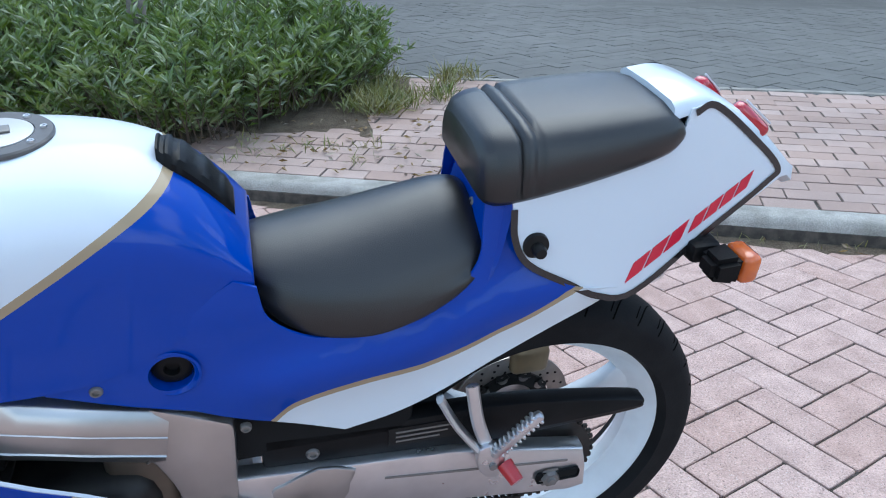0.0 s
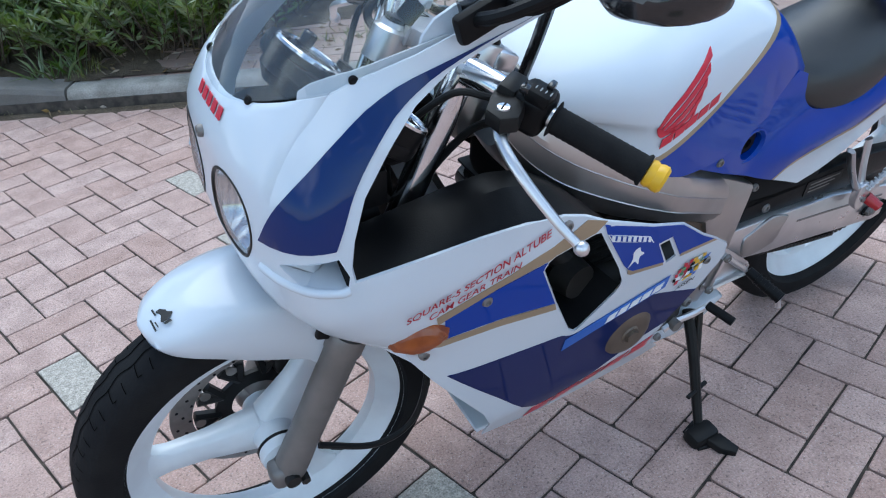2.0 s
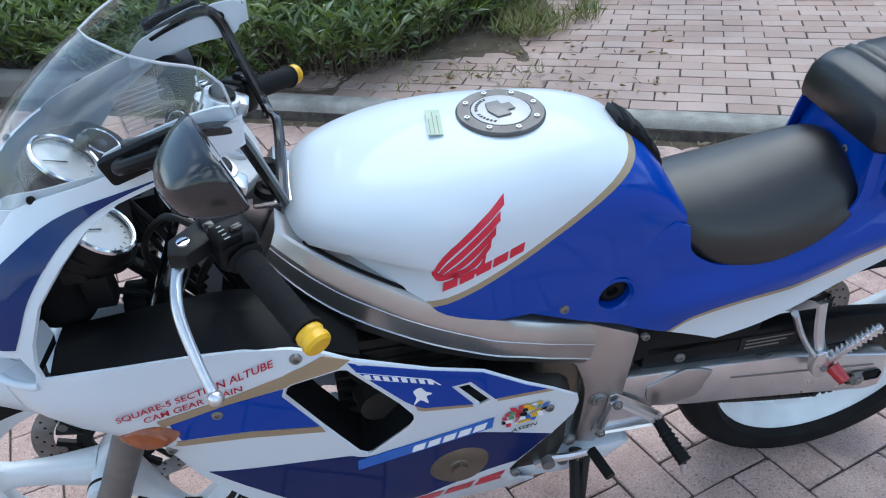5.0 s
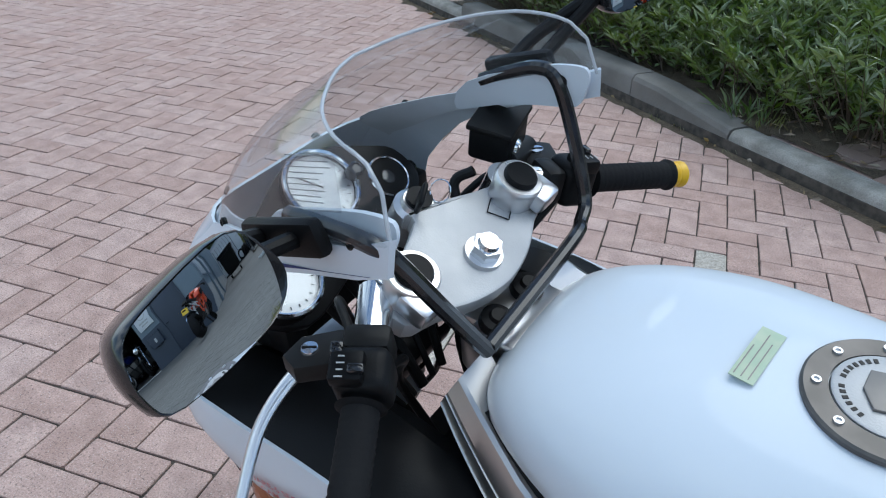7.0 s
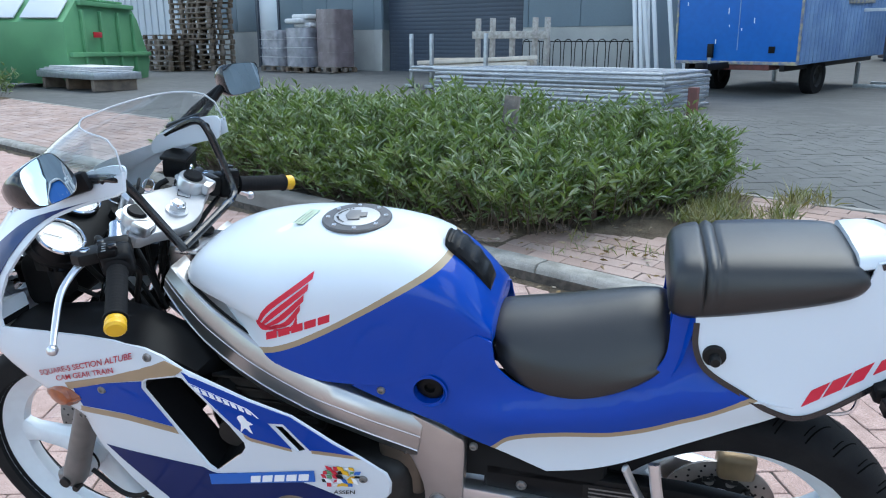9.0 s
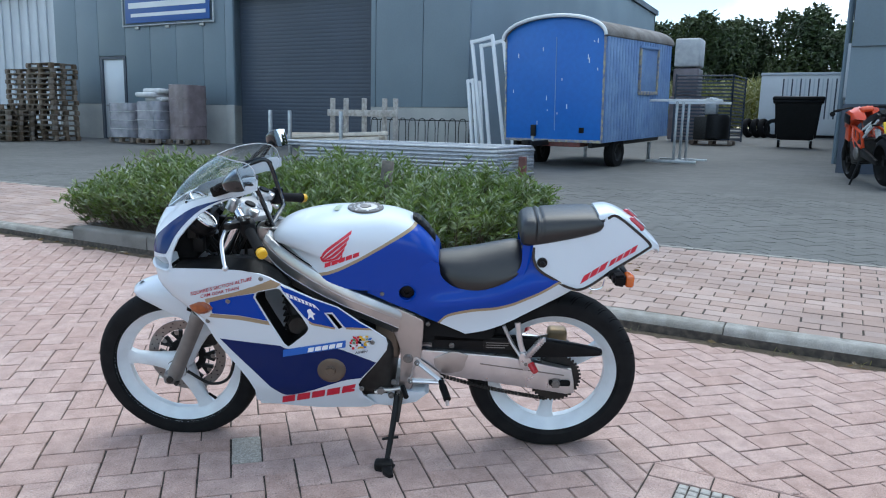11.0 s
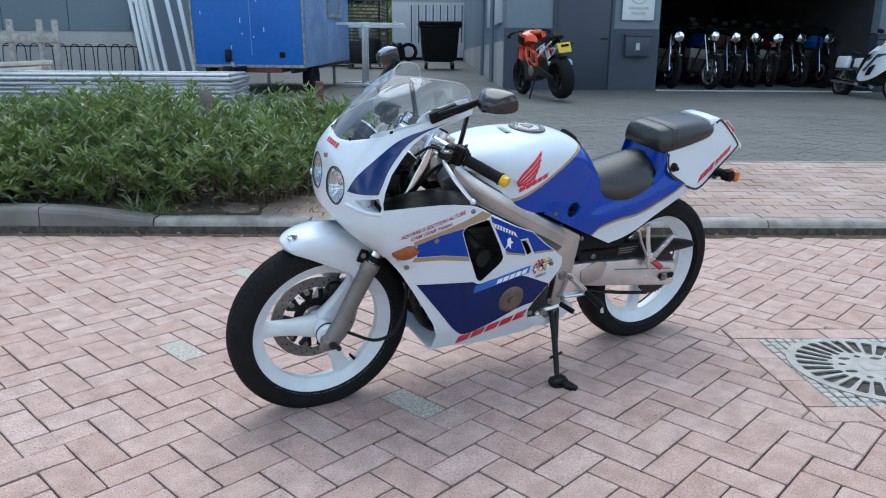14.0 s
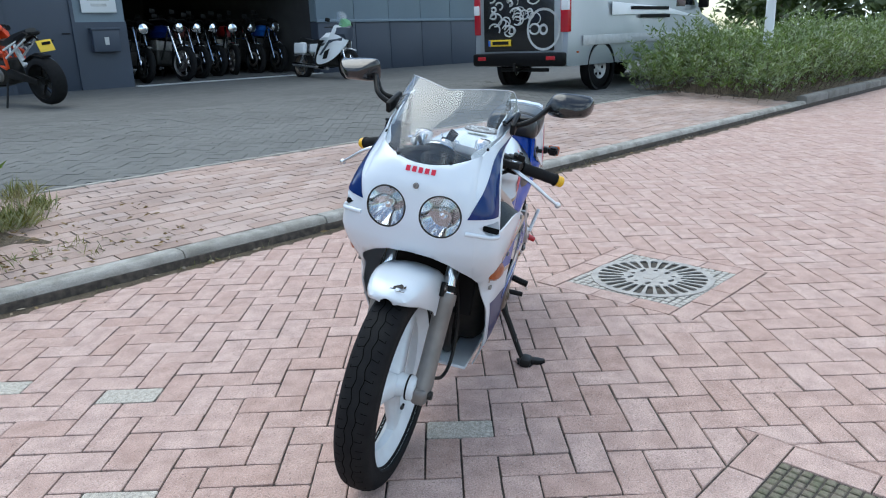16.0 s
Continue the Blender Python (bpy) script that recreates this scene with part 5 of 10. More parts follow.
    # rear indicators on rubber stalks
    for sd in (-1, 1):
        bm = B()
        box(bm, (1.540, sd * 0.105, 0.730), (0.045, 0.05, 0.030), 0.009)
        ind = part("rear_indicator", bm, "black", bike)
        bm = B()
        secs = [[(1.548 + dx * 0.85, sd * (0.152 + dy * 0.8), 0.729 + dz * 0.8) for dx, dy, dz in ((-r, -q, -h), (-r, q, -h), (-r, q, h), (-r, -q, h))] for r, q, h in ((0.03, 0.025, 0.020), (-0.02, 0.032, 0.028))]
        bm = loft(secs)
        bmesh.ops.bevel(bm, geom=bm.edges[:], offset=0.008, segments=2, affect="EDGES")
        part("housing", bm, "black", ind)
        bm = box(B(), (1.578, sd * 0.152, 0.729), (0.028, 0.050, 0.043), 0.009, None, 3)
        part("lens", bm, "amber", ind, "orange indicator lens")
        bm = B()
        cyl(bm, (1.540, sd * 0.07, 0.730), (1.545, sd * 0.15, 0.729), 0.011, seg=12)
        part("stalk", bm, "black", ind)
    bm = B()
    prism(bm, [(1.50, 0.72), (1.56, 0.74), (1.605, 0.705), (1.615, 0.682), (1.60, 0.678), (1.58, 0.690), (1.52, 0.70)], -0.06, 0.06, 0.006)
    part("rear_mudguard", bm, "black", bike)
    bm = B()
    tube(bm, [(1.45, -0.085, 0.69), (1.47, -0.09, 0.665), (1.505, -0.09, 0.672), (1.515, -0.085, 0.70)], 0.003, 6)
    part("luggage_hook", bm, "chrome", bike)


def bolt(p, n, r):
    """A round-headed bolt with a socket, set on a surface."""
    m = Matrix.Translation(p) @ Vector(n).to_track_quat("Z", "Y").to_matrix().to_4x4()
    return part("bolt", lathe(B(), [(0.0, r * 0.10), (r * 0.36, r * 0.10), (r * 0.40, r * 0.38), (r * 0.68, r * 0.34), (r * 0.85, r * 0.06), (r * 0.87, -r * 0.4)], m, 16), "fork", bike)


def ribbon(name, line, half, wfun, mat, off, sides=(-1, 1), closed=False):
    """A narrow painted line on the bodywork."""
    for sd in sides:
        bm = B()
        pts = [Vector((x, 0, z)) for x, z in line]
        pts = curve(pts, 5)
        rows = []
        for i, p in enumerate(pts):
            t = (pts[min(i + 1, len(pts) - 1)] - pts[max(i - 1, 0)]).normalized()
            nx, nz = -t.z, t.x
            rows.append([bm.verts.new((p.x + nx * k, sd * (wfun(p.x + nx * k, p.z + nz * k) + off), p.z + nz * k)) for k in (-half, half)])
        for a, b in zip(rows, rows[1:]):
            bm.faces.new((a[0], a[1], b[1], b[0]))
        part(name, bm, mat, bike)


tail()

# -- fairing
def seam_x(z):
    return p_fair(0.75 * wide(z), z)


DUCT = [(0.350, 0.655), (0.355, 0.670), (0.364, 0.677), (0.426, 0.692), (0.436, 0.690), (0.443, 0.678), (0.500, 0.588), (0.519, 0.550), (0.519, 0.538), (0.510, 0.523), (0.452, 0.472), (0.444, 0.470), (0.432, 0.480), (0.389, 0.568)]
SCOOP = [(0.000, 0.772), (0.030, 0.781), (0.071, 0.785), (0.080, 0.760), (0.076, 0.745), (0.030, 0.750)]
SLOT = [(0.580, 0.598), (0.600, 0.599), (0.634, 0.548), (0.617, 0.540)]


def fairing():
    zs = np.linspace(0.605, 0.938, 19)
    front = [(seam_x(z), z) for z in zs]
    base = [(0.129, 0.950), (0.19, 0.971), (0.26, 0.996), (0.33, 1.018), (0.368, 1.036)]
    opening = [(0.366, 1.004), (0.335, 0.991), (0.28, 0.974), (0.224, 0.952), (0.182, 0.924), (0.146, 0.888), (0.110, 0.845), (0.090, 0.800), (0.083, 0.770), (0.085, 0.750), (0.168, 0.751), (0.248, 0.751), (0.31, 0.748), (0.37, 0.740), (0.405, 0.728)]
    back = [(0.440, 0.708), (0.544, 0.655), (0.619, 0.625), (0.688, 0.570), (0.730, 0.542), (0.774, 0.508), (0.780, 0.485), (0.776, 0.458), (0.745, 0.410), (0.69, 0.340), (0.676, 0.315), (0.690, 0.268), (0.735, 0.222)]
    under = [(0.70, 0.207), (0.54, 0.204), (0.40, 0.218), (0.316, 0.236)]
    lead = [(0.318, 0.285), (0.298, 0.335), (0.25, 0.410), (0.20, 0.485), (0.165, 0.530), (0.118, 0.580)]
    out = front + base + opening + back + under + lead
    for sp in side_panel("side_fairing", out, w_fair, "white", holes=[DUCT, SLOT, SCOOP], grid=0.018, thick=0.005, label="white side fairing with blue and bronze bands"):
        sd = -1 if sp.data.vertices[0].co.y < 0 else 1
        s1 = (sd,)
        kw = dict(sides=s1, parent=sp)
        rim = [(0.150, 0.936), (0.100, 0.904)] + [(p_fair(y, z), z) for y, z in ((0.166, 0.872), (0.160, 0.840), (0.151, 0.812), (0.142, 0.789))]
        decal("dark_band", smooth_loop([(0.350, 1.000), (0.210, 0.9590)] + rim + [(0.030, 0.794), (0.070, 0.796), (0.082, 0.818), (0.102, 0.855), (0.136, 0.896), (0.172, 0.928), (0.219, 0.955), (0.28, 0.979)], 3, sharp=(0, 7, 9)), w_fair, "band_blue", grid=0.014, off=0.0016, **kw)
        decal("bronze_band", [(0.442, 0.709), (0.408, 0.722), (0.382, 0.710), (0.292, 0.676), (0.187, 0.646), (0.190, 0.630), (0.277, 0.658), (0.356, 0.675), (0.363, 0.680), (0.425, 0.696)], w_fair, "gold", off=0.0012, **kw)
        decal("blue_band", [(0.347, 0.656), (0.352, 0.672), (0.277, 0.657), (0.200, 0.634), (0.205, 0.592), (0.295, 0.587), (0.386, 0.570)], w_fair, "blue", off=0.0012, grid=0.02, **kw)
        decal("bronze_line", [(0.14, 0.592), (0.205, 0.590), (0.295, 0.585), (0.387, 0.568), (0.392, 0.553), (0.291, 0.571), (0.20, 0.576), (0.15, 0.580)], w_fair, "gold", **kw)
        decal("blue_band", [(0.438, 0.704), (0.544, 0.653), (0.619, 0.623), (0.686, 0.569), (0.722, 0.546), (0.66, 0.549), (0.642, 0.548), (0.603, 0.606), (0.574, 0.604), (0.608, 0.547), (0.535, 0.564), (0.522, 0.574), (0.507, 0.592), (0.448, 0.682)], w_fair, "blue", grid=0.02, **kw)
        decal("bronze_line", [(0.522, 0.574), (0.535, 0.564), (0.606, 0.547), (0.608, 0.540), (0.533, 0.556), (0.525, 0.562)], w_fair, "gold", **kw)
        decal("bronze_line", [(0.645, 0.549), (0.722, 0.546), (0.734, 0.538), (0.645, 0.541)], w_fair, "gold", **kw)
        decal("navy_band", smooth_loop([(0.218, 0.493), (0.258, 0.490), (0.42, 0.473), (0.446, 0.462), (0.50, 0.470), (0.60, 0.468), (0.742, 0.409), (0.690, 0.345), (0.618, 0.330), (0.455, 0.270), (0.395, 0.284), (0.312, 0.380)], 4, sharp=(0, 2, 6, 7)), w_fair, "navy", off=0.0010, grid=0.02, **kw)
        decal("blue_sticker", [(0.428, 0.430), (0.640, 0.470), (0.642, 0.498), (0.430, 0.458)], w_fair, "decal_blue", off=0.0022, **kw)
        blocks(w_fair, (0.512, 0.450), (0.632, 0.473), 5, 0.017, "decal_white", 0.80, s1, 0.25, off=0.0030)
        # framed white mark, and a small figure-like blot below it
        decal("mark_frame", [(0.448, 0.682), (0.545, 0.634), (0.560, 0.614), (0.462, 0.662)], w_fair, "decal_white", off=0.0018, **kw)
        decal("mark_field", [(0.451, 0.680), (0.544, 0.632), (0.556, 0.616), (0.463, 0.664)], w_fair, "blue", off=0.0026, **kw)
        for i in range(8):
            f0, f1 = i / 8 + 0.02, i / 8 + 0.095
            ax, az = 0.456, 0.668
            decal("mark_block", [(ax + 0.096 * f0, az - 0.0478 * f0), (ax + 0.096 * f1, az - 0.0478 * f1), (ax + 0.096 * f1 - 0.002, az - 0.0478 * f1 + 0.010), (ax + 0.096 * f0 - 0.002, az - 0.0478 * f0 + 0.010)], w_fair, "decal_white", off=0.0034, **kw)
        decal("white_blot", smooth_loop([(0.520, 0.612), (0.530, 0.618), (0.537, 0.606), (0.546, 0.598), (0.538, 0.594), (0.541, 0.576), (0.530, 0.588), (0.520, 0.578), (0.524, 0.596)], 3), w_fair, "decal_white", off=0.0020, **kw)
        # round rally sticker
        tint = random.Random(31)
        for i in range(7):
            for j in range(5):
                cx, cz = 0.656 + 0.0100 * i + 0.002 * j, 0.466 + 0.0105 * j + 0.0012 * i
                if (i - 3) ** 2 / 12 + (j - 2) ** 2 / 6 > 1.0:
                    continue
                hw, hh = tint.uniform(0.003, 0.0062), tint.uniform(0.0028, 0.0055)
                sl = tint.uniform(-0.004, 0.004)
                decal("sticker_patch", [(cx - hw, cz - hh), (cx + hw, cz - hh + sl), (cx + hw + sl, cz + hh), (cx - hw + sl, cz + hh - sl)], w_fair, tint.choice(("dark", "dark", "yellow", "green", "decal_white", "decal_blue", "yellow") if i > 2 else ("dark", "decal_red", "decal_red", "decal_white", "green")), off=0.0026 + 0.0004 * ((i + j) % 2), **kw)
        blocks(w_fair, (0.405, 0.226), (0.672, 0.290), 5, 0.032, "decal_red", 0.84, s1, 0.2)
        # clutch cover showing through a round opening
        m = Matrix.Translation((0.588, sd * (w_fair(0.588, 0.38) - 0.002), 0.380)) @ pose(0, 0, 0, 90 if sd < 0 else -90)
        part("engine_cover", lathe(B(), [(0.0, 0.012), (0.016, 0.012), (0.018, 0.009), (0.034, 0.010), (0.044, 0.008), (0.050, 0.003), (0.052, -0.01)], m, 40), "brown", sp, "bronze round engine cover")
        bm = B()
        cyl(bm, m @ Vector((0, 0, 0.010)), m @ Vector((0, 0, 0.018)), 0.013, seg=6)
        part("cover_nut", bm, "brown", sp)
        for x, z in ((0.376, 0.724), (0.182, 0.557), (0.732, 0.490), (0.262, 0.640), (0.690, 0.300)):
            bolt((x, sd * (w_fair(x, z) + 0.001), z), (0, sd, 0.05), 0.0095)
        for x, z in ((0.129, 0.951), (0.328, 1.019)):
            y = w_fair(x, z)
            m = Matrix.Translation((x, sd * (y - 0.001), z)) @ Vector((-0.2, sd, 0.35)).to_track_quat("Z", "Y").to_matrix().to_4x4()
            part("screen_screw", lathe(B(), [(0, 0.0012), (0.003, 0.0022), (0.0052, 0.0006), (0.0052, -0.002)], m, 14), "black", bike)
        # duct lining
        bm = B()
        ring0 = [(x, sd * (w_fair(x, z) - 0.004), z) for x, z in DUCT]
        ring1 = [(0.43 + (x - 0.43) * 0.9, sd * (w_fair(x, z) - 0.07), 0.57 + (z - 0.57) * 0.9) for x, z in DUCT]
        a, b = [bm.verts.new(p) for p in ring0], [bm.verts.new(p) for p in ring1]
        for i in range(len(a)):
            j = (i + 1) % len(a)
            if i not in (4, 5, 6, 7):
                bm.faces.new((a[i], a[j], b[j], b[i]))
        part("duct_lining", bm, "black", bike)
        # front indicator
        m = Matrix.Translation((0.171, sd * 0.200, 0.612)) @ Vector((-0.28, sd, 0.0)).to_track_quat("Z", "Y").to_matrix().to_4x4()
        secs = []
        for h, k in ((0.0, 1.0), (0.012, 0.98), (0.022, 0.80), (0.027, 0.45)):
            secs.append([m @ Vector((k * px, k * pz, h)) for px, pz in ((-0.044 * 1, 0.0), (-0.024, 0.024), (0.012, 0.026), (0.046, 0.010), (0.044, -0.012), (0.010, -0.028), (-0.022, -0.020))] if sd > 0 else [m @ Vector((k * px, k * pz, h)) for px, pz in ((0.044, 0.0), (0.024, 0.024), (-0.012, 0.026), (-0.046, 0.010), (-0.044, -0.012), (-0.010, -0.028), (0.022, -0.020))])
        bm = loft(secs)
        bmesh.ops.bevel(bm, geom=bm.edges[:], offset=0.004, segments=2, affect="EDGES")
        ind = part("front_indicator", bm, "amber_old", bike, "brown-orange indicator lens")
        bm = loft([[p - (m @ Vector((0, 0, 1)) - m @ Vector((0, 0, 0))) * 0.010 for p in secs[0]], secs[0]])
        part("indicator_base", bm, "gold", ind)
    letters("lettering", "SQUARE-5 SECTION ALTUBE", 0.0158, pose(0, 0, 0), "decal_red", bike, lambda x, y, z: spot(x * 1.06, y, 0.244, 0.694, 16.6), 0.35, 0.0002)
    letters("lettering", "ASSEN", 0.0130, pose(0, 0, 0), "dark", bike, lambda x, y, z: spot(x * 1.15, y, 0.692, 0.452, 9), 0.3, 0.0002)
    letters("lettering", "CAM GEAR TRAIN", 0.0158, pose(0, 0, 0), "decal_red", bike, lambda x, y, z: spot(x * 1.06, y, 0.238, 0.673, 15.5), 0.35, 0.0002)


def spot(x, y, cx, cz, deg):
    """From flat lettering to its place on the left side fairing."""
    a = radians(deg)
    px, pz = cx + x * math.cos(a) - y * math.sin(a), cz + x * math.sin(a) + y * math.cos(a)
    return on_fair(px, pz, -1, 0.0034)


fairing()


def nose_cone():
    """The front of the fairing, with two round lamp openings and side scoops."""
    zs = list(np.linspace(0.605, 0.938, 19))
    left = [(-0.75 * wide(z), z) for z in zs]
    top = [(y, 0.904 + 0.034 * (abs(y) / 0.136) ** 2.0) for y in np.linspace(-0.126, 0.126, 13)]
    right = [(0.75 * wide(z), z) for z in zs[::-1]]
    chin = [(0.135, 0.628), (0.105, 0.650), (0.06, 0.665), (0.0, 0.670), (-0.06, 0.665), (-0.105, 0.650), (-0.135, 0.628)]
    lamps = [[(cy + 0.0555 * math.cos(a), 0.784 + 0.0555 * math.sin(a)) for a in np.linspace(0, 2 * math.pi, 32, endpoint=False)] for cy in (-0.0735, 0.0735)]
    bm = sheet(left + top + right + chin, lamps, lambda y, z: (x_fair(y, z), y, z), 0.018, 0.005, Vector((1, 0, 0)))
    cone = part("nose_cone", bm, "white", bike, "rounded white nose", angle=60)
    for sd in (-1, 1):
        cy = sd * 0.0735
        # swept rim joins the round opening to the lamp
        bm = B()
        rings = []
        for rr, dx in ((0.0555, None), (0.0548, -0.004), (0.0540, 0.004)):
            ring = []
            for a in np.linspace(0, 2 * math.pi, 32, endpoint=False):
                y, z = cy + rr * math.cos(a), 0.784 + rr * math.sin(a)
                x = x_fair(y, z) if dx is None else 0.012 + dx
                ring.append(bm.verts.new((x, y, z)))
            rings.append(ring)
        for q, w in zip(rings, rings[1:]):
            for k in range(32):
                bm.faces.new((q[k], q[(k + 1) % 32], w[(k + 1) % 32], w[k]))
        part("lamp_rim", bm, "white", bike, angle=60)
        def bowl(radii, depth, seg=40):
            bm = B()
            rings = []
            for r in radii:
                ring = []
                for a in np.linspace(0, 2 * math.pi, seg, endpoint=False):
                    y, z = cy + r * math.cos(a), 0.784 + r * math.sin(a)
                    ring.append(bm.verts.new((x_fair(y, z) + depth(r), y, z)))
                rings.append(ring)
            for q, w in zip(rings, rings[1:]):
                for k in range(seg):
                    bm.faces.new((q[k], q[(k + 1) % seg], w[(k + 1) % seg], w[k]))
            bm.faces.new(rings[0])
            return bm

        edge = [(x_fair(cy + 0.0535 * math.cos(a), 0.784 + 0.0535 * math.sin(a)) + 0.001, cy + 0.0535 * math.cos(a), 0.784 + 0.0535 * math.sin(a)) for a in np.linspace(0, 2 * math.pi, 49)]
        hl = part("headlamp", tube(B(), edge, 0.0024, 8, 1), "engine", bike, "round headlamp with a fluted clear lens")
        part("reflector", bowl((0.006, 0.015, 0.026, 0.037, 0.046, 0.0525), lambda r: 0.006 + 0.040 * (1 - (r / 0.0525) ** 2)), "reflector", hl, angle=60)
        part("bulb_shield", lathe(B(), [(0.0, 0.030), (0.008, 0.028), (0.011, 0.020), (0.011, 0.0)], Matrix.Translation((x_fair(cy, 0.784) + 0.046, cy, 0.784)) @ pose(0, 0, 0, 0, -90, 0), 20), "chrome", hl)
        part("lens", bowl((0.010, 0.022, 0.034, 0.044, 0.0525), lambda r: 0.001 - 0.004 * (1 - (r / 0.0525) ** 2)), "lens", hl, angle=70)
        for k in range(13):
            y = cy - 0.045 + k * 0.0075
            h = math.sqrt(max(0.0505 ** 2 - (y - cy) ** 2, 0))
            line = [(x_fair(y, 0.784 + h * q) + 0.0022, y, 0.784 + h * q) for q in np.linspace(-1, 1, 7)]
            part("lens_rib", tube(B(), line, 0.0013, 5, 1), "lens", hl)
        # side scoop: a dark slot over a soft white lip
        deep = lambda p: 0.003 + 0.062 * max(0.0, min(1.0, (p - 0.0) / 0.074)) ** 1.1
        part("scoop_floor", sheet(SCOOP, [], lambda p, z: on_fair(p, z, sd, -deep(p)), 0.012, 0), "white", bike, "white intake channel beside the lamp", angle=60)
        walls = [(a, b) for a, b in zip(SCOOP, SCOOP[1:] + SCOOP[:1])]
        for nm, mat, pick in (("scoop_wall", "white", (0, 1, 2, 4, 5)), ("scoop_mouth", "dark", (3,))):
            bm = B()
            for k in pick:
                (p0, z0), (p1, z1) = walls[k]
                row = [(p0 + (p1 - p0) * f, z0 + (z1 - z0) * f) for f in np.linspace(0, 1, 7)]
                a = [bm.verts.new(on_fair(p, z, sd, 0.0)) for p, z in row]
                b = [bm.verts.new(on_fair(p, z, sd, -deep(p))) for p, z in row]
                for q in range(6):
                    bm.faces.new((a[q], a[q + 1], b[q + 1], b[q]))
            part(nm, bm, mat, bike, angle=60)
        lip = [on_fair(p, z, sd, -0.001) for p, z in ((-0.035, 0.752), (0.000, 0.750), (0.035, 0.745), (0.066, 0.741), (0.078, 0.742))]
        part("scoop_lip", tube(B(), lip, 0.006, 10, 6), "white", bike, angle=70)
        m = Matrix.Translation((x_fair(0.0715, 0.917) - 0.001, sd * 0.0715, 0.917)) @ Vector((-0.7, sd * 0.5, 0.5)).to_track_quat("Z", "Y").to_matrix().to_4x4()
        part("screen_screw", lathe(B(), [(0, 0.0012), (0.003, 0.0022), (0.0052, 0.0006), (0.0052, -0.002)], m, 14), "black", bike)
    bolt((x_fair(0, 0.853) - 0.002, 0, 0.853), (-1, 0, 0.15), 0.009)
    for i in range(5):
        y0 = -0.042 + i * 0.017
        pts = [(y0, 0.884), (y0 + 0.0112, 0.884), (y0 + 0.0112, 0.897), (y0, 0.897)]
        bm = sheet(pts, [], lambda y, z: (x_fair(y, z) - 0.002, y, z), 0.02, 0.001, Vector((1, 0, 0)))
        part("mark_block", bm, "decal_red", cone)


nose_cone()


def screen():
    """The clear windscreen with its thick polished rim."""
    rows, n = [], 41
    foot = stations([(0, 0.018, 0.0, 0.905), (0.2, 0.022, 0.038, 0.908), (0.4, 0.039, 0.075, 0.917), (0.6, 0.080, 0.114, 0.930), (0.75, 0.129, 0.143, 0.948), (0.9, 0.26, 0.166, 0.998), (1.0, 0.368, 0.170, 1.033)], 60)
    rim = stations([(0, 0.195, 0.0, 1.078), (0.2, 0.213, 0.040, 1.084), (0.4, 0.239, 0.080, 1.089), (0.6, 0.268, 0.116, 1.091), (0.75, 0.303, 0.140, 1.090), (0.9, 0.341, 0.149, 1.083), (0.96, 0.360, 0.156, 1.062), (1.0, 0.366, 0.163, 1.030)], 60)
    pick = lambda tab, a: [float(np.interp(a, [q[0] for q in tab], [q[i] for q in tab])) for i in (1, 2, 3)]
    for k in range(14):
        f = k / 13
        row = []
        for j in range(n):
            a = (j / (n - 1) * 2 - 1)
            p, q = pick(foot, abs(a)), pick(rim, abs(a))
            bl = math.sin(math.pi * f) * 0.016 * (1 - abs(a) ** 3)
            row.append((p[0] + (q[0] - p[0]) * f - bl, math.copysign(1, a) * (p[1] + (q[1] - p[1]) * f + bl * 0.3), p[2] + (q[2] - p[2]) * f + bl * 0.6))
        rows.append(row)
    bm = B()
    g = [[bm.verts.new(p) for p in r] for r in rows]
    for a, b in zip(g, g[1:]):
        for j in range(n - 1):
            bm.faces.new((a[j], a[j + 1], b[j + 1], b[j]))
    ob = part("windscreen", bm, "screen", bike, "clear plastic windscreen", angle=80)
    edge = rows[-1]
    bm = B()
    tube(bm, edge, 0.0017, 8, 1)
    part("screen_rim", bm, "rim_edge", ob, "polished clear edge")
    # clear printed label inside the screen
    inside = lambda x, z: (x, -(0.1625 - (z - 0.998) * 0.22 - 0.02 * max(0.0, 0.29 - x)), z)
    lab = part("screen_label", sheet([(0.252, 1.020), (0.312, 1.034), (0.304, 1.078), (0.246, 1.062)], [], inside, 0.02, 0.0004), "lens", ob, "clear label with fine white print")
    rnd = random.Random(4)
    for k in range(9):
        z, x0 = 1.026 + 0.0046 * k, 0.254 - 0.0006 * k
        x1 = x0 + rnd.uniform(0.034, 0.050)
        near = lambda x, zz: tuple(Vector(inside(x, zz)) + Vector((0, 0.0012, 0)))
        part("print_line", sheet([(x0, z), (x1, z + 0.012 * (x1 - x0) / 0.05), (x1, z + 0.0009 + 0.012 * (x1 - x0) / 0.05), (x0, z + 0.0009)], [], near, 0.03, 0), "light_grey", lab)
    return ob


screen()


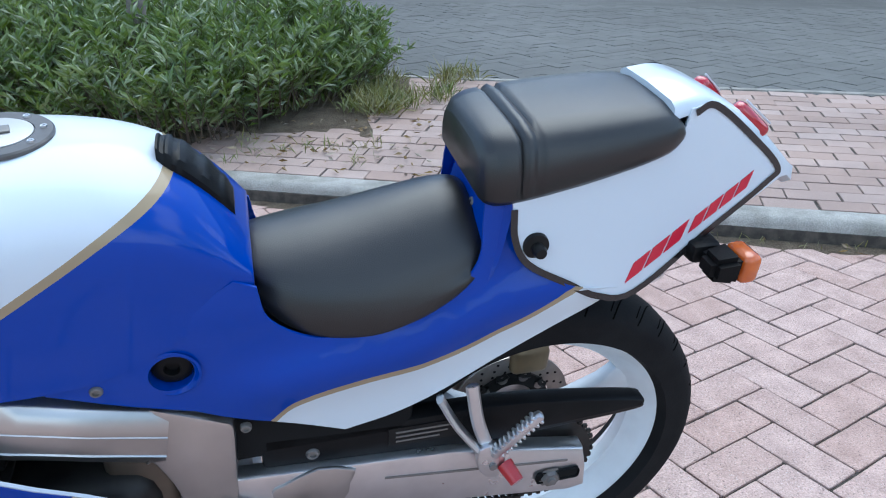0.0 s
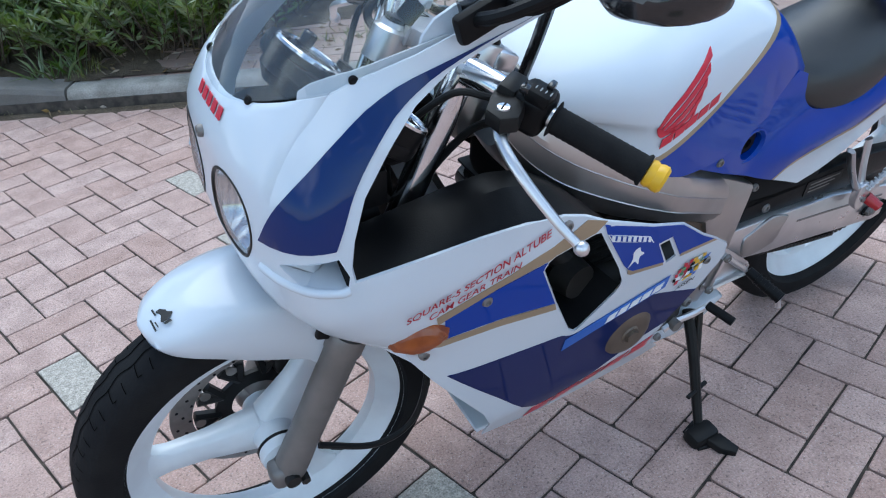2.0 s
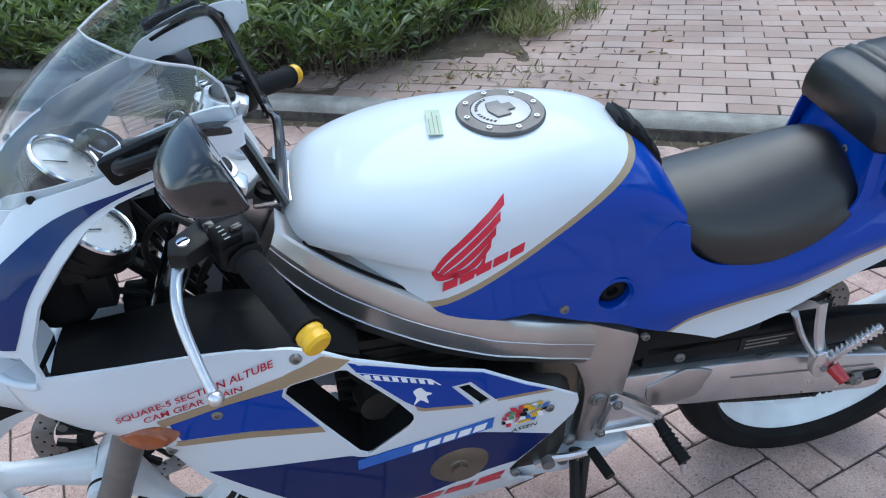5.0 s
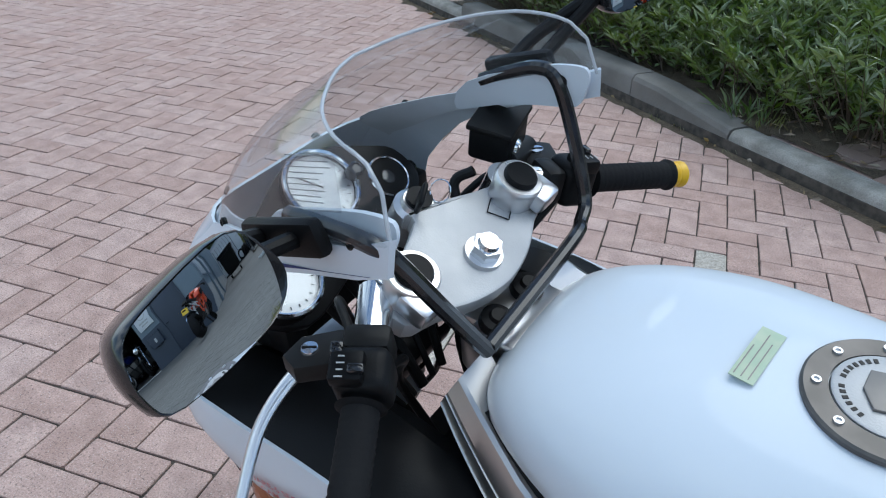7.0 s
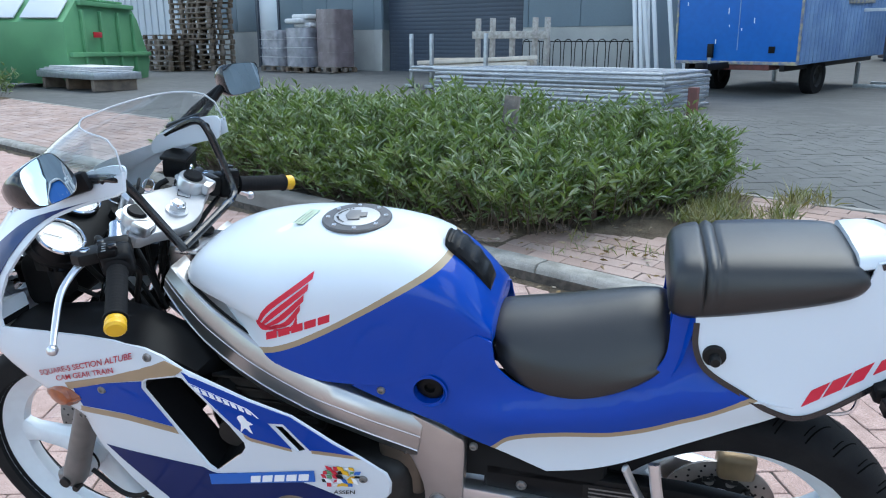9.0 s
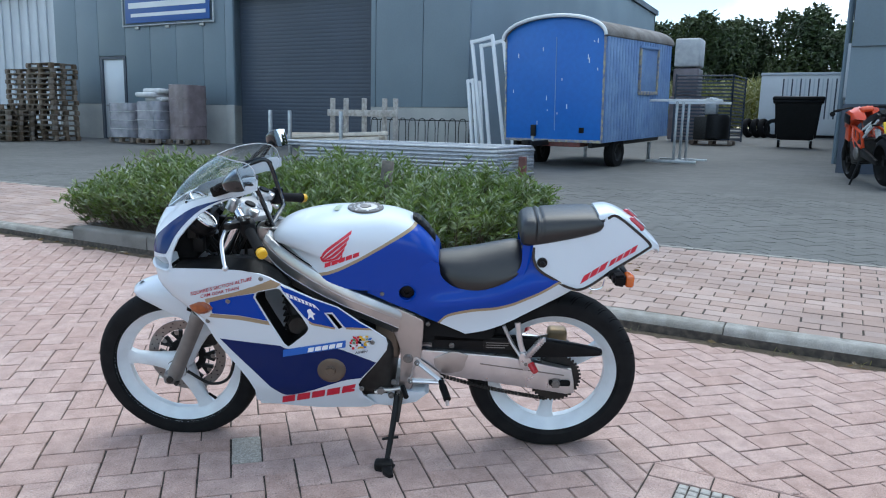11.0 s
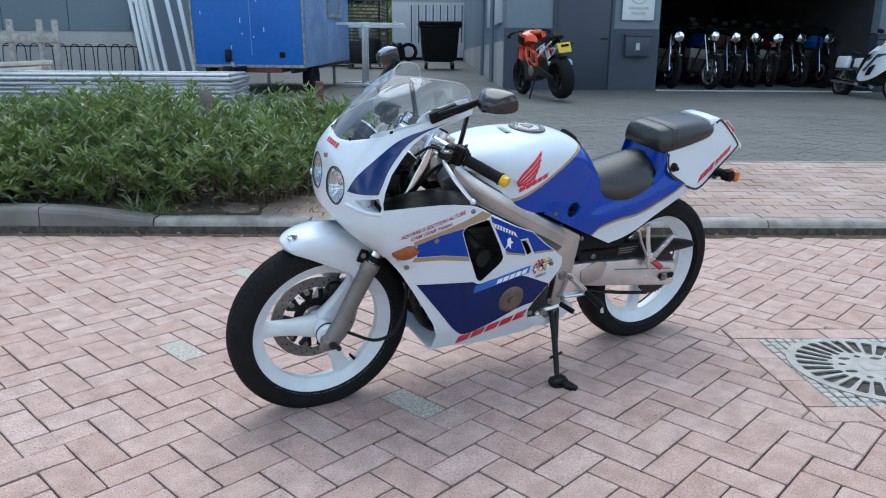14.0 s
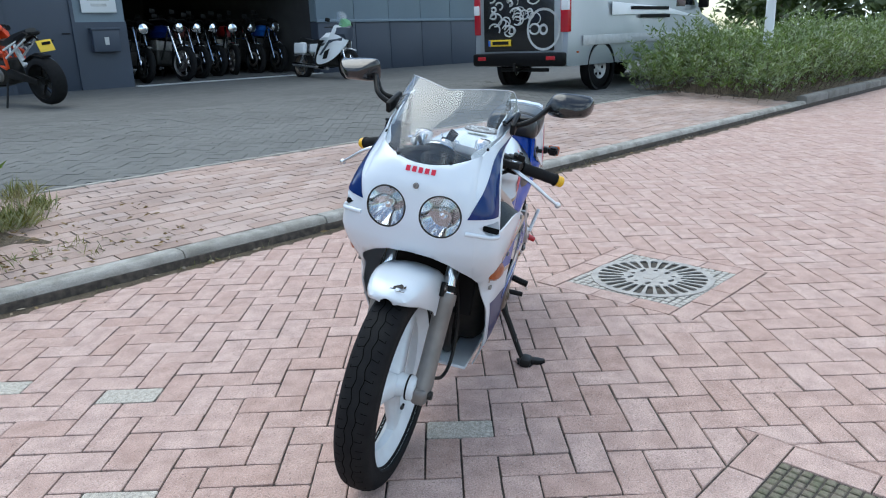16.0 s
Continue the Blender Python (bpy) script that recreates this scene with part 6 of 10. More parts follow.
# -- frame, engine and inner parts
def frame_parts():
    top = [(0.372, 0.838), (0.403, 0.814), (0.447, 0.786), (0.509, 0.750), (0.582, 0.709), (0.663, 0.664), (0.724, 0.632), (0.775, 0.606), (0.829, 0.579)]
    bot = [(0.810, 0.484), (0.772, 0.508), (0.735, 0.530), (0.675, 0.562), (0.62, 0.587), (0.538, 0.626), (0.470, 0.658), (0.423, 0.681), (0.392, 0.705), (0.363, 0.738), (0.340, 0.775)]
    yoff = lambda x: lerp(x, (0.34, 0.40, 0.46, 0.55, 0.65, 0.74, 0.83, 0.92), (0.104, 0.128, 0.152, 0.172, 0.172, 0.154, 0.128, 0.119))
    for sd in (-1, 1):
        tt, bb = stations(top, 31), stations(bot[::-1], 31)
        secs = []
        for (tx, tz), (bx, bz) in zip(tt, bb):
            yt, yb = yoff(tx), yoff(bx)
            ring = []
            for f, d in ((0.0, -0.060), (0.0, -0.017), (0.03, -0.012), (0.24, -0.0005), (0.325, 0.0), (0.335, 0.0014), (0.345, 0.0), (0.64, 0.0), (0.655, 0.002), (0.67, 0.0), (0.95, -0.016), (1.0, -0.022), (1.0, -0.06)):
                x, z, y = tx + (bx - tx) * f, tz + (bz - tz) * f, yt + (yb - yt) * f
                ring.append((x, sd * (y + d), z))
            secs.append(ring)
        part("frame_spar", loft(secs), "frame_alu", bike, "twin brushed aluminium frame spar", angle=28)
        part("tank_seal", tube(B(), [(x, sd * (yoff(x) - 0.024), z - 0.001) for x, z in top[1:6]], 0.0038, 8, 4), "black", bike)
        bm = B()
        prism(bm, smooth_loop([(0.806, 0.591), (0.820, 0.584), (0.897, 0.546), (0.902, 0.534), (0.900, 0.488), (0.895, 0.420), (0.890, 0.360), (0.868, 0.300), (0.855, 0.268), (0.815, 0.280), (0.821, 0.360), (0.819, 0.430), (0.800, 0.488), (0.786, 0.520)], 3, sharp=(0, 2, 8, 9)), sd * 0.092, sd * 0.1225, 0.005)
        part("pivot_plate", bm, "frame_alu", bike)
        # weld seam where the spar meets the plate
        part("weld_seam", tube(B(), [(0.826, sd * 0.098, 0.586), (0.820, sd * 0.120, 0.566), (0.806, sd * 0.1255, 0.535), (0.792, sd * 0.124, 0.505), (0.792, sd * 0.110, 0.492)], 0.0035, 6, 4), "frame_alu", bike)
        m = Matrix.Translation((0.848, sd * 0.1225, 0.396)) @ pose(0, 0, 0, 90 if sd < 0 else -90)
        part("pivot_nut", lathe(B(), [(0, 0.009), (0.006, 0.009), (0.007, 0.006), (0.012, 0.007), (0.015, 0.002), (0.018, 0.001), (0.018, 0.0)], m, 20), "fork", bike)
        # black inner cowl shelf between fairing and frame
        secs = []
        for x, yo, z in stations([(0.090, 0.214, 0.747), (0.17, 0.217, 0.749), (0.25, 0.217, 0.750), (0.32, 0.218, 0.748), (0.37, 0.218, 0.740), (0.415, 0.212, 0.720), (0.455, 0.206, 0.696)], 14):
            zi = z + lerp(x, (0.10, 0.2, 0.3, 0.36, 0.415, 0.455), (0.0, 0.012, 0.022, 0.014, 0.0, -0.012))
            secs.append([(x, sd * yo, z - 0.012), (x, sd * yo, z - 0.002), (x, sd * (yo - 0.045), zi + 0.006), (x, sd * (yo - 0.088), zi + 0.002), (x, sd * (yo - 0.112), zi - 0.020), (x, sd * (yo - 0.115), zi - 0.06)])
        part("inner_cowl", loft(secs), "black", bike, "matt black inner cowl")
        # heel guard, footrest and pillion rest carriers
        bm = B()
        prism(bm, smooth_loop([(0.866, 0.392), (0.876, 0.401), (0.890, 0.396), (0.972, 0.328), (0.978, 0.306), (0.966, 0.296), (0.862, 0.300), (0.846, 0.306), (0.848, 0.320), (0.862, 0.330)], 3), sd * 0.1230, sd * 0.1255, 0.001)
        for p, q, r in (((0.880, 0.386), (0.966, 0.312), 0.011), ((0.857, 0.312), (0.966, 0.310), 0.010), ((0.874, 0.384), (0.857, 0.314), 0.009)):
            tube(bm, [(p[0], sd * 0.1290, p[1]), (q[0], sd * 0.1290, q[1])], r, 8, 1, 0.6)
        fr = part("footrest_bracket", bm, "alu", bike, "bare aluminium three-armed footrest bracket")
        for x, z in ((0.880, 0.385), (0.857, 0.312)):
            m = Matrix.Translation((x, sd * 0.134, z)) @ pose(0, 0, 0, 90 if sd < 0 else -90)
            part("bracket_bolt", lathe(B(), [(0.0, 0.003), (0.004, 0.003), (0.005, 0.007), (0.008, 0.006), (0.010, 0.0)], m, 16), "fork", fr)
        peg = [(0.966, sd * 0.135, 0.316), (0.972, sd * 0.155, 0.308), (0.980, sd * 0.182, 0.298), (0.989, sd * 0.205, 0.289)]
        part("footrest", tube(B(), peg, (0.0105, 0.0125), 12, 4), "black", fr, "black rubber footrest")
        for k in range(7):
            c = Vector(peg[1]).lerp(Vector(peg[3]), k / 6)
            part("rubber_rib", cyl(B(), c, c + Vector((0.001, sd * 0.003, -0.001)), 0.0135, seg=12), "black", fr)
        part("peg_end", cyl(B(), (0.989, sd * 0.206, 0.284), (0.990, sd * 0.210, 0.266), 0.005, 0.006, 10), "alu", fr)
        part("pedal_arm", tube(B(), [(0.735, sd * 0.148, 0.272), (0.758, sd * 0.150, 0.284), (0.795, sd * 0.156, 0.290), (0.832, sd * 0.160, 0.300)], (0.009, 0.006), 8), "alu", fr)
        part("pedal_pivot", cyl(B(), (0.755, sd * 0.140, 0.284), (0.755, sd * 0.164, 0.284), 0.012, seg=14), "fork", fr)
        part("pedal_rubber", cyl(B(), (0.832, sd * 0.160, 0.303), (0.848, sd * 0.214, 0.297), 0.0095, seg=12), "black", fr)
        bm = B()
        tube(bm, [(1.178, sd * 0.120, 0.530), (1.205, sd * 0.126, 0.475), (1.248, sd * 0.135, 0.412)], (0.011, 0.010), 8, 4, 0.55)
        tube(bm, [(1.224, sd * 0.120, 0.545), (1.236, sd * 0.128, 0.475), (1.258, sd * 0.136, 0.412)], (0.010, 0.010), 8, 4, 0.55)
        prism(bm, smooth_loop([(1.236, 0.436), (1.262, 0.440), (1.278, 0.408), (1.272, 0.376), (1.252, 0.374), (1.236, 0.398)], 3), sd * 0.128, sd * 0.146, 0.004)
        pr = part("pillion_bracket", bm, "alu", bike, "bare aluminium pillion footrest hanger")
        p0, p1 = Vector((1.256, sd * 0.147, 0.424)), Vector((1.314, sd * 0.164, 0.514))
        along = (p1 - p0).normalized()
        side = Vector((0, sd, 0)).cross(along).normalized()
        flat_ = along.cross(side)
        m = Matrix.Translation((p0 + p1) / 2) @ Matrix((along, flat_, side)).transposed().to_4x4()
        long_ = (p1 - p0).length
        part("pillion_footrest", box(B(), (0, 0, 0), (long_, 0.014, 0.013), 0.004, m), "alu", pr)
        for k in range(10):
            for q in (-1, 1):
                part("tread_tooth", box(B(), (-long_ / 2 + 0.010 + 0.0098 * k, 0, q * 0.0085), (0.0045, 0.013, 0.006), 0.001, m), "alu", pr)
        part("clevis_pin", cyl(B(), (1.258, sd * 0.144, 0.400), (1.258, sd * 0.150, 0.400), 0.006, seg=12), "fork", pr)
        part("end_knob", cyl(B(), (1.278, sd * 0.142, 0.396), (1.290, sd * 0.170, 0.384), 0.013, 0.011, 16), "red", pr, "red end cap")
    # engine lump seen through the gaps
    bm = B()
    box(bm, (0.62, 0, 0.36), (0.36, 0.30, 0.24), 0.05, None, 3)
    eng = part("engine_case", bm, "engine", bike, "dark engine case behind the fairing")
    bm = B()
    box(bm, (0.52, 0, 0.52), (0.20, 0.21, 0.20), 0.02, pose(0, 0, 0, 0, 0, 0))
    part("cylinder_block", bm, "engine", eng)
    for k in range(7):
        part("fin", box(B(), (0.52, 0, 0.47 + 0.024 * k), (0.215, 0.222, 0.006), 0.002), "engine", eng)
    part("radiator", box(B(), (0.27, 0, 0.52), (0.035, 0.28, 0.20), 0.006, None), "dark", bike)
    part("airbox", box(B(), (0.56, 0, 0.66), (0.30, 0.18, 0.10), 0.03, None, 3), "dark", bike)
    bm = B()
    box(bm, (0.775, -0.088, 0.46), (0.085, 0.05, 0.15), 0.015, None, 3)
    part("sprocket_cover", bm, "brown", bike)
    for sd in (-1, 1):
        bm = B()
        cyl(bm, (0.47, sd * 0.13, 0.53), (0.475, sd * 0.165, 0.53), 0.035, 0.030, 24)
        part("cam_cover", bm, "engine", bike)
        bm = B()
        tube(bm, [(0.43, sd * 0.08, 0.60), (0.455, sd * 0.118, 0.565), (0.49, sd * 0.135, 0.52), (0.52, sd * 0.12, 0.47)], 0.020, 12)
        part("coolant_hose", bm, "hose", bike)
    bm = B()
    box(bm, (1.0, 0, 0.50), (0.30, 0.20, 0.12), 0.02)
    part("rear_subframe", bm, "dark", bike)
    for x, y, z in ((0.80, -0.135, 0.305), (0.82, -0.15, 0.27), (0.775, -0.13, 0.335), (0.79, -0.14, 0.255)):
        bolt((x, y, z), (0, -1, 0), 0.013)
    for sd in (-1, 1):
        bm = B()
        tube(bm, [(0.30, sd * 0.07, 0.47), (0.29, sd * 0.07, 0.35), (0.38, sd * 0.06, 0.24), (0.60, sd * 0.05, 0.21)], 0.016, 10)
        part("exhaust_header", bm, "engine", bike)
    # belly pan tail
    bm = B()
    prism(bm, [(0.70, 0.212), (0.80, 0.205), (0.88, 0.225), (0.922, 0.262), (0.908, 0.275), (0.80, 0.262), (0.70, 0.262)], -0.135, 0.135, 0.012)
    part("belly_pan", bm, "white", bike, "white belly pan tail")
    bm = B()
    box(bm, (0.52, 0, 0.212), (0.40, 0.28, 0.012), 0.005)
    part("belly_floor", bm, "white", bike)


frame_parts()


def swing():
    for sd in (-1, 1):
        bm = B()
        prism(bm, [(0.86, 0.43), (0.98, 0.424), (1.067, 0.418), (1.203, 0.409), (1.425, 0.363), (1.436, 0.318), (1.440, 0.272), (1.412, 0.266), (1.10, 0.312), (1.043, 0.318), (0.86, 0.352)], sd * 0.085, sd * 0.116, 0.006)
        arm = part("swingarm", bm, "alu", bike, "polished box swingarm")
        bm = prism(B(), smooth_loop([(0.938, 0.395), (0.955, 0.406), (1.005, 0.428), (1.052, 0.416), (1.058, 0.408), (1.050, 0.386), (1.038, 0.350), (0.970, 0.339), (0.946, 0.356)], 2), sd * 0.113, sd * 0.121, 0.004)
        part("gusset", bm, "frame_alu", arm)
        part("adjuster_slot", box(B(), (1.385, sd * 0.1175, 0.314), (0.075, 0.004, 0.022), 0.006), "dark", arm)
        m = Matrix.Translation((1.372, sd * 0.118, 0.312)) @ pose(0, 0, 0, 90 if sd < 0 else -90)
        part("axle_nut", lathe(B(), [(0, 0.012), (0.007, 0.012), (0.008, 0.008), (0.014, 0.008), (0.016, 0.001), (0.022, 0.0)], m, 6), "fork", arm)
        part("edge_line", box(B(), (1.25, sd * 0.1165, 0.362), (0.30, 0.002, 0.004), 0.0, pose(0, 0, 0) @ Matrix.Translation((1.25, 0, 0.362)) @ pose(0, 0, 0, 0, 7, 0) @ Matrix.Translation((-1.25, 0, -0.362))), "fork", arm)
    part("swingarm_cross", box(B(), (0.98, 0, 0.385), (0.10, 0.20, 0.06), 0.015), "alu", bike)
    # chain guard and hugger
    bm = B()
    prism(bm, smooth_loop([(0.93, 0.485), (1.10, 0.476), (1.275, 0.474), (1.40, 0.458), (1.515, 0.436), (1.53, 0.424), (1.515, 0.412), (1.40, 0.404), (1.25, 0.398), (1.10, 0.402), (0.93, 0.404)], 3, sharp=(0, 10)), -0.100, -0.066, 0.008)
    g = part("chain_guard", bm, "black", bike, "black plastic chain guard")
    part("warning_label", box(B(), (1.165, -0.1012, 0.447), (0.11, 0.002, 0.034), 0), "black_metal", g)
    for k in range(3):
        part("label_line", box(B(), (1.165 - 0.006 * k, -0.1026, 0.456 - 0.009 * k), (0.09 - 0.012 * k, 0.001, 0.003), 0), "fork", g)
    bolt((1.0, -0.100, 0.44), (0, -1, 0), 0.012)
    # chain and sprockets
    bm = B()
    prof = [(0.088, -0.004), (0.088, 0.004), (0.045, 0.004), (0.045, -0.004)]
    m = Matrix.Translation((1.372, -0.075, 0.312)) @ pose(0, 0, 0, 90)
    spr = part("rear_sprocket", lathe(B(), prof, m, 42, True), "engine", bike, "dark toothed rear sprocket")
    for k in range(38):
        a = 2 * math.pi * k / 38
        part("tooth", box(B(), (1.372 + 0.091 * math.cos(a), -0.075, 0.312 + 0.091 * math.sin(a)), (0.008, 0.006, 0.008), 0.001), "engine", spr)
    me = None
    for top_run in (0, 1):
        p0, p1 = (Vector((0.90, -0.075, 0.395)), Vector((1.345, -0.075, 0.400))) if top_run else (Vector((0.92, -0.075, 0.318)), Vector((1.345, -0.075, 0.224)))
        n = int((p1 - p0).length / 0.0127)
        for k in range(n):
            p = p0.lerp(p1, (k + 0.5) / n)
            p.z -= 0.010 * math.sin(math.pi * (k + 0.5) / n) * (1 - top_run)
            if me is None:
                bm = B()
                box(bm, (0, -0.006, 0), (0.0118, 0.002, 0.009), 0.002), box(bm, (0, 0.006, 0), (0.0118, 0.002, 0.009), 0.002), box(bm, (0, 0, 0), (0.007, 0.012, 0.007), 0.001)
                ob = part("chain_link", bm, "engine", bike)
                me = ob.data
            else:
                ob = new("chain_link", me)
                ob.parent = bike
            ob.matrix_basis = Matrix.Translation(p) @ pose(0, 0, 0, 0, math.degrees(math.atan2(-(p1 - p0).z, (p1 - p0).x)), 0)
    # side stand and its foot
    st = part("side_stand", tube(B(), [(0.815, -0.135, 0.275), (0.805, -0.185, 0.20), (0.790, -0.245, 0.10), (0.782, -0.272, 0.060)], (0.0125, 0.0085), 10), "black_metal", bike, "black side stand swung out")
    part("stand_foot", prism(B(), [(0.750, -0.305), (0.800, -0.318), (0.815, -0.27), (0.79, -0.245), (0.755, -0.255)], 0.052, 0.062, 0.004, None, "z"), "black_metal", st)
    part("foot_block", box(B(), (0.776, -0.282, 0.066), (0.066, 0.042, 0.036), 0.012, None, 2), "black_metal", st)
    part("stand_spring", tube(B(), [(0.83, -0.15, 0.28), (0.815, -0.19, 0.18)], 0.007, 8, 2), "engine", st)
    part("stand_peg", cyl(B(), (0.822, -0.222, 0.140), (0.766, -0.232, 0.136), 0.0048, seg=8), "black_metal", st)
    part("foot_toe", prism(B(), [(0.770, -0.300), (0.806, -0.300), (0.815, -0.345), (0.800, -0.352), (0.778, -0.330)], 0.058, 0.078, 0.005, None, "z"), "black_metal", st)


swing()


def wheel(name, x, z, rt, wt, rim_r, rim_w, spokes, ph, label):
    """A cast three-spoke wheel with its tyre."""
    ax = Matrix.Translation((x, 0, z)) @ pose(0, 0, 0, 90)
    w = part(name, lathe(B(), [(rim_r, -rim_w / 2), (rim_r, -rim_w / 2 + 0.007), (rim_r - 0.012, -rim_w / 2 + 0.012), (rim_r - 0.030, -0.016), (rim_r - 0.042, -0.012), (rim_r - 0.044, 0.0), (rim_r - 0.042, 0.012), (rim_r - 0.030, 0.016), (rim_r - 0.012, rim_w / 2 - 0.012), (rim_r, rim_w / 2 - 0.007), (rim_r, rim_w / 2)], ax, 72), "wheel", bike, label, angle=40)
    n, prof = 14, []
    for k in range(n + 1):
        a = math.pi * (k / n) - math.pi / 2
        prof.append((rim_r + 0.004 + (rt - rim_r - 0.004) * max(math.cos(a), 0) ** 0.62, wt / 2 * math.copysign(abs(math.sin(a)) ** 0.8, a) * (1.0 if abs(a) < 1.2 else 0.93)))
    prof = [(rim_r - 0.004, -rim_w / 2 + 0.008)] + prof + [(rim_r - 0.004, rim_w / 2 - 0.008)]
    ty = part("tyre", lathe(B(), prof, ax, 96), "rubber", w, "black road tyre with cut tread", angle=60)
    # tread grooves: thin dark cuts laid in the crown
    me = None
    cnt = 36
    for sd in (-1, 1):
        me = None
        for k in range(cnt):
            if me is None:
                bm = B()

                def cut(pts, half):
                    q = []
                    for i, (yy, g) in enumerate(pts):
                        t = min(abs(yy) / (wt / 2), 0.999) ** (1 / 0.8)
                        r = rim_r + 0.004 + (rt - rim_r - 0.004) * math.cos(math.asin(t)) ** 0.62 + 0.0006
                        a, b_ = pts[max(i - 1, 0)], pts[min(i + 1, len(pts) - 1)]
                        dy, dg = b_[0] - a[0], (b_[1] - a[1]) * r
                        ln = math.hypot(dy, dg)
                        oy, og = -dg / ln * half, dy / ln * half / r
                        q.append([bm.verts.new((r * math.cos(g + k_ * og), sd * (yy + k_ * oy), r * math.sin(g + k_ * og))) for k_ in (-1, 1)])
                    for m_, n_ in zip(q, q[1:]):
                        bm.faces.new((m_[0], n_[0], n_[1], m_[1]))

                e, st = 2 * math.pi / cnt, wt * 0.5
                if name == "front_wheel":
                    cut([(st * (0.20 + 0.05 * math.sin(2 * math.pi * h)), e * h) for h in np.linspace(0, 1, 9)], 0.0011)
                    cut([(st * h, e * (0.2 + 0.25 * (h - 0.3))) for h in np.linspace(0.27, 0.62, 6)] + [(st * 0.63, e * 0.14)], 0.0009)
                    cut([(st * h, e * (0.72 + 0.25 * (h - 0.3))) for h in np.linspace(0.40, 0.70, 6)], 0.0008)
                else:
                    cut([(st * h, e * (0.1 + 1.15 * (h - 0.10) ** 0.7)) for h in np.linspace(0.12, 0.86, 10)], 0.0013)
                    cut([(st * h, e * (0.72 + 0.85 * (h - 0.34) ** 0.8)) for h in np.linspace(0.36, 0.74, 6)], 0.0010)
                ob = part("tread_groove", bm, "groove", ty)
                me = ob.data
            else:
                ob = new("tread_groove", me)
                ob.parent = ty
            ob.matrix_basis = Matrix.Translation((x, 0, z)) @ pose(0, 0, 0, 0, 360 * (k + 0.5 * (sd > 0)) / cnt, 0)
    for i in range(spokes):
        a = ph + 2 * math.pi * i / spokes
        secs = []
        for r, hw, hd in ((0.022, 0.036, 0.030), (0.05, 0.031, 0.028), (0.10, 0.024, 0.022), (0.16, 0.023, 0.018), (rim_r - 0.050, 0.030, 0.016), (rim_r - 0.036, 0.040, 0.016)):
            ring = []
            for k in range(12):
                b = 2 * math.pi * k / 12
                u, v = hw * math.copysign(abs(math.cos(b)) ** 0.42, math.cos(b)), hd * 0.85 * math.copysign(abs(math.sin(b)) ** 0.42, math.sin(b))
                ring.append((x + r * math.cos(a) - u * math.sin(a), v, z + r * math.sin(a) + u * math.cos(a)))
            secs.append(ring)
        part("spoke", loft(secs), "wheel", w, angle=50)
    part("hub", lathe(B(), [(0.0, -0.052), (0.022, -0.052), (0.030, -0.046), (0.036, -0.02), (0.040, 0.0), (0.036, 0.02), (0.030, 0.046), (0.022, 0.052), (0.0, 0.052)], ax, 36), "wheel", w)
    bm = B()
    va = ph + 2.35
    p = Vector((x + (rim_r - 0.044) * math.cos(va), -0.008, z + (rim_r - 0.044) * math.sin(va)))
    q = Vector((x + (rim_r - 0.078) * math.cos(va), -0.018, z + (rim_r - 0.078) * math.sin(va)))
    cyl(bm, p, q, 0.006, 0.004, 10)
    part("valve", bm, "black", w)
    return w


front = wheel("front_wheel", -0.004, 0.288, 0.297, 0.104, 0.232, 0.082, 3, radians(174), "white cast front wheel with three spokes")
rear = wheel("rear_wheel", 1.366, 0.306, 0.308, 0.142, 0.238, 0.110, 3, radians(28), "white cast rear wheel with three spokes")


def disc(parent, x, z, y, r):
    ax = Matrix.Translation((x, y, z)) @ pose(0, 0, 0, 90)
    d = part("brake_disc", lathe(B(), [(r, -0.0025), (r, 0.0025), (r - 0.036, 0.0025), (r - 0.036, -0.0025)], ax, 72, True), "disc", parent, "drilled steel brake disc")
    c = part("disc_carrier", lathe(B(), [(0.072, -0.004), (0.072, 0.004), (0.045, 0.004), (0.045, -0.004)], ax, 40, True), "black_metal", d)
    for k in range(10):
        a = 2 * math.pi * k / 10
        bm = B()
        for da in (-0.16, 0.16):
            tube(bm, [(x + 0.066 * math.cos(a), y, z + 0.066 * math.sin(a)), (x + (r - 0.040) * math.cos(a + da), y, z + (r - 0.040) * math.sin(a + da))], 0.0085, 6, 1)
        part("carrier_arm", bm, "black_metal", d)
        bm = B()
        cyl(bm, (x + (r - 0.047) * math.cos(a), y - 0.006, z + (r - 0.047) * math.sin(a)), (x + (r - 0.047) * math.cos(a), y + 0.006, z + (r - 0.047) * math.sin(a)), 0.009, seg=12)
        part("disc_button", bm, "disc", d)
    me = None
    for k in range(60):
        a = 2 * math.pi * k / 60
        rr_ = r - 0.010 - 0.011 * (k % 3)
        if me is None:
            ob = part("disc_hole", cyl(B(), (0, -0.0028, 0), (0, 0.0028, 0), 0.0028, seg=8), "dark", d)
            me = ob.data
        else:
            ob = new("disc_hole", me)
            ob.parent = d
        ob.matrix_basis = Matrix.Translation((x + rr_ * math.cos(a), y, z + rr_ * math.sin(a)))
    return d


disc(front, -0.004, 0.286, 0.058, 0.146)
disc(rear, 1.366, 0.306, 0.062, 0.110)
part("rear_caliper", box(B(), (1.392, 0.074, 0.408), (0.072, 0.056, 0.060), 0.014, None, 3), "caliper", bike, "gold-brown rear brake caliper")


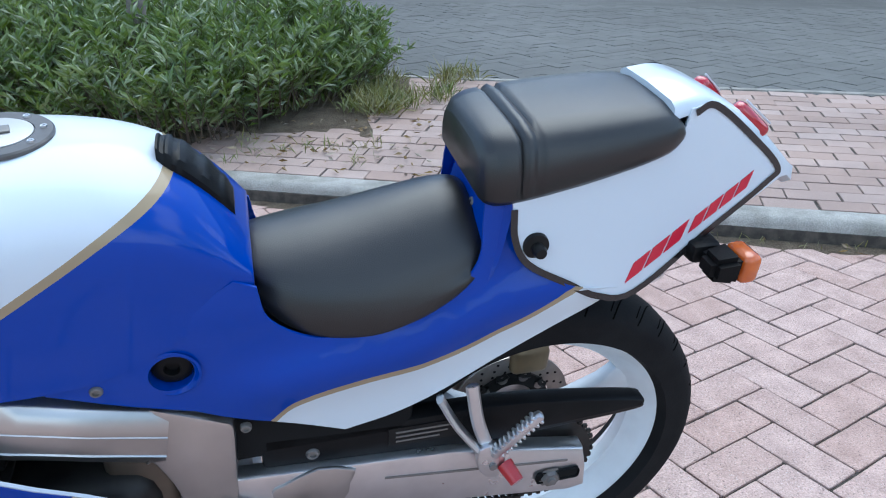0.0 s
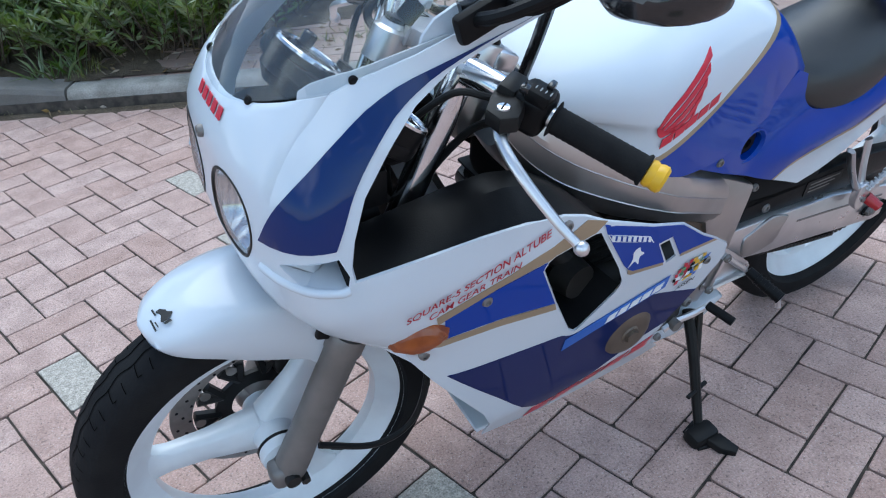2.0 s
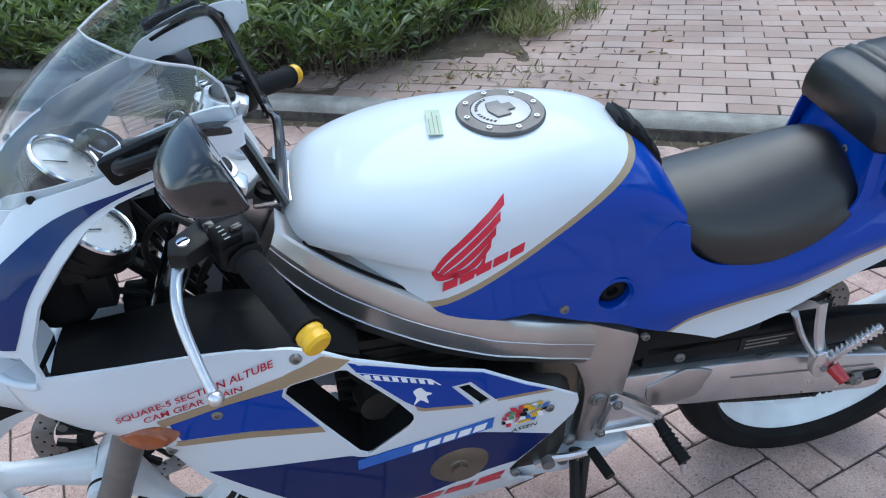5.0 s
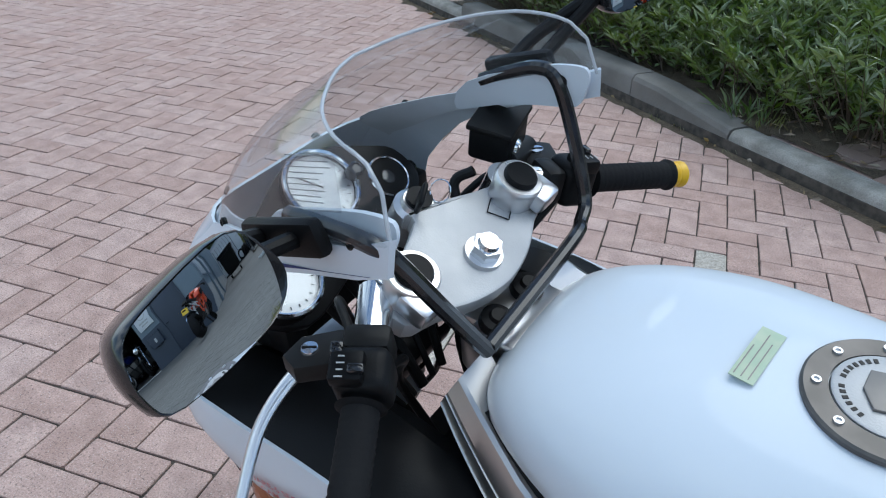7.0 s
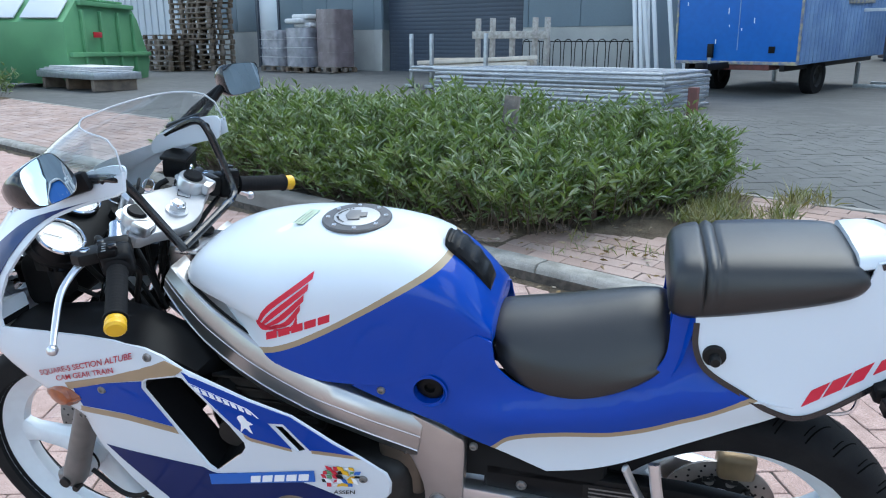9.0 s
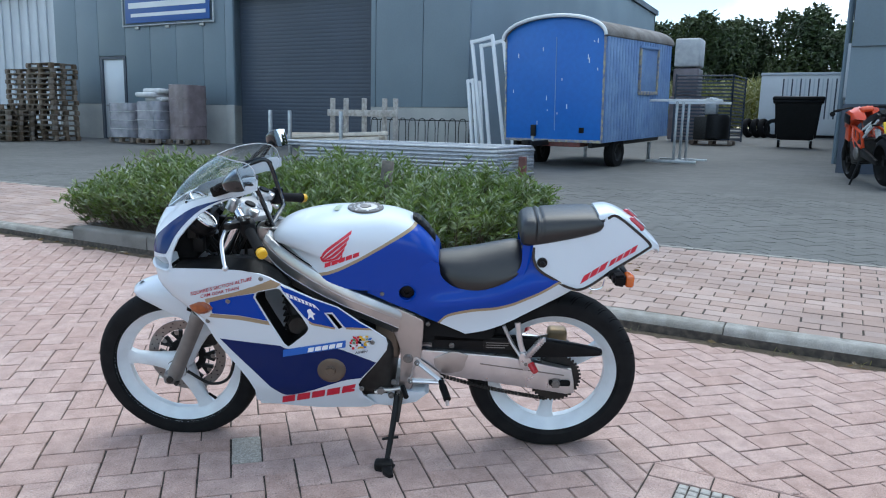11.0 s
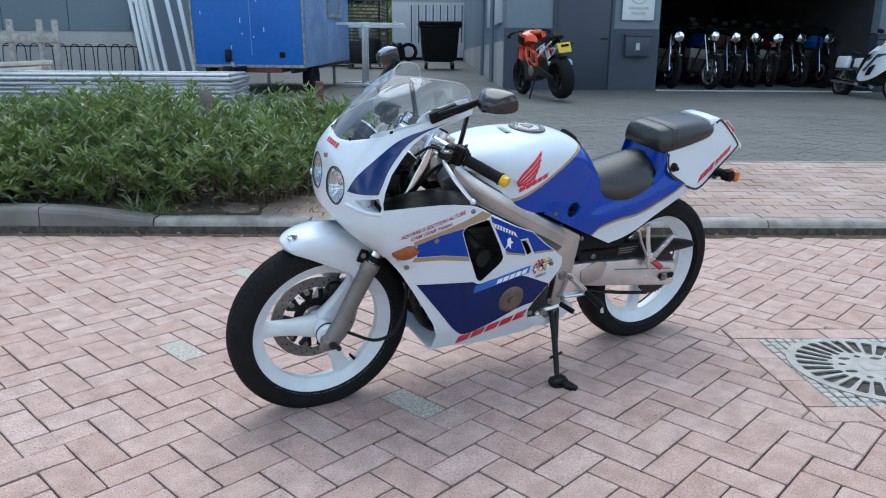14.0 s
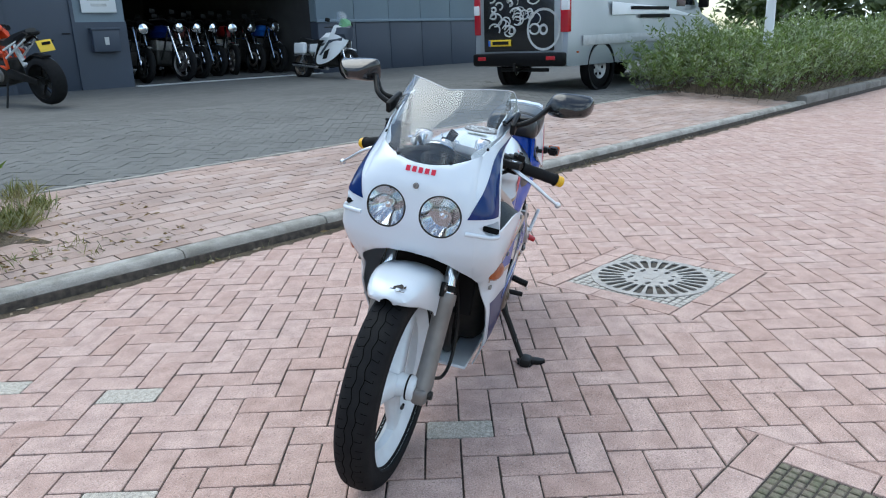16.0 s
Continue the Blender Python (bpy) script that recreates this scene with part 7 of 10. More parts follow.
def front_end():
    for sd in (-1, 1):
        top, low = Vector((0.300, sd * 0.093, 0.928)), Vector((0.118, sd * 0.093, 0.535))
        part("fork_tube", cyl(B(), top, low, 0.0195, seg=28), "chrome", bike, "chromed fork tube")
        foot = Vector((-0.006, sd * 0.089, 0.268))
        secs = []
        w = foot - low
        for f, r in ((0.0, 0.0275), (0.02, 0.029), (0.10, 0.029), (0.12, 0.0265), (0.7, 0.0255), (0.88, 0.027), (0.96, 0.027), (1.02, 0.022)):
            c = low + w * f
            t = w.normalized()
            a = Vector((0, 1, 0))
            b = t.cross(a).normalized()
            secs.append([c + a * r * math.cos(2 * math.pi * k / 24) + b * r * math.sin(2 * math.pi * k / 24) for k in range(24)])
        leg = part("fork_leg", loft(secs), "fork", bike, "dull grey fork leg")
        part("axle_clamp", box(B(), (-0.010, sd * 0.089, 0.275), (0.052, 0.044, 0.046), 0.014, None, 3), "fork", leg)
        bm = B()
        cyl(bm, (-0.006, sd * 0.105, 0.279), (-0.006, sd * 0.122, 0.279), 0.013, 0.012, 12), cyl(bm, (0.014, sd * 0.10, 0.262), (0.014, sd * 0.118, 0.262), 0.008, seg=6)
        part("axle_bolt", bm, "engine", leg)
        part("dust_seal", cyl(B(), low + (top - low) * 0.01, low + (top - low) * 0.05, 0.026, 0.024, 24), "black", leg)
        if sd > 0:
            part("brake_caliper", box(B(), (0.075, sd * 0.062, 0.37), (0.085, 0.045, 0.075), 0.014, None, 3), "engine", bike)
    bm = B()
    tube(bm, [(0.05, -0.09, 0.30), (0.14, -0.11, 0.265), (0.21, -0.115, 0.30), (0.235, -0.11, 0.42), (0.215, -0.09, 0.56)], 0.0055, 8)
    part("speedometer_cable", bm, "hose", bike)
    part("speedometer_drive", lathe(B(), [(0.020, -0.020), (0.034, -0.016), (0.036, 0.0), (0.034, 0.012), (0.02, 0.014)], Matrix.Translation((-0.004, -0.062, 0.286)) @ pose(0, 0, 0, 90), 28), "wheel", bike)
    part("hub_seal", lathe(B(), [(0.030, -0.002), (0.0365, -0.002), (0.0365, 0.003), (0.030, 0.003)], Matrix.Translation((-0.004, -0.052, 0.286)) @ pose(0, 0, 0, 90), 28, True), "black", bike)
    bm = B()
    tube(bm, [(0.07, 0.10, 0.40), (0.14, 0.13, 0.50), (0.17, 0.11, 0.62)], 0.005, 8)
    part("brake_hose", bm, "hose", bike)
    part("fork_bridge", box(B(), (0.165, 0, 0.64), (0.06, 0.235, 0.045), 0.012, Matrix.Translation((0.165, 0, 0.64)) @ pose(0, 0, 0, 0, 25, 0) @ Matrix.Translation((-0.165, 0, -0.64))), "black_metal", bike)
    # mudguard: a shell round the top of the wheel, drooping over the fork legs
    secs = []
    for a, wdt, drop, lift in stations([(114, 0.020, 0.006, 0.038), (113, 0.040, 0.014, 0.041), (110, 0.058, 0.032, 0.045), (104, 0.071, 0.056, 0.048), (94, 0.079, 0.088, 0.049), (84, 0.082, 0.104, 0.047), (74, 0.082, 0.114, 0.044), (67.4, 0.081, 0.121, 0.041), (66.8, 0.079, 0.060, 0.041), (56, 0.070, 0.035, 0.034)], 60):
        cx, cz, r = -0.004, 0.286, 0.291 + lift
        ca, sa = math.cos(radians(a)), math.sin(radians(a))
        outer = [(-wdt, -drop), (-wdt * 1.0, -drop * 0.5), (-wdt * 0.95, -0.010), (-wdt * 0.75, 0.0), (-wdt * 0.35, 0.006), (0, 0.008), (wdt * 0.35, 0.006), (wdt * 0.75, 0.0), (wdt * 0.95, -0.010), (wdt, -drop * 0.5), (wdt, -drop)]
        inner = [(y * 0.94, h - 0.004) for y, h in outer[::-1]]
        secs.append([(cx + (r + h) * ca, y, cz + (r + h) * sa) for y, h in outer + inner])
    mg = part("front_mudguard", loft(secs), "white", bike, "white front mudguard with a worn sticker", angle=60)
    for sd in (-1, 1):
        br = part("guard_bracket", box(B(), (0.088, sd * 0.0865, 0.556), (0.026, 0.012, 0.042), 0.004, Matrix.Translation((0.088, 0, 0.556)) @ pose(0, 0, 0, 0, 22, 0) @ Matrix.Translation((-0.088, 0, -0.556))), "black", mg, "black guard bracket")
        part("bracket_screw", lathe(B(), [(0, 0.003), (0.003, 0.003), (0.0036, 0.005), (0.0075, 0.0045), (0.0085, 0.0)], Matrix.Translation((0.088, sd * 0.0925, 0.560)) @ pose(0, 0, 0, 90 if sd < 0 else -90), 16), "fork", br)
    for (u0, v0, u1, v1) in ((-0.020, 0.016, 0.004, 0.0185), (-0.016, 0.012, -0.004, 0.0135), (0.006, 0.010, 0.020, 0.0125), (-0.018, -0.006, -0.013, 0.004), (0.014, -0.008, 0.019, 0.001)):
        bar = sheet([(u0, v0), (u1, v0 + 0.002), (u1, v1 + 0.002), (u0, v1)], [], lambda u, v: (-0.004 + 0.3450 * math.cos(radians(107) + v * 3), u - 0.020, 0.286 + 0.3450 * math.sin(radians(107) + v * 3)), 0.01, 0)
        part("sticker_scrap", bar, "engine", mg)
    bm = sheet(smooth_loop([(-0.012, 0.0), (-0.010, 0.008), (0.002, 0.005), (0.012, 0.010), (0.013, -0.004), (0.004, -0.003), (-0.004, -0.010)], 3), [], lambda u, v: (-0.004 + 0.3450 * math.cos(radians(107) + v * 3), u - 0.020, 0.286 + 0.3450 * math.sin(radians(107) + v * 3)), 0.01, 0)
    part("worn_sticker", bm, "engine", mg, "worn dark print")


front_end()

# -- cockpit
def cockpit():
    # upper yoke: a bright plate across the fork tops
    yk = Matrix.Translation((0.307, 0, 0.896)) @ pose(0, 0, 0, 0, 25, 0)
    out = smooth_loop([(-0.062, -0.022), (-0.050, 0.022), (-0.030, 0.075), (-0.028, 0.118), (0.020, 0.122), (0.034, 0.085), (0.052, 0.045), (0.060, 0.0), (0.052, -0.045), (0.034, -0.085), (0.020, -0.122), (-0.028, -0.118), (-0.030, -0.075), (-0.050, -0.022)], 3)
    y = part("top_yoke", prism(B(), out, -0.012, 0.012, 0.004, yk, "z"), "yoke", bike, "bare aluminium top yoke")
    bm = B()
    cyl(bm, yk @ Vector((0.022, 0, 0.010)), yk @ Vector((0.022, 0, 0.017)), 0.021, 0.020, 28)
    part("stem_washer", bm, "alu", y)
    bm = B()
    cyl(bm, yk @ Vector((0.022, 0, 0.016)), yk @ Vector((0.022, 0, 0.030)), 0.0165, 0.0155, 6), cyl(bm, yk @ Vector((0.022, 0, 0.028)), yk @ Vector((0.022, 0, 0.035)), 0.012, 0.010, 20)
    part("stem_nut", bm, "chrome", y, "chromed stem nut")
    m2 = yk @ Matrix.Translation((0.0, 0.062, 0.0135)) @ pose(0, 0, 0, 0, 0, 25)
    for a, b in (((-0.012, -0.010), (0.012, -0.010)), ((0.012, -0.010), (0.012, 0.010)), ((0.012, 0.010), (-0.012, 0.010)), ((-0.012, 0.010), (-0.012, -0.010))):
        part("index_line", box(B(), ((a[0] + b[0]) / 2, (a[1] + b[1]) / 2, 0), (abs(a[0] - b[0]) + 0.001, abs(a[1] - b[1]) + 0.001, 0.001), 0, m2), "dark", y)
    # ignition lock and key
    ig = yk @ Matrix.Translation((-0.066, 0.006, -0.012))
    k = part("ignition_lock", lathe(B(), [(0.0, 0.020), (0.016, 0.020), (0.018, 0.014), (0.024, 0.010), (0.026, -0.03)], ig, 28), "alu", bike)
    part("lock_face", cyl(B(), ig @ Vector((0, 0, 0.019)), ig @ Vector((0, 0, 0.026)), 0.014, seg=20), "black", k)
    part("key", box(B(), (0, 0, 0.042), (0.006, 0.026, 0.032), 0.004, ig @ pose(0, 0, 0, 20, 0, 30), 3), "black", k, "black-headed ignition key")
    bm = B()
    ring = [ig @ Vector((0.012 + 0.011 * math.cos(a), 0.016 + 0.006 * math.sin(a), 0.034 + 0.011 * math.sin(a))) for a in np.linspace(0, 2 * math.pi, 15)]
    tube(bm, ring, 0.0009, 5, 1)
    part("key_ring", bm, "chrome", k)
    for sd in (-1, 1):
        c = yk @ Matrix.Translation((-0.004, sd * 0.091, 0))
        cap = part("fork_cap", lathe(B(), [(0.0, 0.046), (0.0165, 0.046), (0.0185, 0.043), (0.0185, 0.038)], c, 28), "black", bike)
        part("fork_collar", lathe(B(), [(0.0185, 0.040), (0.0245, 0.040), (0.0265, 0.037), (0.0265, 0.012)], c, 28), "alu", cap)
        bm = B()
        box(bm, (0.022, sd * 0.012, 0.026), (0.034, 0.034, 0.024), 0.006, c, 2)
        part("bar_clamp", bm, "alu", cap)
        # clip-on bar: clamp, tube, grip and end weight
        a, e = Vector((0.293, sd * 0.116, 0.905)), Vector((0.414, sd * 0.318, 0.843))
        d = (e - a).normalized()
        part("handlebar", cyl(B(), a - d * 0.02, e, 0.0115, seg=18), "alu", bike, "clip-on handlebar tube")
        part("bar_sleeve", cyl(B(), a - d * 0.012, a + d * 0.040, 0.0185, 0.017, 24), "chrome", bike)
        g0, g1 = a + d * 0.105, e - d * 0.020
        secs = []
        aa = d.cross(Vector((0, 0, 1))).normalized()
        bb = aa.cross(d)
        L = (g1 - g0).length
        for f in np.linspace(0, 1, 40):
            r = 0.0165 + 0.0004 * math.sin(f * 150) + (0.006 if f < 0.02 else 0) + (0.0025 if f > 0.96 else 0)
            p = g0 + d * L * f
            secs.append([p + aa * r * math.cos(2 * math.pi * q / 22) + bb * r * math.sin(2 * math.pi * q / 22) for q in range(22)])
        part("grip", loft(secs), "rubber", bike, "black ribbed rubber grip", angle=60)
        secs = []
        for f, r in ((0.0, 0.0125), (0.001, 0.0155), (0.006, 0.0165), (0.010, 0.0150), (0.014, 0.0165), (0.020, 0.0165), (0.0235, 0.013)):
            p = g1 + d * f
            secs.append([p + aa * r * math.cos(2 * math.pi * q / 16) + bb * r * math.sin(2 * math.pi * q / 16) for q in range(16)])
        part("bar_end", loft(secs), "yellow", bike, "yellow anodised bar end")
        # switch cluster
        s0 = a + d * 0.078
        fr = Matrix.Translation(s0) @ d.to_track_quat("X", "Z").to_matrix().to_4x4()
        sw = part("switch_housing", box(B(), (0, 0, 0.0), (0.044, 0.050, 0.052), 0.012, fr, 3), "black", bike, "black plastic switch housing")
        part("switch_block", box(B(), (0.004, -0.010, 0.026), (0.030, 0.030, 0.018), 0.005, fr), "black", sw)
        part("switch_lever", box(B(), (0.010, 0.0, 0.037), (0.008, 0.014, 0.008), 0.002, fr), "black_gloss", sw)
        part("switch_button", box(B(), (-0.012, -0.02, 0.030), (0.012, 0.012, 0.010), 0.003, fr), "black_gloss", sw)
        for q in range(4):
            part("switch_print", box(B(), (0.016 - 0.0062 * q, -0.014, 0.0354), (0.0013, 0.007 - 0.0014 * (q % 2), 0.0006), 0, fr), "light_grey", sw)
        # lever with its perch
        p0 = a + d * 0.046
        pr = Matrix.Translation(p0) @ d.to_track_quat("X", "Z").to_matrix().to_4x4()
        perch = part("lever_perch", box(B(), (0, 0.0, 0.0), (0.026, 0.044, 0.042), 0.008, pr, 2), "black_metal", bike)
        tri = [p0 - d * 0.016, p0 + Vector((-0.030, sd * 0.006, 0)), p0 + Vector((-0.052, sd * 0.030, 0)), p0 + Vector((-0.050, sd * 0.056, 0)), p0 + Vector((-0.030, sd * 0.062, 0)), p0 + d * 0.026]
        part("perch_arm", prism(B(), [(q.x, q.y) for q in tri], 0.884, 0.904, 0.003, None, "z"), "black_metal", perch)
        pv = p0 + Vector((-0.034, sd * 0.038, 0.002))
        part("pivot_screw", lathe(B(), [(0, 0.0115), (0.0075, 0.0110), (0.0085, 0.0085), (0.0085, 0.002)], Matrix.Translation(pv), 18), "chrome", perch)
        part("screw_slot", box(B(), (0, 0, 0.0115), (0.013, 0.0016, 0.0012), 0, Matrix.Translation(pv) @ pose(0, 0, 0, 0, 0, 35)), "dark", perch)
        tip = Vector((0.300, sd * 0.331, 0.800))
        bm = tube(B(), [pv + Vector((-0.004, 0, -0.010)), pv.lerp(tip, 0.16) + Vector((-0.016, 0, -0.006)), pv.lerp(tip, 0.45) + Vector((-0.020, 0, 0.002)), pv.lerp(tip, 0.78) + Vector((-0.010, 0, 0.0)), tip], (0.0080, 0.0055), 12, 8, 0.75)
        lv = part("lever", bm, "alu", bike, "dull silver alloy lever")
        bmesh_ball = bmesh.new()
        bmesh.ops.create_uvsphere(bmesh_ball, u_segments=16, v_segments=10, radius=0.009, matrix=Matrix.Translation(tip))
        part("lever_ball", bmesh_ball, "alu", lv)
        # cables and hoses in front of the bars
        tube_part("cable", [p0 + Vector((-0.02, 0, 0)), p0 + Vector((-0.065, -sd * 0.03, 0.0)), Vector((0.20, sd * 0.07, 0.80)), Vector((0.22, sd * 0.05, 0.66))], 0.0045)
        tube_part("cable", [s0 + Vector((-0.01, -sd * 0.01, -0.02)), Vector((0.30, sd * 0.10, 0.82)), Vector((0.25, sd * 0.06, 0.72)), Vector((0.28, sd * 0.04, 0.62))], 0.0055)
    # brake reservoir on the right
    fr = Matrix.Translation((0.252, 0.155, 0.936)) @ pose(0, 0, 0, 4, 8, 12)
    rs = part("brake_reservoir", box(B(), (0, 0, 0), (0.050, 0.066, 0.040), 0.006, fr, 2), "black", bike, "square black brake fluid reservoir")
    part("reservoir_lid", box(B(), (0, 0, 0.023), (0.055, 0.071, 0.008), 0.003, fr, 2), "black_metal", rs)
    part("sight_glass", lathe(B(), [(0, 0.004), (0.009, 0.003), (0.011, 0.0)], fr @ Matrix.Translation((0.026, -0.008, -0.006)) @ pose(0, 0, 0, 0, 90, 0), 20), "chrome", rs)
    part("master_cylinder", cyl(B(), (0.275, 0.135, 0.915), (0.262, 0.20, 0.90), 0.014, seg=16), "black_metal", rs)
    tube_part("brake_line", [(0.262, 0.09, 0.925), (0.245, 0.075, 0.91), (0.262, 0.060, 0.86), (0.24, 0.04, 0.74)], 0.006)
    # gauges
    gm = Matrix.Translation((0.64 * 0.772, 0, 0.77 * 0.772)) @ pose(0, 0, 0, 0, 40, 0)
    out = smooth_loop([(-0.532, -0.03), (-0.528, 0.025), (-0.500, 0.080), (-0.478, 0.108), (-0.438, 0.112), (-0.418, 0.085), (-0.420, 0.030), (-0.392, -0.060), (-0.380, -0.130), (-0.420, -0.172), (-0.470, -0.165), (-0.505, -0.090)], 3)
    panel = part("gauge_panel", prism(B(), out, -0.010, 0.008, 0.004, gm, "z"), "black", bike, "black foam gauge panel")
    for gx, gy, gz_, r, nm in ((0.128, -0.014, 0.918, 0.043, "tachometer"), (0.147, 0.072, 0.888, 0.026, "temperature_gauge"), (0.178, -0.129, 0.891, 0.041, "speedometer")):
        c = Matrix.Translation((gx, gy, gz_)) @ pose(0, 0, 0, 0, 40, 0)
        gg = part(nm, lathe(B(), [(r * 0.93, 0.004), (r, 0.006), (r * 1.06, 0.004), (r * 1.06, -0.030), (r * 0.8, -0.045), (0, -0.045)], c, 40), "black", panel)
        part("bezel", lathe(B(), [(r * 0.91, 0.0050), (r * 0.93, 0.0080), (r * 0.98, 0.0092), (r * 1.04, 0.0075), (r * 1.06, 0.003)], c, 40), "chrome", gg)
        part("dial", lathe(B(), [(0, 0.0), (r * 0.93, 0.0)], c, 40), "black_gloss" if nm == "temperature_gauge" else "dial", gg, "black dial face" if nm == "temperature_gauge" else "silver dial face, paled for the sky in its glass")
        for k in range(16):
            a = radians(-130 + 260 * k / 15)
            part("tick", box(B(), (r * 0.78, 0, 0.001), (r * 0.08, 0.0009, 0.0006), 0, c @ pose(0, 0, 0, 0, 0, math.degrees(a))), "light_grey" if nm == "temperature_gauge" else "dark", gg)
        part("needle", box(B(), (r * 0.3, 0, 0.002), (r * 0.75, 0.0014, 0.001), 0, c @ pose(0, 0, 0, 0, 0, 215)), "decal_white" if nm == "temperature_gauge" else "dark", gg)
        part("dial_glass", lathe(B(), [(0, 0.0065), (r * 0.6, 0.006), (r * 0.95, 0.0045)], c, 40), "lens", gg)
    for gy in (-0.005, 0.085):
        part("panel_screw", lathe(B(), [(0.0, 0.004), (0.005, 0.004), (0.0065, 0.006), (0.009, 0.004), (0.009, -0.01)], Matrix.Translation((0.146, gy + 0.03, 0.925 if gy < 0 else 0.88)) @ pose(0, 0, 0, 0, 40, 0), 18), "black_gloss", panel)
    part("trip_knob", cyl(B(), (0.175, 0.018, 0.868), (0.188, 0.018, 0.883), 0.012, 0.011, 18), "black", panel)
    for q in range(5):
        tube_part("wiring", [(0.16, -0.14 + 0.05 * q, 0.86), (0.15 + 0.02 * (q % 2), -0.12 + 0.05 * q, 0.80), (0.19, -0.08 + 0.035 * q, 0.74), (0.24, -0.05 + 0.02 * q, 0.66)], 0.0045 + 0.0015 * (q % 3))
    part("headlamp_back", box(B(), (0.085, 0, 0.78), (0.09, 0.24, 0.12), 0.035, None, 3), "dark", bike)
    part("horn", cyl(B(), (0.15, -0.05, 0.70), (0.18, -0.05, 0.70), 0.035, seg=24), "black", bike)
    for sd in (-1, 1):
        part("connector", box(B(), (0.15, sd * 0.12, 0.80), (0.035, 0.03, 0.05), 0.004), "black", bike)
        part("relay_box", box(B(), (0.135, sd * 0.135, 0.845), (0.03, 0.02, 0.035), 0.004), "black_metal", bike)
    # black stays that hold the mirrors, and the mirrors
    for sd in (-1, 1):
        tube_part("fairing_stay", [(0.235, 0.152, 1.000), (0.265, 0.152, 1.014), (0.308, 0.149, 1.030), (0.330, 0.150, 1.018), (0.349, 0.155, 0.951), (0.367, 0.150, 0.890), (0.376, 0.124, 0.877), (0.387, 0.081, 0.880), (0.388, -0.076, 0.864)] if sd > 0 else [(0.245, -0.152, 1.008), (0.300, -0.158, 1.018), (0.348, -0.162, 1.022), (0.362, -0.154, 1.006), (0.376, -0.118, 0.935), (0.388, -0.079, 0.862)], 0.0078, "black_gloss")
        m = Matrix.Translation((0.268, sd * 0.178, 1.010)) @ pose(0, 0, 0, 0, -18, sd * -3)
        mr = part("mirror_mount", box(B(), (0, 0, 0), (0.090, 0.016, 0.034), 0.007, m, 2), "black", bike)
        hx, hy, hz = (0.353, -0.315, 1.072) if sd < 0 else (0.328, 0.315, 1.076)
        for off in (0.018, -0.022):
            tube_part("mirror_arm", [(0.268 + off, sd * 0.180, 1.012 + off * 0.3), (0.275 + off * 0.7, sd * 0.225, 1.028), (hx - 0.02 + off * 0.2, hy - sd * 0.060, hz - 0.012), (hx - 0.012, hy - sd * 0.045, hz - 0.004)], 0.0075, "black")
        nv = Vector((0.899, 0.300, 0.320)).normalized() if sd < 0 else Vector((0.9625, -0.095, 0.255)).normalized()
        hv = Vector((0, 0, 1)).cross(nv).normalized()
        vv = nv.cross(hv)
        f = Matrix.Translation((hx, hy, hz)) @ Matrix((nv, hv, vv)).transposed().to_4x4()
        # outline seen from behind: across towards the rider's right, then up
        shape = [(0.046, 0.029), (0.069, 0.002), (0.073, -0.026), (0.040, -0.039), (-0.046, -0.024), (-0.062, -0.003), (-0.056, 0.025), (-0.032, 0.034)] if sd < 0 else [(-0.060, 0.032), (-0.036, 0.038), (0.050, 0.025), (0.065, 0.014), (0.051, -0.028), (0.030, -0.034), (-0.052, -0.027), (-0.065, -0.008)]
        shape = smooth_loop(shape, 4)
        secs = []
        for h, kk in ((-0.044, 0.26), (-0.038, 0.50), (-0.026, 0.70), (-0.010, 0.88), (0.002, 0.965), (0.009, 0.975), (0.011, 0.96), (0.010, 0.93)):
            secs.append([f @ Vector((h, p * kk, q * kk)) for p, q in shape])
        hs = part("mirror", loft(secs), "black_gloss", bike, "black-backed rear-view mirror")
        # convex glass
        bm = B()
        glass = [[bm.verts.new(f @ Vector((0.0125 - (p * p + q * q) * kk * kk / 1.7, p * kk, q * kk))) for p, q in shape] for kk in (0.08, 0.3, 0.5, 0.7, 0.85, 0.94)]
        bm.faces.new(glass[0])
        for g0, g1 in zip(glass, glass[1:]):
            for k in range(len(g0)):
                bm.faces.new((g0[k - 1], g0[k], g1[k], g1[k - 1]))
        part("mirror_glass", bm, "mirror", hs, angle=80)
        # white fairing ears round the mirror mounts
        pts = smooth_loop([(0.200, 0.958), (0.25, 0.972), (0.30, 0.983), (0.338, 0.989), (0.353, 0.997), (0.362, 1.020), (0.364, 1.034), (0.354, 1.041), (0.31, 1.033), (0.22, 0.998)], 3)
        part("fairing_ear", sheet(pts, [], lambda x, z: (x, sd * (w_fair(x, z) - 0.013), z), 0.02, 0.004), "white", bike)
        m = Matrix.Translation((0.332, sd * (w_fair(0.332, 1.020) - 0.017), 1.020)) @ pose(0, 0, 0, 90 if sd > 0 else -90)
        part("ear_screw", lathe(B(), [(0, 0.003), (0.004, 0.003), (0.0075, 0.002), (0.0078, -0.002)], m, 16), "black", bike)
        # inner face of the fairing, seen from the saddle
        pts = smooth_loop([(0.08, 0.935), (0.15, 0.962), (0.20, 0.977), (0.232, 0.984), (0.228, 0.970), (0.196, 0.952), (0.160, 0.934), (0.120, 0.910), (0.09, 0.895), (0.08, 0.89)], 4)
        part("fairing_liner", sheet(pts, [], lambda x, z: (x, sd * (w_fair(x, z) - 0.009), z), 0.02, 0.002), "liner", bike)
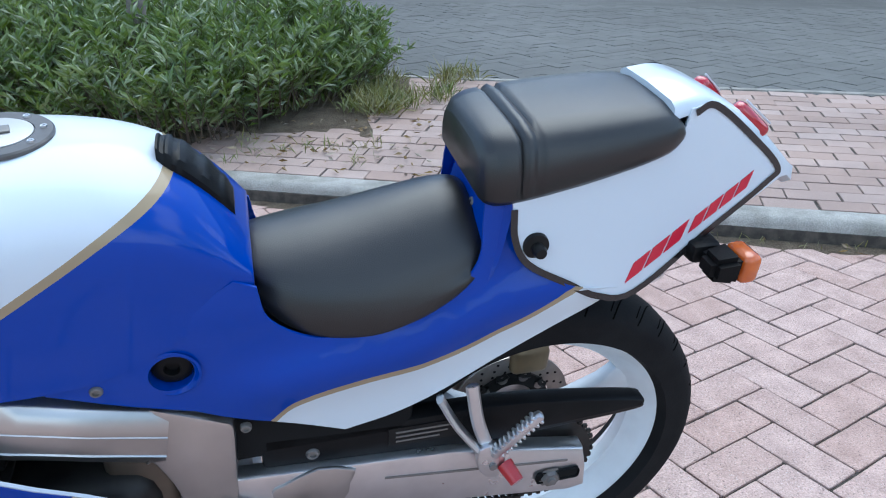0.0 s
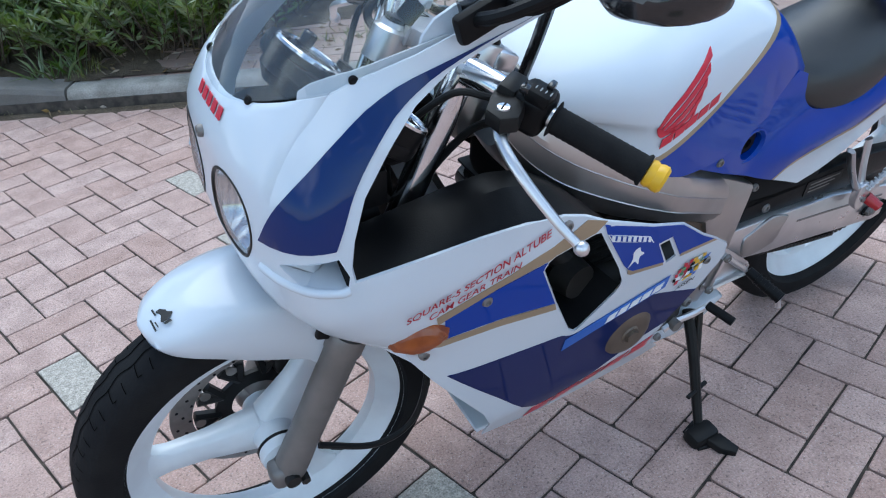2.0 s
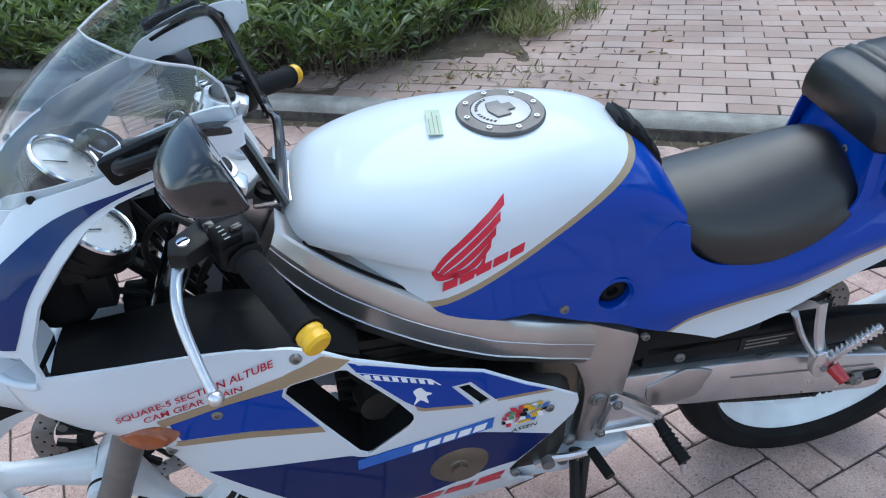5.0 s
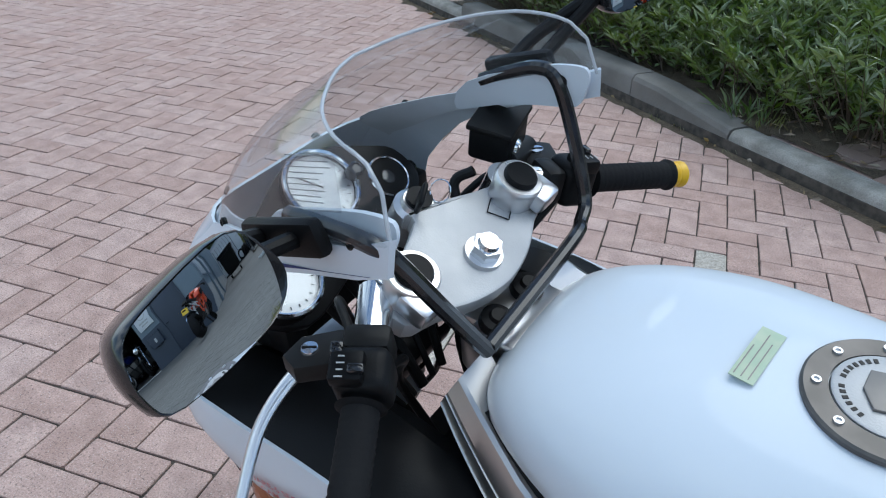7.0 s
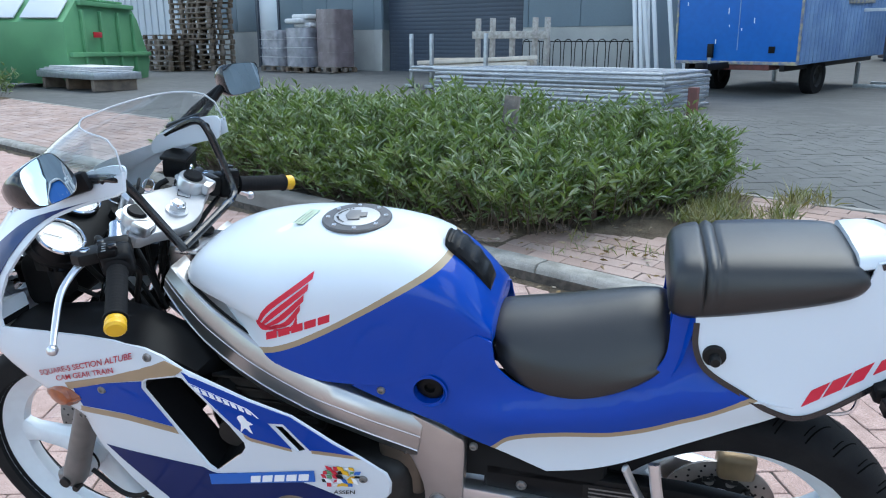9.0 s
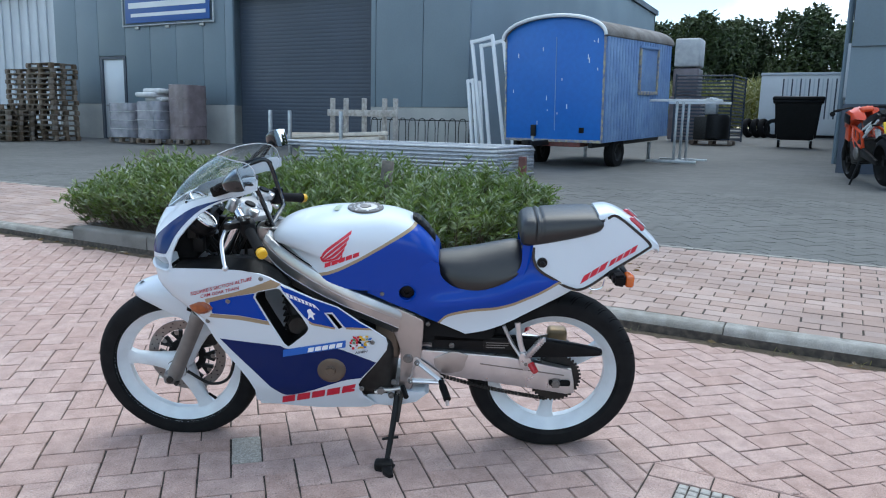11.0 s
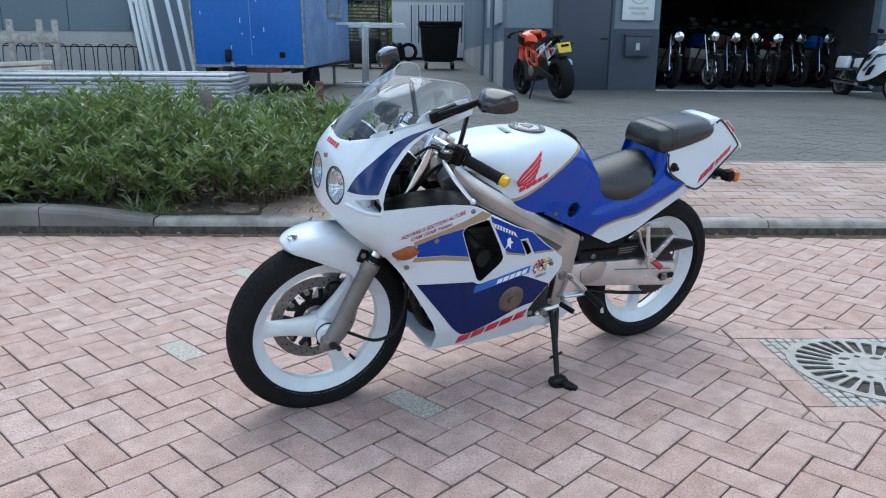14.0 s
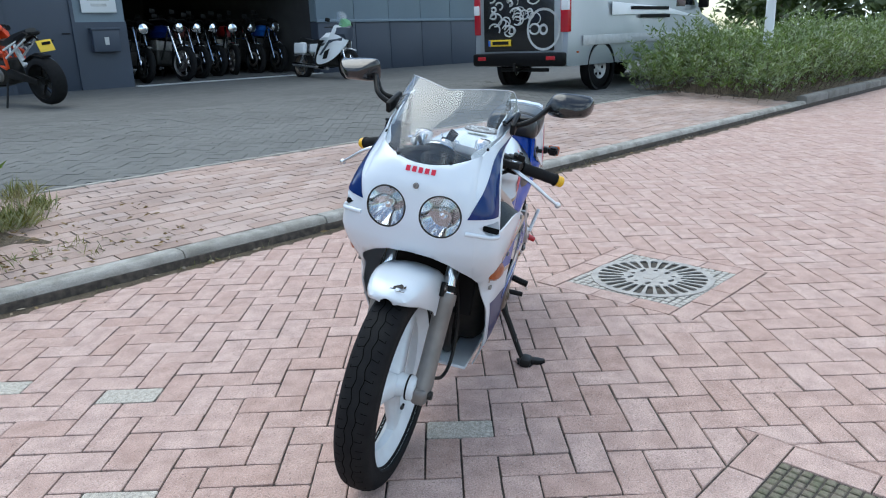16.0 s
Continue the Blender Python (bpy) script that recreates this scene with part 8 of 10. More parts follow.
    # tank front mounts
    for yy in (-0.030, 0.028):
        part("tank_mount", lathe(B(), [(0.0, 0.012), (0.008, 0.012), (0.010, 0.008), (0.017, 0.006), (0.018, -0.004)], Matrix.Translation((0.366, yy, 0.848)) @ pose(0, 0, 0, 0, 18, 0), 20), "black", bike)
    part("steering_head", box(B(), (0.350, 0, 0.80), (0.065, 0.075, 0.09), 0.015, None, 2), "frame_alu", bike)
    part("mount_plate", box(B(), (0.372, 0, 0.838), (0.055, 0.10, 0.010), 0.003, None, 2), "alu", bike)


def tube_part(name, pts, r, mat="hose"):
    return part(name, tube(B(), pts, r, 10), mat, bike)


cockpit()

# ---- things in the yard ----
def at(ob, u, s, turn=0.0, dz=0.0):
    ob.matrix_world = ST @ pose(u, s, gz(s) + dz, 0, 0, turn)
    return ob


def caravan():
    """A round-roofed site caravan on one axle, its end towards the road."""
    root = empty("site_caravan", "blue timber-clad site caravan with a rounded grey roof", "caravan")
    W, L, z0, z1 = 2.06, 3.35, 0.50, 2.42
    end = [(-W / 2, z0), (W / 2, z0), (W / 2, z1)] + [(W / 2 * math.cos(a), z1 + 0.34 * math.sin(a)) for a in np.linspace(0.12, math.pi - 0.12, 15)] + [(-W / 2, z1)]
    part("end_wall", prism(B(), end, 0.0, 0.05, 0.008), "blue_paint", root, "flat bright blue end wall")
    part("back_wall", prism(B(), end, L - 0.05, L, 0.008), "blue_paint", root)
    for sd in (-1, 1):
        side = part("side_wall", box(B(), (sd * (W / 2 - 0.025), L / 2, (z0 + z1) / 2), (0.05, L - 0.1, z1 - z0), 0), "blue_faded", root, "faded blue boarded side")
        n = 24
        for i in range(n):
            y = 0.06 + (L - 0.12) * (i + 0.5) / n
            if sd > 0 and 1.60 < y < 2.52:
                for a, b in ((z0 + 0.02, 1.40), (2.28, z1)):
                    part("board", box(B(), (sd * (W / 2 + 0.006), y, (a + b) / 2), (0.016, (L - 0.12) / n - 0.014, b - a), 0.004), "blue_faded", side)
            else:
                part("board", box(B(), (sd * (W / 2 + 0.006), y, (z0 + z1) / 2 + 0.01), (0.016, (L - 0.12) / n - 0.014, z1 - z0 - 0.02), 0.004), "blue_faded", side)
    rf = [(W / 2 + 0.03, z1 - 0.02)] + [((W / 2 + 0.03) * math.cos(a), z1 + 0.37 * math.sin(a)) for a in np.linspace(0.05, math.pi - 0.05, 19)] + [(-W / 2 - 0.03, z1 - 0.02)]
    rf += [(x * 0.97, z - 0.03) for x, z in rf[::-1]]
    part("roof", prism(B(), rf, -0.06, L + 0.06, 0.006), "roof_old", root, "rounded dirty grey sheet roof")
    part("roof_edge", tube(B(), [(x, -0.065, z) for x, z in rf[:21]], 0.034, 8, 1), "white_box", root, "white arched roof trim")
    for sd in (-1, 1):
        part("corner_strip", box(B(), (sd * (W / 2 - 0.005), 0.0, (z0 + z1) / 2), (0.035, 0.03, z1 - z0), 0.004), "yellowed", root, "chipped yellowish corner strip")
    part("seam", box(B(), (0.06, -0.004, (z0 + z1) / 2 + 0.1), (0.012, 0.008, 1.7), 0), "blue_faded", root)
    part("sill", box(B(), (0, -0.01, z0 + 0.02), (W, 0.03, 0.05), 0.004), "yellowed", root)
    win = part("window", box(B(), (W / 2 + 0.0, 2.06, 1.84), (0.03, 0.90, 0.86), 0.004), "blue_faded", root, "shuttered window in a yellow frame")
    for a, b, c, d in ((2.06, 1.40, 1.00, 0.07), (2.06, 2.28, 1.00, 0.05), (1.60, 1.84, 0.06, 0.88), (2.52, 1.84, 0.06, 0.88)):
        part("window_frame", box(B(), (W / 2 + 0.02, a, b), (0.05, c, d), 0.006), "yellowed" if b < 1.9 else "blue_faded", win)
    ch = part("chassis", box(B(), (0, L / 2, 0.46), (1.2, L, 0.10), 0.01), "rust_red", root)
    for sd in (-1, 1):
        part("frame_rail", box(B(), (sd * 0.8, L / 2, 0.45), (0.08, L, 0.10), 0.01), "black_metal", ch)
        m = Matrix.Translation((sd * 0.82, 1.05, 0.27)) @ pose(0, 0, 0, 0, 90, 0)
        w = part("wheel", lathe(B(), [(0.17, -0.09), (0.28, -0.09), (0.30, -0.06), (0.30, 0.06), (0.28, 0.09), (0.17, 0.09)], m, 32), "rubber", root)
        part("rim", lathe(B(), [(0.0, 0.02), (0.06, 0.05), (0.13, 0.05), (0.17, 0.085), (0.17, -0.085), (0.0, -0.03)], m, 24), "black_metal", w)
        part("support_leg", box(B(), (sd * 0.75, 3.05, 0.14), (0.06, 0.06, 0.46), 0.004), "galv", root)
    bar = part("tow_bar", box(B(), (-0.1, -0.35, 0.48), (0.10, 0.8, 0.10), 0.01), "black_metal", root)
    part("coupling", box(B(), (-0.1, -0.75, 0.50), (0.14, 0.16, 0.12), 0.02), "black_metal", bar)
    part("jack_post", cyl(B(), (-0.12, -0.5, -0.01), (-0.12, -0.5, 0.62), 0.03, seg=12), "galv", bar)
    part("end_lamp", box(B(), (-0.38, -0.03, 0.70), (0.10, 0.05, 0.22), 0.01), "black_metal", root)
    part("end_plate", box(B(), (0.62, -0.008, 0.72), (0.10, 0.012, 0.10), 0.004), "dark", root)
    rnd = random.Random(2)
    for _ in range(14):
        part("paint_chip", box(B(), (rnd.uniform(-0.9, 0.9), -0.003, rnd.uniform(0.6, 2.4)), (0.012, 0.006, rnd.uniform(0.03, 0.11)), 0), "decal_white", root)
    root.matrix_world = ST @ pose(-2.78, 11.40, gz(11.4) - 0.02, 2.6, 0, -8)


caravan()


def pallet(root, z, turn, dx=0.0, dy=0.0, wide_=1.2, deep=0.8):
    m = Matrix.Translation((dx, dy, z)) @ pose(0, 0, 0, 0, 0, turn)
    pl = part("pallet", box(B(), (0, 0, 0.133), (wide_, 0.14, 0.022), 0.003, m), "wood", root)
    for k in (-0.33, 0.33, -0.165, 0.165):
        part("deck_board", box(B(), (0, k, 0.133), (wide_, 0.12, 0.022), 0.003, m), "wood", pl)
    for k in (-0.35, 0.0, 0.35):
        part("skid", box(B(), (0, k, 0.011), (wide_, 0.10, 0.022), 0.003, m), "wood", pl)
        for q in (-0.55, 0, 0.55):
            part("block", box(B(), (q * wide_ / 1.2, k, 0.072), (0.12, 0.10, 0.10), 0.004, m), "wood", pl)
    return pl


def pallet_stack(u, s, n, turn, seed):
    rnd = random.Random(seed)
    root = empty("pallet_stack", "tall stack of weathered wooden pallets by the wall" if n > 9 else "low stack of dark weathered wooden pallets", "pallets", "stacks of pallets")
    for i in range(n):
        pallet(root, 0.148 * i, turn + rnd.uniform(-2, 2), rnd.uniform(-0.03, 0.03), rnd.uniform(-0.03, 0.03))
    at(root, u, s)


pallet_stack(-18.5, 11.8, 15, 0, 1)
pallet_stack(-19.8, 12.0, 14, 3, 4)
pallet_stack(-20.4, 11.4, 7, 4, 2)
pallet_stack(-19.3, 10.9, 6, 2, 3)


def wrapped(u, s, w, d, h, mat, label, seed, cap=None):
    """A load on a pallet under stretch film, with slack folds."""
    root = empty("wrapped_load", label, "pallet load", "wrapped pallet loads")
    pallet(root, 0.0, 0, 0, 0, w, d)
    rnd = random.Random(seed)
    secs = []
    for k in range(12):
        z = 0.15 + (h - 0.15) * k / 11
        ring = []
        for q in range(36):
            a = 2 * math.pi * q / 36
            ca, sa = math.cos(a), math.sin(a)
            r = 1 / max(abs(ca), abs(sa)) ** 0.92
            wob = 1 + 0.022 * noise.noise(Vector((ca * 3 + seed, sa * 3, z * 4))) - (0.02 if k % 4 == 3 else 0)
            ring.append((w / 2 * ca * r * wob, d / 2 * sa * r * wob, z + 0.02 * noise.noise(Vector((ca * 2, sa * 2, seed + k)))))
        secs.append(ring)
    part("film", loft(secs), mat, root, angle=60)
    for k in range(1, 4):
        z = 0.15 + (h - 0.15) * k / 4
        part("layer_band", box(B(), (0, 0, z), (w * 1.005, d * 1.005, 0.012), 0.004), "wrap_white" if mat == "wrap" else mat, root)
    if cap:
        for k in range(3):
            part("sack", box(B(), (rnd.uniform(-0.1, 0.1), rnd.uniform(-0.1, 0.1), h + 0.07 + 0.11 * k), (w * 0.8, d * 0.75, 0.13), 0.05, None, 3), cap, root, "slack white sack")
    at(root, u, s)


wrapped(-15.85, 12.4, 1.0, 0.85, 1.10, "wrap", "pallet of grey goods under stretch film", 1)
wrapped(-14.72, 12.35, 0.86, 0.8, 1.15, "wrap", "filmed pallet of grey goods topped with white sacks", 2, "wrap_white")
wrapped(-13.80, 12.6, 0.74, 0.78, 1.60, "wrap_brown", "tall filmed pallet of brown bricks", 3)


def skip():
    """A green roll-off skip with ribbed sloping ends."""
    root = empty("green_skip", "green steel waste skip with ribs and a lid", "skip")
    out = [(-1.55, 0.0), (1.60, 0.0), (1.78, 0.45), (1.30, 1.45), (0.95, 1.78), (-1.30, 1.78), (-1.85, 1.30), (-1.85, 0.55)]
    part("body", prism(B(), out, 0, 2.1, 0.02), "green", root)
    for x in (-1.2, -0.45, 0.3, 1.0):
        part("rib", box(B(), (x, -0.03, 0.82), (0.09, 0.08, 1.5), 0.01), "green", root)
    part("rail", box(B(), (-0.05, -0.05, 0.62), (3.5, 0.09, 0.10), 0.01), "green", root)
    part("rail", box(B(), (-0.15, -0.05, 1.72), (2.3, 0.10, 0.10), 0.01), "green", root)
    for k in range(2):
        part("lid", box(B(), (-0.75 + 1.1 * k, 1.05, 1.82), (1.0, 1.9, 0.05), 0.02), "green", root)
    m = Matrix.Translation((-1.60, 1.05, 1.56)) @ pose(0, 0, 0, 0, -41, 0)
    for k in (-0.5, 0.5):
        part("end_lid", box(B(), (0, k, 0.03), (0.62, 0.86, 0.04), 0.015, m), "clad_white", root, "pale end lid")
    part("red_sign", box(B(), (-0.75, -0.10, 1.05), (0.34, 0.02, 0.12), 0.003), "red", root)
    for x in (-1.4, 1.4):
        part("roller", cyl(B(), (x, 0.1, 0.06), (x, 0.5, 0.06), 0.06, seg=14), "black_metal", root)
    at(root, -16.2, 7.7, 125.5, 0.02)


skip()


def low_bench(u, s):
    root = empty("metal_pallet", "low grey metal pallet with white sheets on it", "pallet")
    part("deck", box(B(), (0, 0, 0.30), (2.6, 1.0, 0.14), 0.01), "galv", root)
    for x in (-1.1, 0, 1.1):
        part("foot", box(B(), (x, 0, 0.115), (0.14, 0.9, 0.23), 0.01), "wood", root)
    for k in range(3):
        part("sheet", box(B(), (0.1 * k - 0.1, 0.02 * k, 0.39 + 0.035 * k), (2.3 - 0.2 * k, 0.9, 0.03), 0.01), "wrap_white", root)
    at(root, u, s, 2)


low_bench(-14.5, 6.3)


def fence_stack():
    """Building-site fence panels lying in a pile."""
    root = empty("fence_panel_pile", "pile of galvanised site fence panels lying flat", "fence panels")
    rnd = random.Random(6)
    for i in range(9):
        m = Matrix.Translation((rnd.uniform(-0.03, 0.03), rnd.uniform(-0.03, 0.03), 0.08 + 0.055 * i)) @ pose(0, 0, 0, 0, 0, rnd.uniform(-1.5, 1.5))
        L, D = 3.3, 1.9
        fp = part("fence_panel", cyl(B(), m @ Vector((-L / 2, -D / 2, 0)), m @ Vector((L / 2, -D / 2, 0)), 0.021, seg=8), "galv", root)
        for a, b in (((-L / 2, D / 2), (L / 2, D / 2)), ((-L / 2, -D / 2), (-L / 2, D / 2)), ((L / 2, -D / 2), (L / 2, D / 2))):
            part("tube", cyl(B(), m @ Vector((*a, 0)), m @ Vector((*b, 0)), 0.021, seg=8), "galv", fp)
        if i > 6:
            bm = B()
            for k in range(20):
                cyl(bm, m @ Vector((-L / 2 + L * (k + 0.5) / 20, -D / 2, 0)), m @ Vector((-L / 2 + L * (k + 0.5) / 20, D / 2, 0)), 0.003, seg=4)
            for k in range(12):
                cyl(bm, m @ Vector((-L / 2, -D / 2 + D * (k + 0.5) / 12, 0)), m @ Vector((L / 2, -D / 2 + D * (k + 0.5) / 12, 0)), 0.003, seg=4)
            tagged(part("mesh_infill", bm, "galv", fp), kind="stuff")
    at(root, -3.95, 8.4, 6)
    # long poles beside it
    root = empty("scaffold_poles", "bundle of long galvanised scaffold tubes on the ground", "scaffold tubes")
    for i in range(10):
        part("tube", cyl(B(), (-2.4 + 0.1 * (i % 3), 0.07 * (i % 5), 0.36 + 0.06 * (i // 5)), (1.9 + 0.12 * (i % 4), 0.25 + 0.07 * (i % 5), 0.36 + 0.06 * (i // 5)), 0.024, seg=8), "galv", root)
    for x in (-1.5, 1.3):
        part("bearer", box(B(), (x, 0.18, 0.165), (0.10, 0.6, 0.33), 0.01), "wood", root)
    at(root, -5.6, 9.55, 4)


fence_stack()


def rack():
    """Timber trestles with planks and steel uprights."""
    root = empty("timber_rack", "weathered timber rack with steel uprights and planks", "rack")
    for x in (-0.60, -0.27, 0.17, 0.65, 0.90):
        part("post", box(B(), (x, 0.5, 0.64), (0.08, 0.09, 1.28), 0.01), "wood_grey", root)
    for z in (0.38, 0.98):
        part("rail", box(B(), (0.15, 0.43, z), (1.65, 0.05, 0.13), 0.008), "wood_grey", root)
    for x in (-1.75, -1.25, 0.0):
        up = part("steel_upright", box(B(), (x, -0.1, 0.50), (0.06, 0.06, 1.0), 0.004), "galv", root)
        part("foot_plate", box(B(), (x, -0.1, 0.03), (0.2, 0.2, 0.06), 0.01), "galv", up)
    for k in range(6):
        part("plank", box(B(), (-0.5 + 0.15 * (k % 2), 0.05 + 0.11 * (k % 3), 0.45 + 0.075 * (k // 3)), (2.7 - 0.2 * (k % 3), 0.10, 0.07), 0.006, Matrix.Translation((0, 0, 0)) @ pose(0, 0, 0.02 * (k % 2), 0, -3 + k % 3, 1.5 * (k % 3) - 1)), "wood_pale", root)
    part("cross_bar", box(B(), (-0.5, 0.1, 0.36), (2.0, 0.3, 0.06), 0.005), "galv", root)
    at(root, -6.7, 10.1, 3)
    root = empty("bike_rack", "black wire cycle rack along the workshop wall", "cycle rack")
    for z in (0.10, 0.78):
        part("rail", cyl(B(), (-1.3, 0.0 if z < 0.5 else 0.12, z), (1.5, 0.0 if z < 0.5 else 0.12, z), 0.012, seg=8), "black_metal", root)
    for k in range(11):
        x = -1.25 + 0.27 * k
        part("hoop", tube(B(), [(x, 0, 0.0), (x, 0, 0.6), (x + 0.04, 0.0, 0.80), (x + 0.16, 0.0, 0.80), (x + 0.19, 0, 0.6), (x + 0.19, 0, 0.0)], 0.010, 6, 3), "black_metal", root)
    at(root, -6.9, 13.2)


rack()


def leaning_frames():
    root = empty("window_frame_stack", "white window frames leaning against the workshop wall", "window frames")
    for i, (x, h, w) in enumerate(((0.0, 2.65, 0.55), (0.14, 2.55, 0.6), (-0.32, 1.75, 0.16), (-0.2, 1.7, 0.14))):
        m = Matrix.Translation((x, 0.05 * i, 0)) @ pose(0, 0, 0, -7, -12 + 1.2 * i, 0)
        f = part("leaning_frame", box(B(), (0.04, 0, h / 2), (0.07, 0.06, h), 0.006, m), "white_box", root)
        part("stile", box(B(), (w, 0, h / 2), (0.07, 0.06, h), 0.006, m), "white_box", f)
        for z in (0.05, h - 0.05):
            part("rail", box(B(), (w / 2, 0, z), (w, 0.055, 0.08), 0.006, m), "white_box", f)
    at(root, -4.95, 12.9)


leaning_frames()


def post_and_trestle():
    root = part("marker_post", box(B(), (0, 0, 0.33), (0.07, 0.07, 0.74), 0.006), "rust_red")
    tagged(root, "red-brown steel marker post behind the hedge", "post")
    at(root, -0.62, 4.75, 8, -0.03)
    root.matrix_world = root.matrix_world @ Matrix.Diagonal((1, 1, 1.0, 1))
    t = empty("steel_trestle", "white steel trestle table frame standing in the yard", "trestle")
    for y in (0.0, 1.3):
        part("foot_bar", box(B(), (0, y, 0.05), (1.0, 0.07, 0.06), 0.008), "galv", t)
        part("upright", box(B(), (0.05, y, 0.66), (0.05, 0.05, 1.2), 0.005), "galv", t)
        part("arm", box(B(), (0.15, y, 1.27), (1.5, 0.05, 0.05), 0.005), "white_box", t)
    part("spine", box(B(), (0.05, 0.65, 0.05), (0.06, 1.3, 0.06), 0.006), "galv", t)
    part("upright", box(B(), (0.05, 0.65, 0.66), (0.05, 0.05, 1.2), 0.005), "galv", t)
    part("top_rail", box(B(), (0.7, 0.65, 1.31), (0.05, 1.5, 0.04), 0.005), "white_box", t)
    at(t, -0.95, 13.4)


post_and_trestle()


def wheelie_bin():
    root = empty("waste_container", "large black four-wheeled waste bin with a flat lid", "bin")
    secs = [[(x * k, y * k, z) for x, y in ((-0.60, -0.45), (0.60, -0.45), (0.60, 0.45), (-0.60, 0.45))] for z, k in ((0.20, 0.84), (0.3, 0.88), (1.20, 1.0))]
    bm = loft(secs)
    bmesh.ops.bevel(bm, geom=bm.edges[:], offset=0.05, segments=2, affect="EDGES")
    part("body", bm, "black", root)
    part("lid", box(B(), (0, 0, 1.27), (1.34, 1.0, 0.12), 0.05, None, 3), "black", root)
    part("rim", box(B(), (0, 0, 1.19), (1.30, 0.98, 0.07), 0.02), "black", root)
    for x in (-0.42, 0.42):
        for y in (-0.3, 0.3):
            part("castor", cyl(B(), (x - 0.03, y, 0.10), (x + 0.03, y, 0.10), 0.10, seg=18), "rubber", root)
            part("fork", box(B(), (x, y, 0.17), (0.08, 0.06, 0.12), 0.01), "galv", root)
    at(root, 0.85, 21.6, 3)
    root.matrix_world = root.matrix_world @ Matrix.Diagonal((1, 1, 1.08, 1))


wheelie_bin()


def box_container():
    root = empty("storage_container", "white corrugated storage container at the yard's end", "container")
    part("body", box(B(), (0, 1.2, 1.25), (3.4, 2.4, 2.3), 0.03), "white_box", root)
    for k in range(16):
        x = -0.9 + 0.15 * k
        part("slot", box(B(), (x, -0.004, 1.45 if k % 2 else 1.45), (0.05, 0.012, 1.5), 0.004), "clad_dark" if k % 2 == 0 else "clad_white", root)
    part("top_rail", box(B(), (0, 0.0, 2.38), (3.44, 0.08, 0.10), 0.01), "clad_white", root)
    part("skirt", box(B(), (0, 1.2, 0.06), (3.3, 2.3, 0.12), 0.01), "black_metal", root)
    at(root, 0.75, 29.4)
    for k, x in enumerate((-1.75, -1.45, -1.2, -0.85)):
        t = part("tyre", lathe(B(), [(0.22, -0.09), (0.33, -0.09), (0.36, -0.05), (0.36, 0.05), (0.33, 0.09), (0.22, 0.09)], pose(0, 0, 0.35, 90 if k == 3 else 80, 0, 70 if k < 3 else 0), 32, True), "rubber")
        tagged(t, "used black tyre leaning by the container", "tyre", "tyres by the container")
        at(t, x + 0.6, 28.3)


box_container()


def stillage():
    """Stacked steel crates and filmed goods at the yard's left end."""
    root = empty("goods_stack", "dark steel crates stacked with red-brown filmed goods", "goods")
    for k in range(2):
        part("filmed_block", box(B(), (-0.55, 0.1, 1.9 + 0.95 * k), (0.8, 0.9, 0.9), 0.06, None, 3), "wrap_brown" if k == 0 else "wrap_white", root)
    part("lower_block", box(B(), (-0.5, 0.1, 0.75), (1.0, 1.0, 1.4), 0.05), "wrap_brown", root)
    at(root, -2.1, 23.6)
    root = empty("mesh_fence", "dark mesh fence panels standing at the yard's edge", "fence")
    for u0, v0, u1, v1 in ((-1.9, 0.0, -0.2, 0.2), (-0.2, 0.2, 0.0, 1.6)):
        for (a, b), (c, d) in (((u0, v0), (u1, v1)),):
            for z in (0.1, 2.1):
                part("rail", cyl(B(), (a, b, z), (c, d, z), 0.025, seg=8), "clad_dark", root)
            for f in (0.0, 1.0):
                part("post", cyl(B(), (a + (c - a) * f, b + (d - b) * f, 0), (a + (c - a) * f, b + (d - b) * f, 2.15), 0.03, seg=8), "clad_dark", root)
            bm = B()
            for q in range(18):
                z = 0.15 + 0.108 * q
                box(bm, ((a + c) / 2, (b + d) / 2, z), (math.hypot(c - a, d - b), 0.01, 0.05), 0, Matrix.Translation(((a + c) / 2, (b + d) / 2, 0)) @ pose(0, 0, 0, 0, 0, math.degrees(math.atan2(d - b, c - a))) @ Matrix.Translation((-(a + c) / 2, -(b + d) / 2, 0)))
            tagged(part("infill", bm, "clad_dark", root), kind="stuff")
    at(root, -0.9, 22.6)
    root = empty("flat_trolley", "dark machine parts stacked on pallets by the fence", "machinery")
    pallet(root, 0, 0)
    part("hub_drum", lathe(B(), [(0.0, 0.9), (0.3, 0.9), (0.35, 0.8), (0.35, 0.2), (0.0, 0.15)], Matrix.Translation((0.1, 0, 0)), 24), "black_metal", root)
    part("bright_part", box(B(), (-0.1, 0, 1.15), (0.35, 0.4, 0.5), 0.05, None, 2), "galv", root)
    part("dark_case", box(B(), (-0.2, 0.1, 0.5), (0.7, 0.6, 0.7), 0.03), "engine", root)
    at(root, -1.4, 21.6)


stillage()


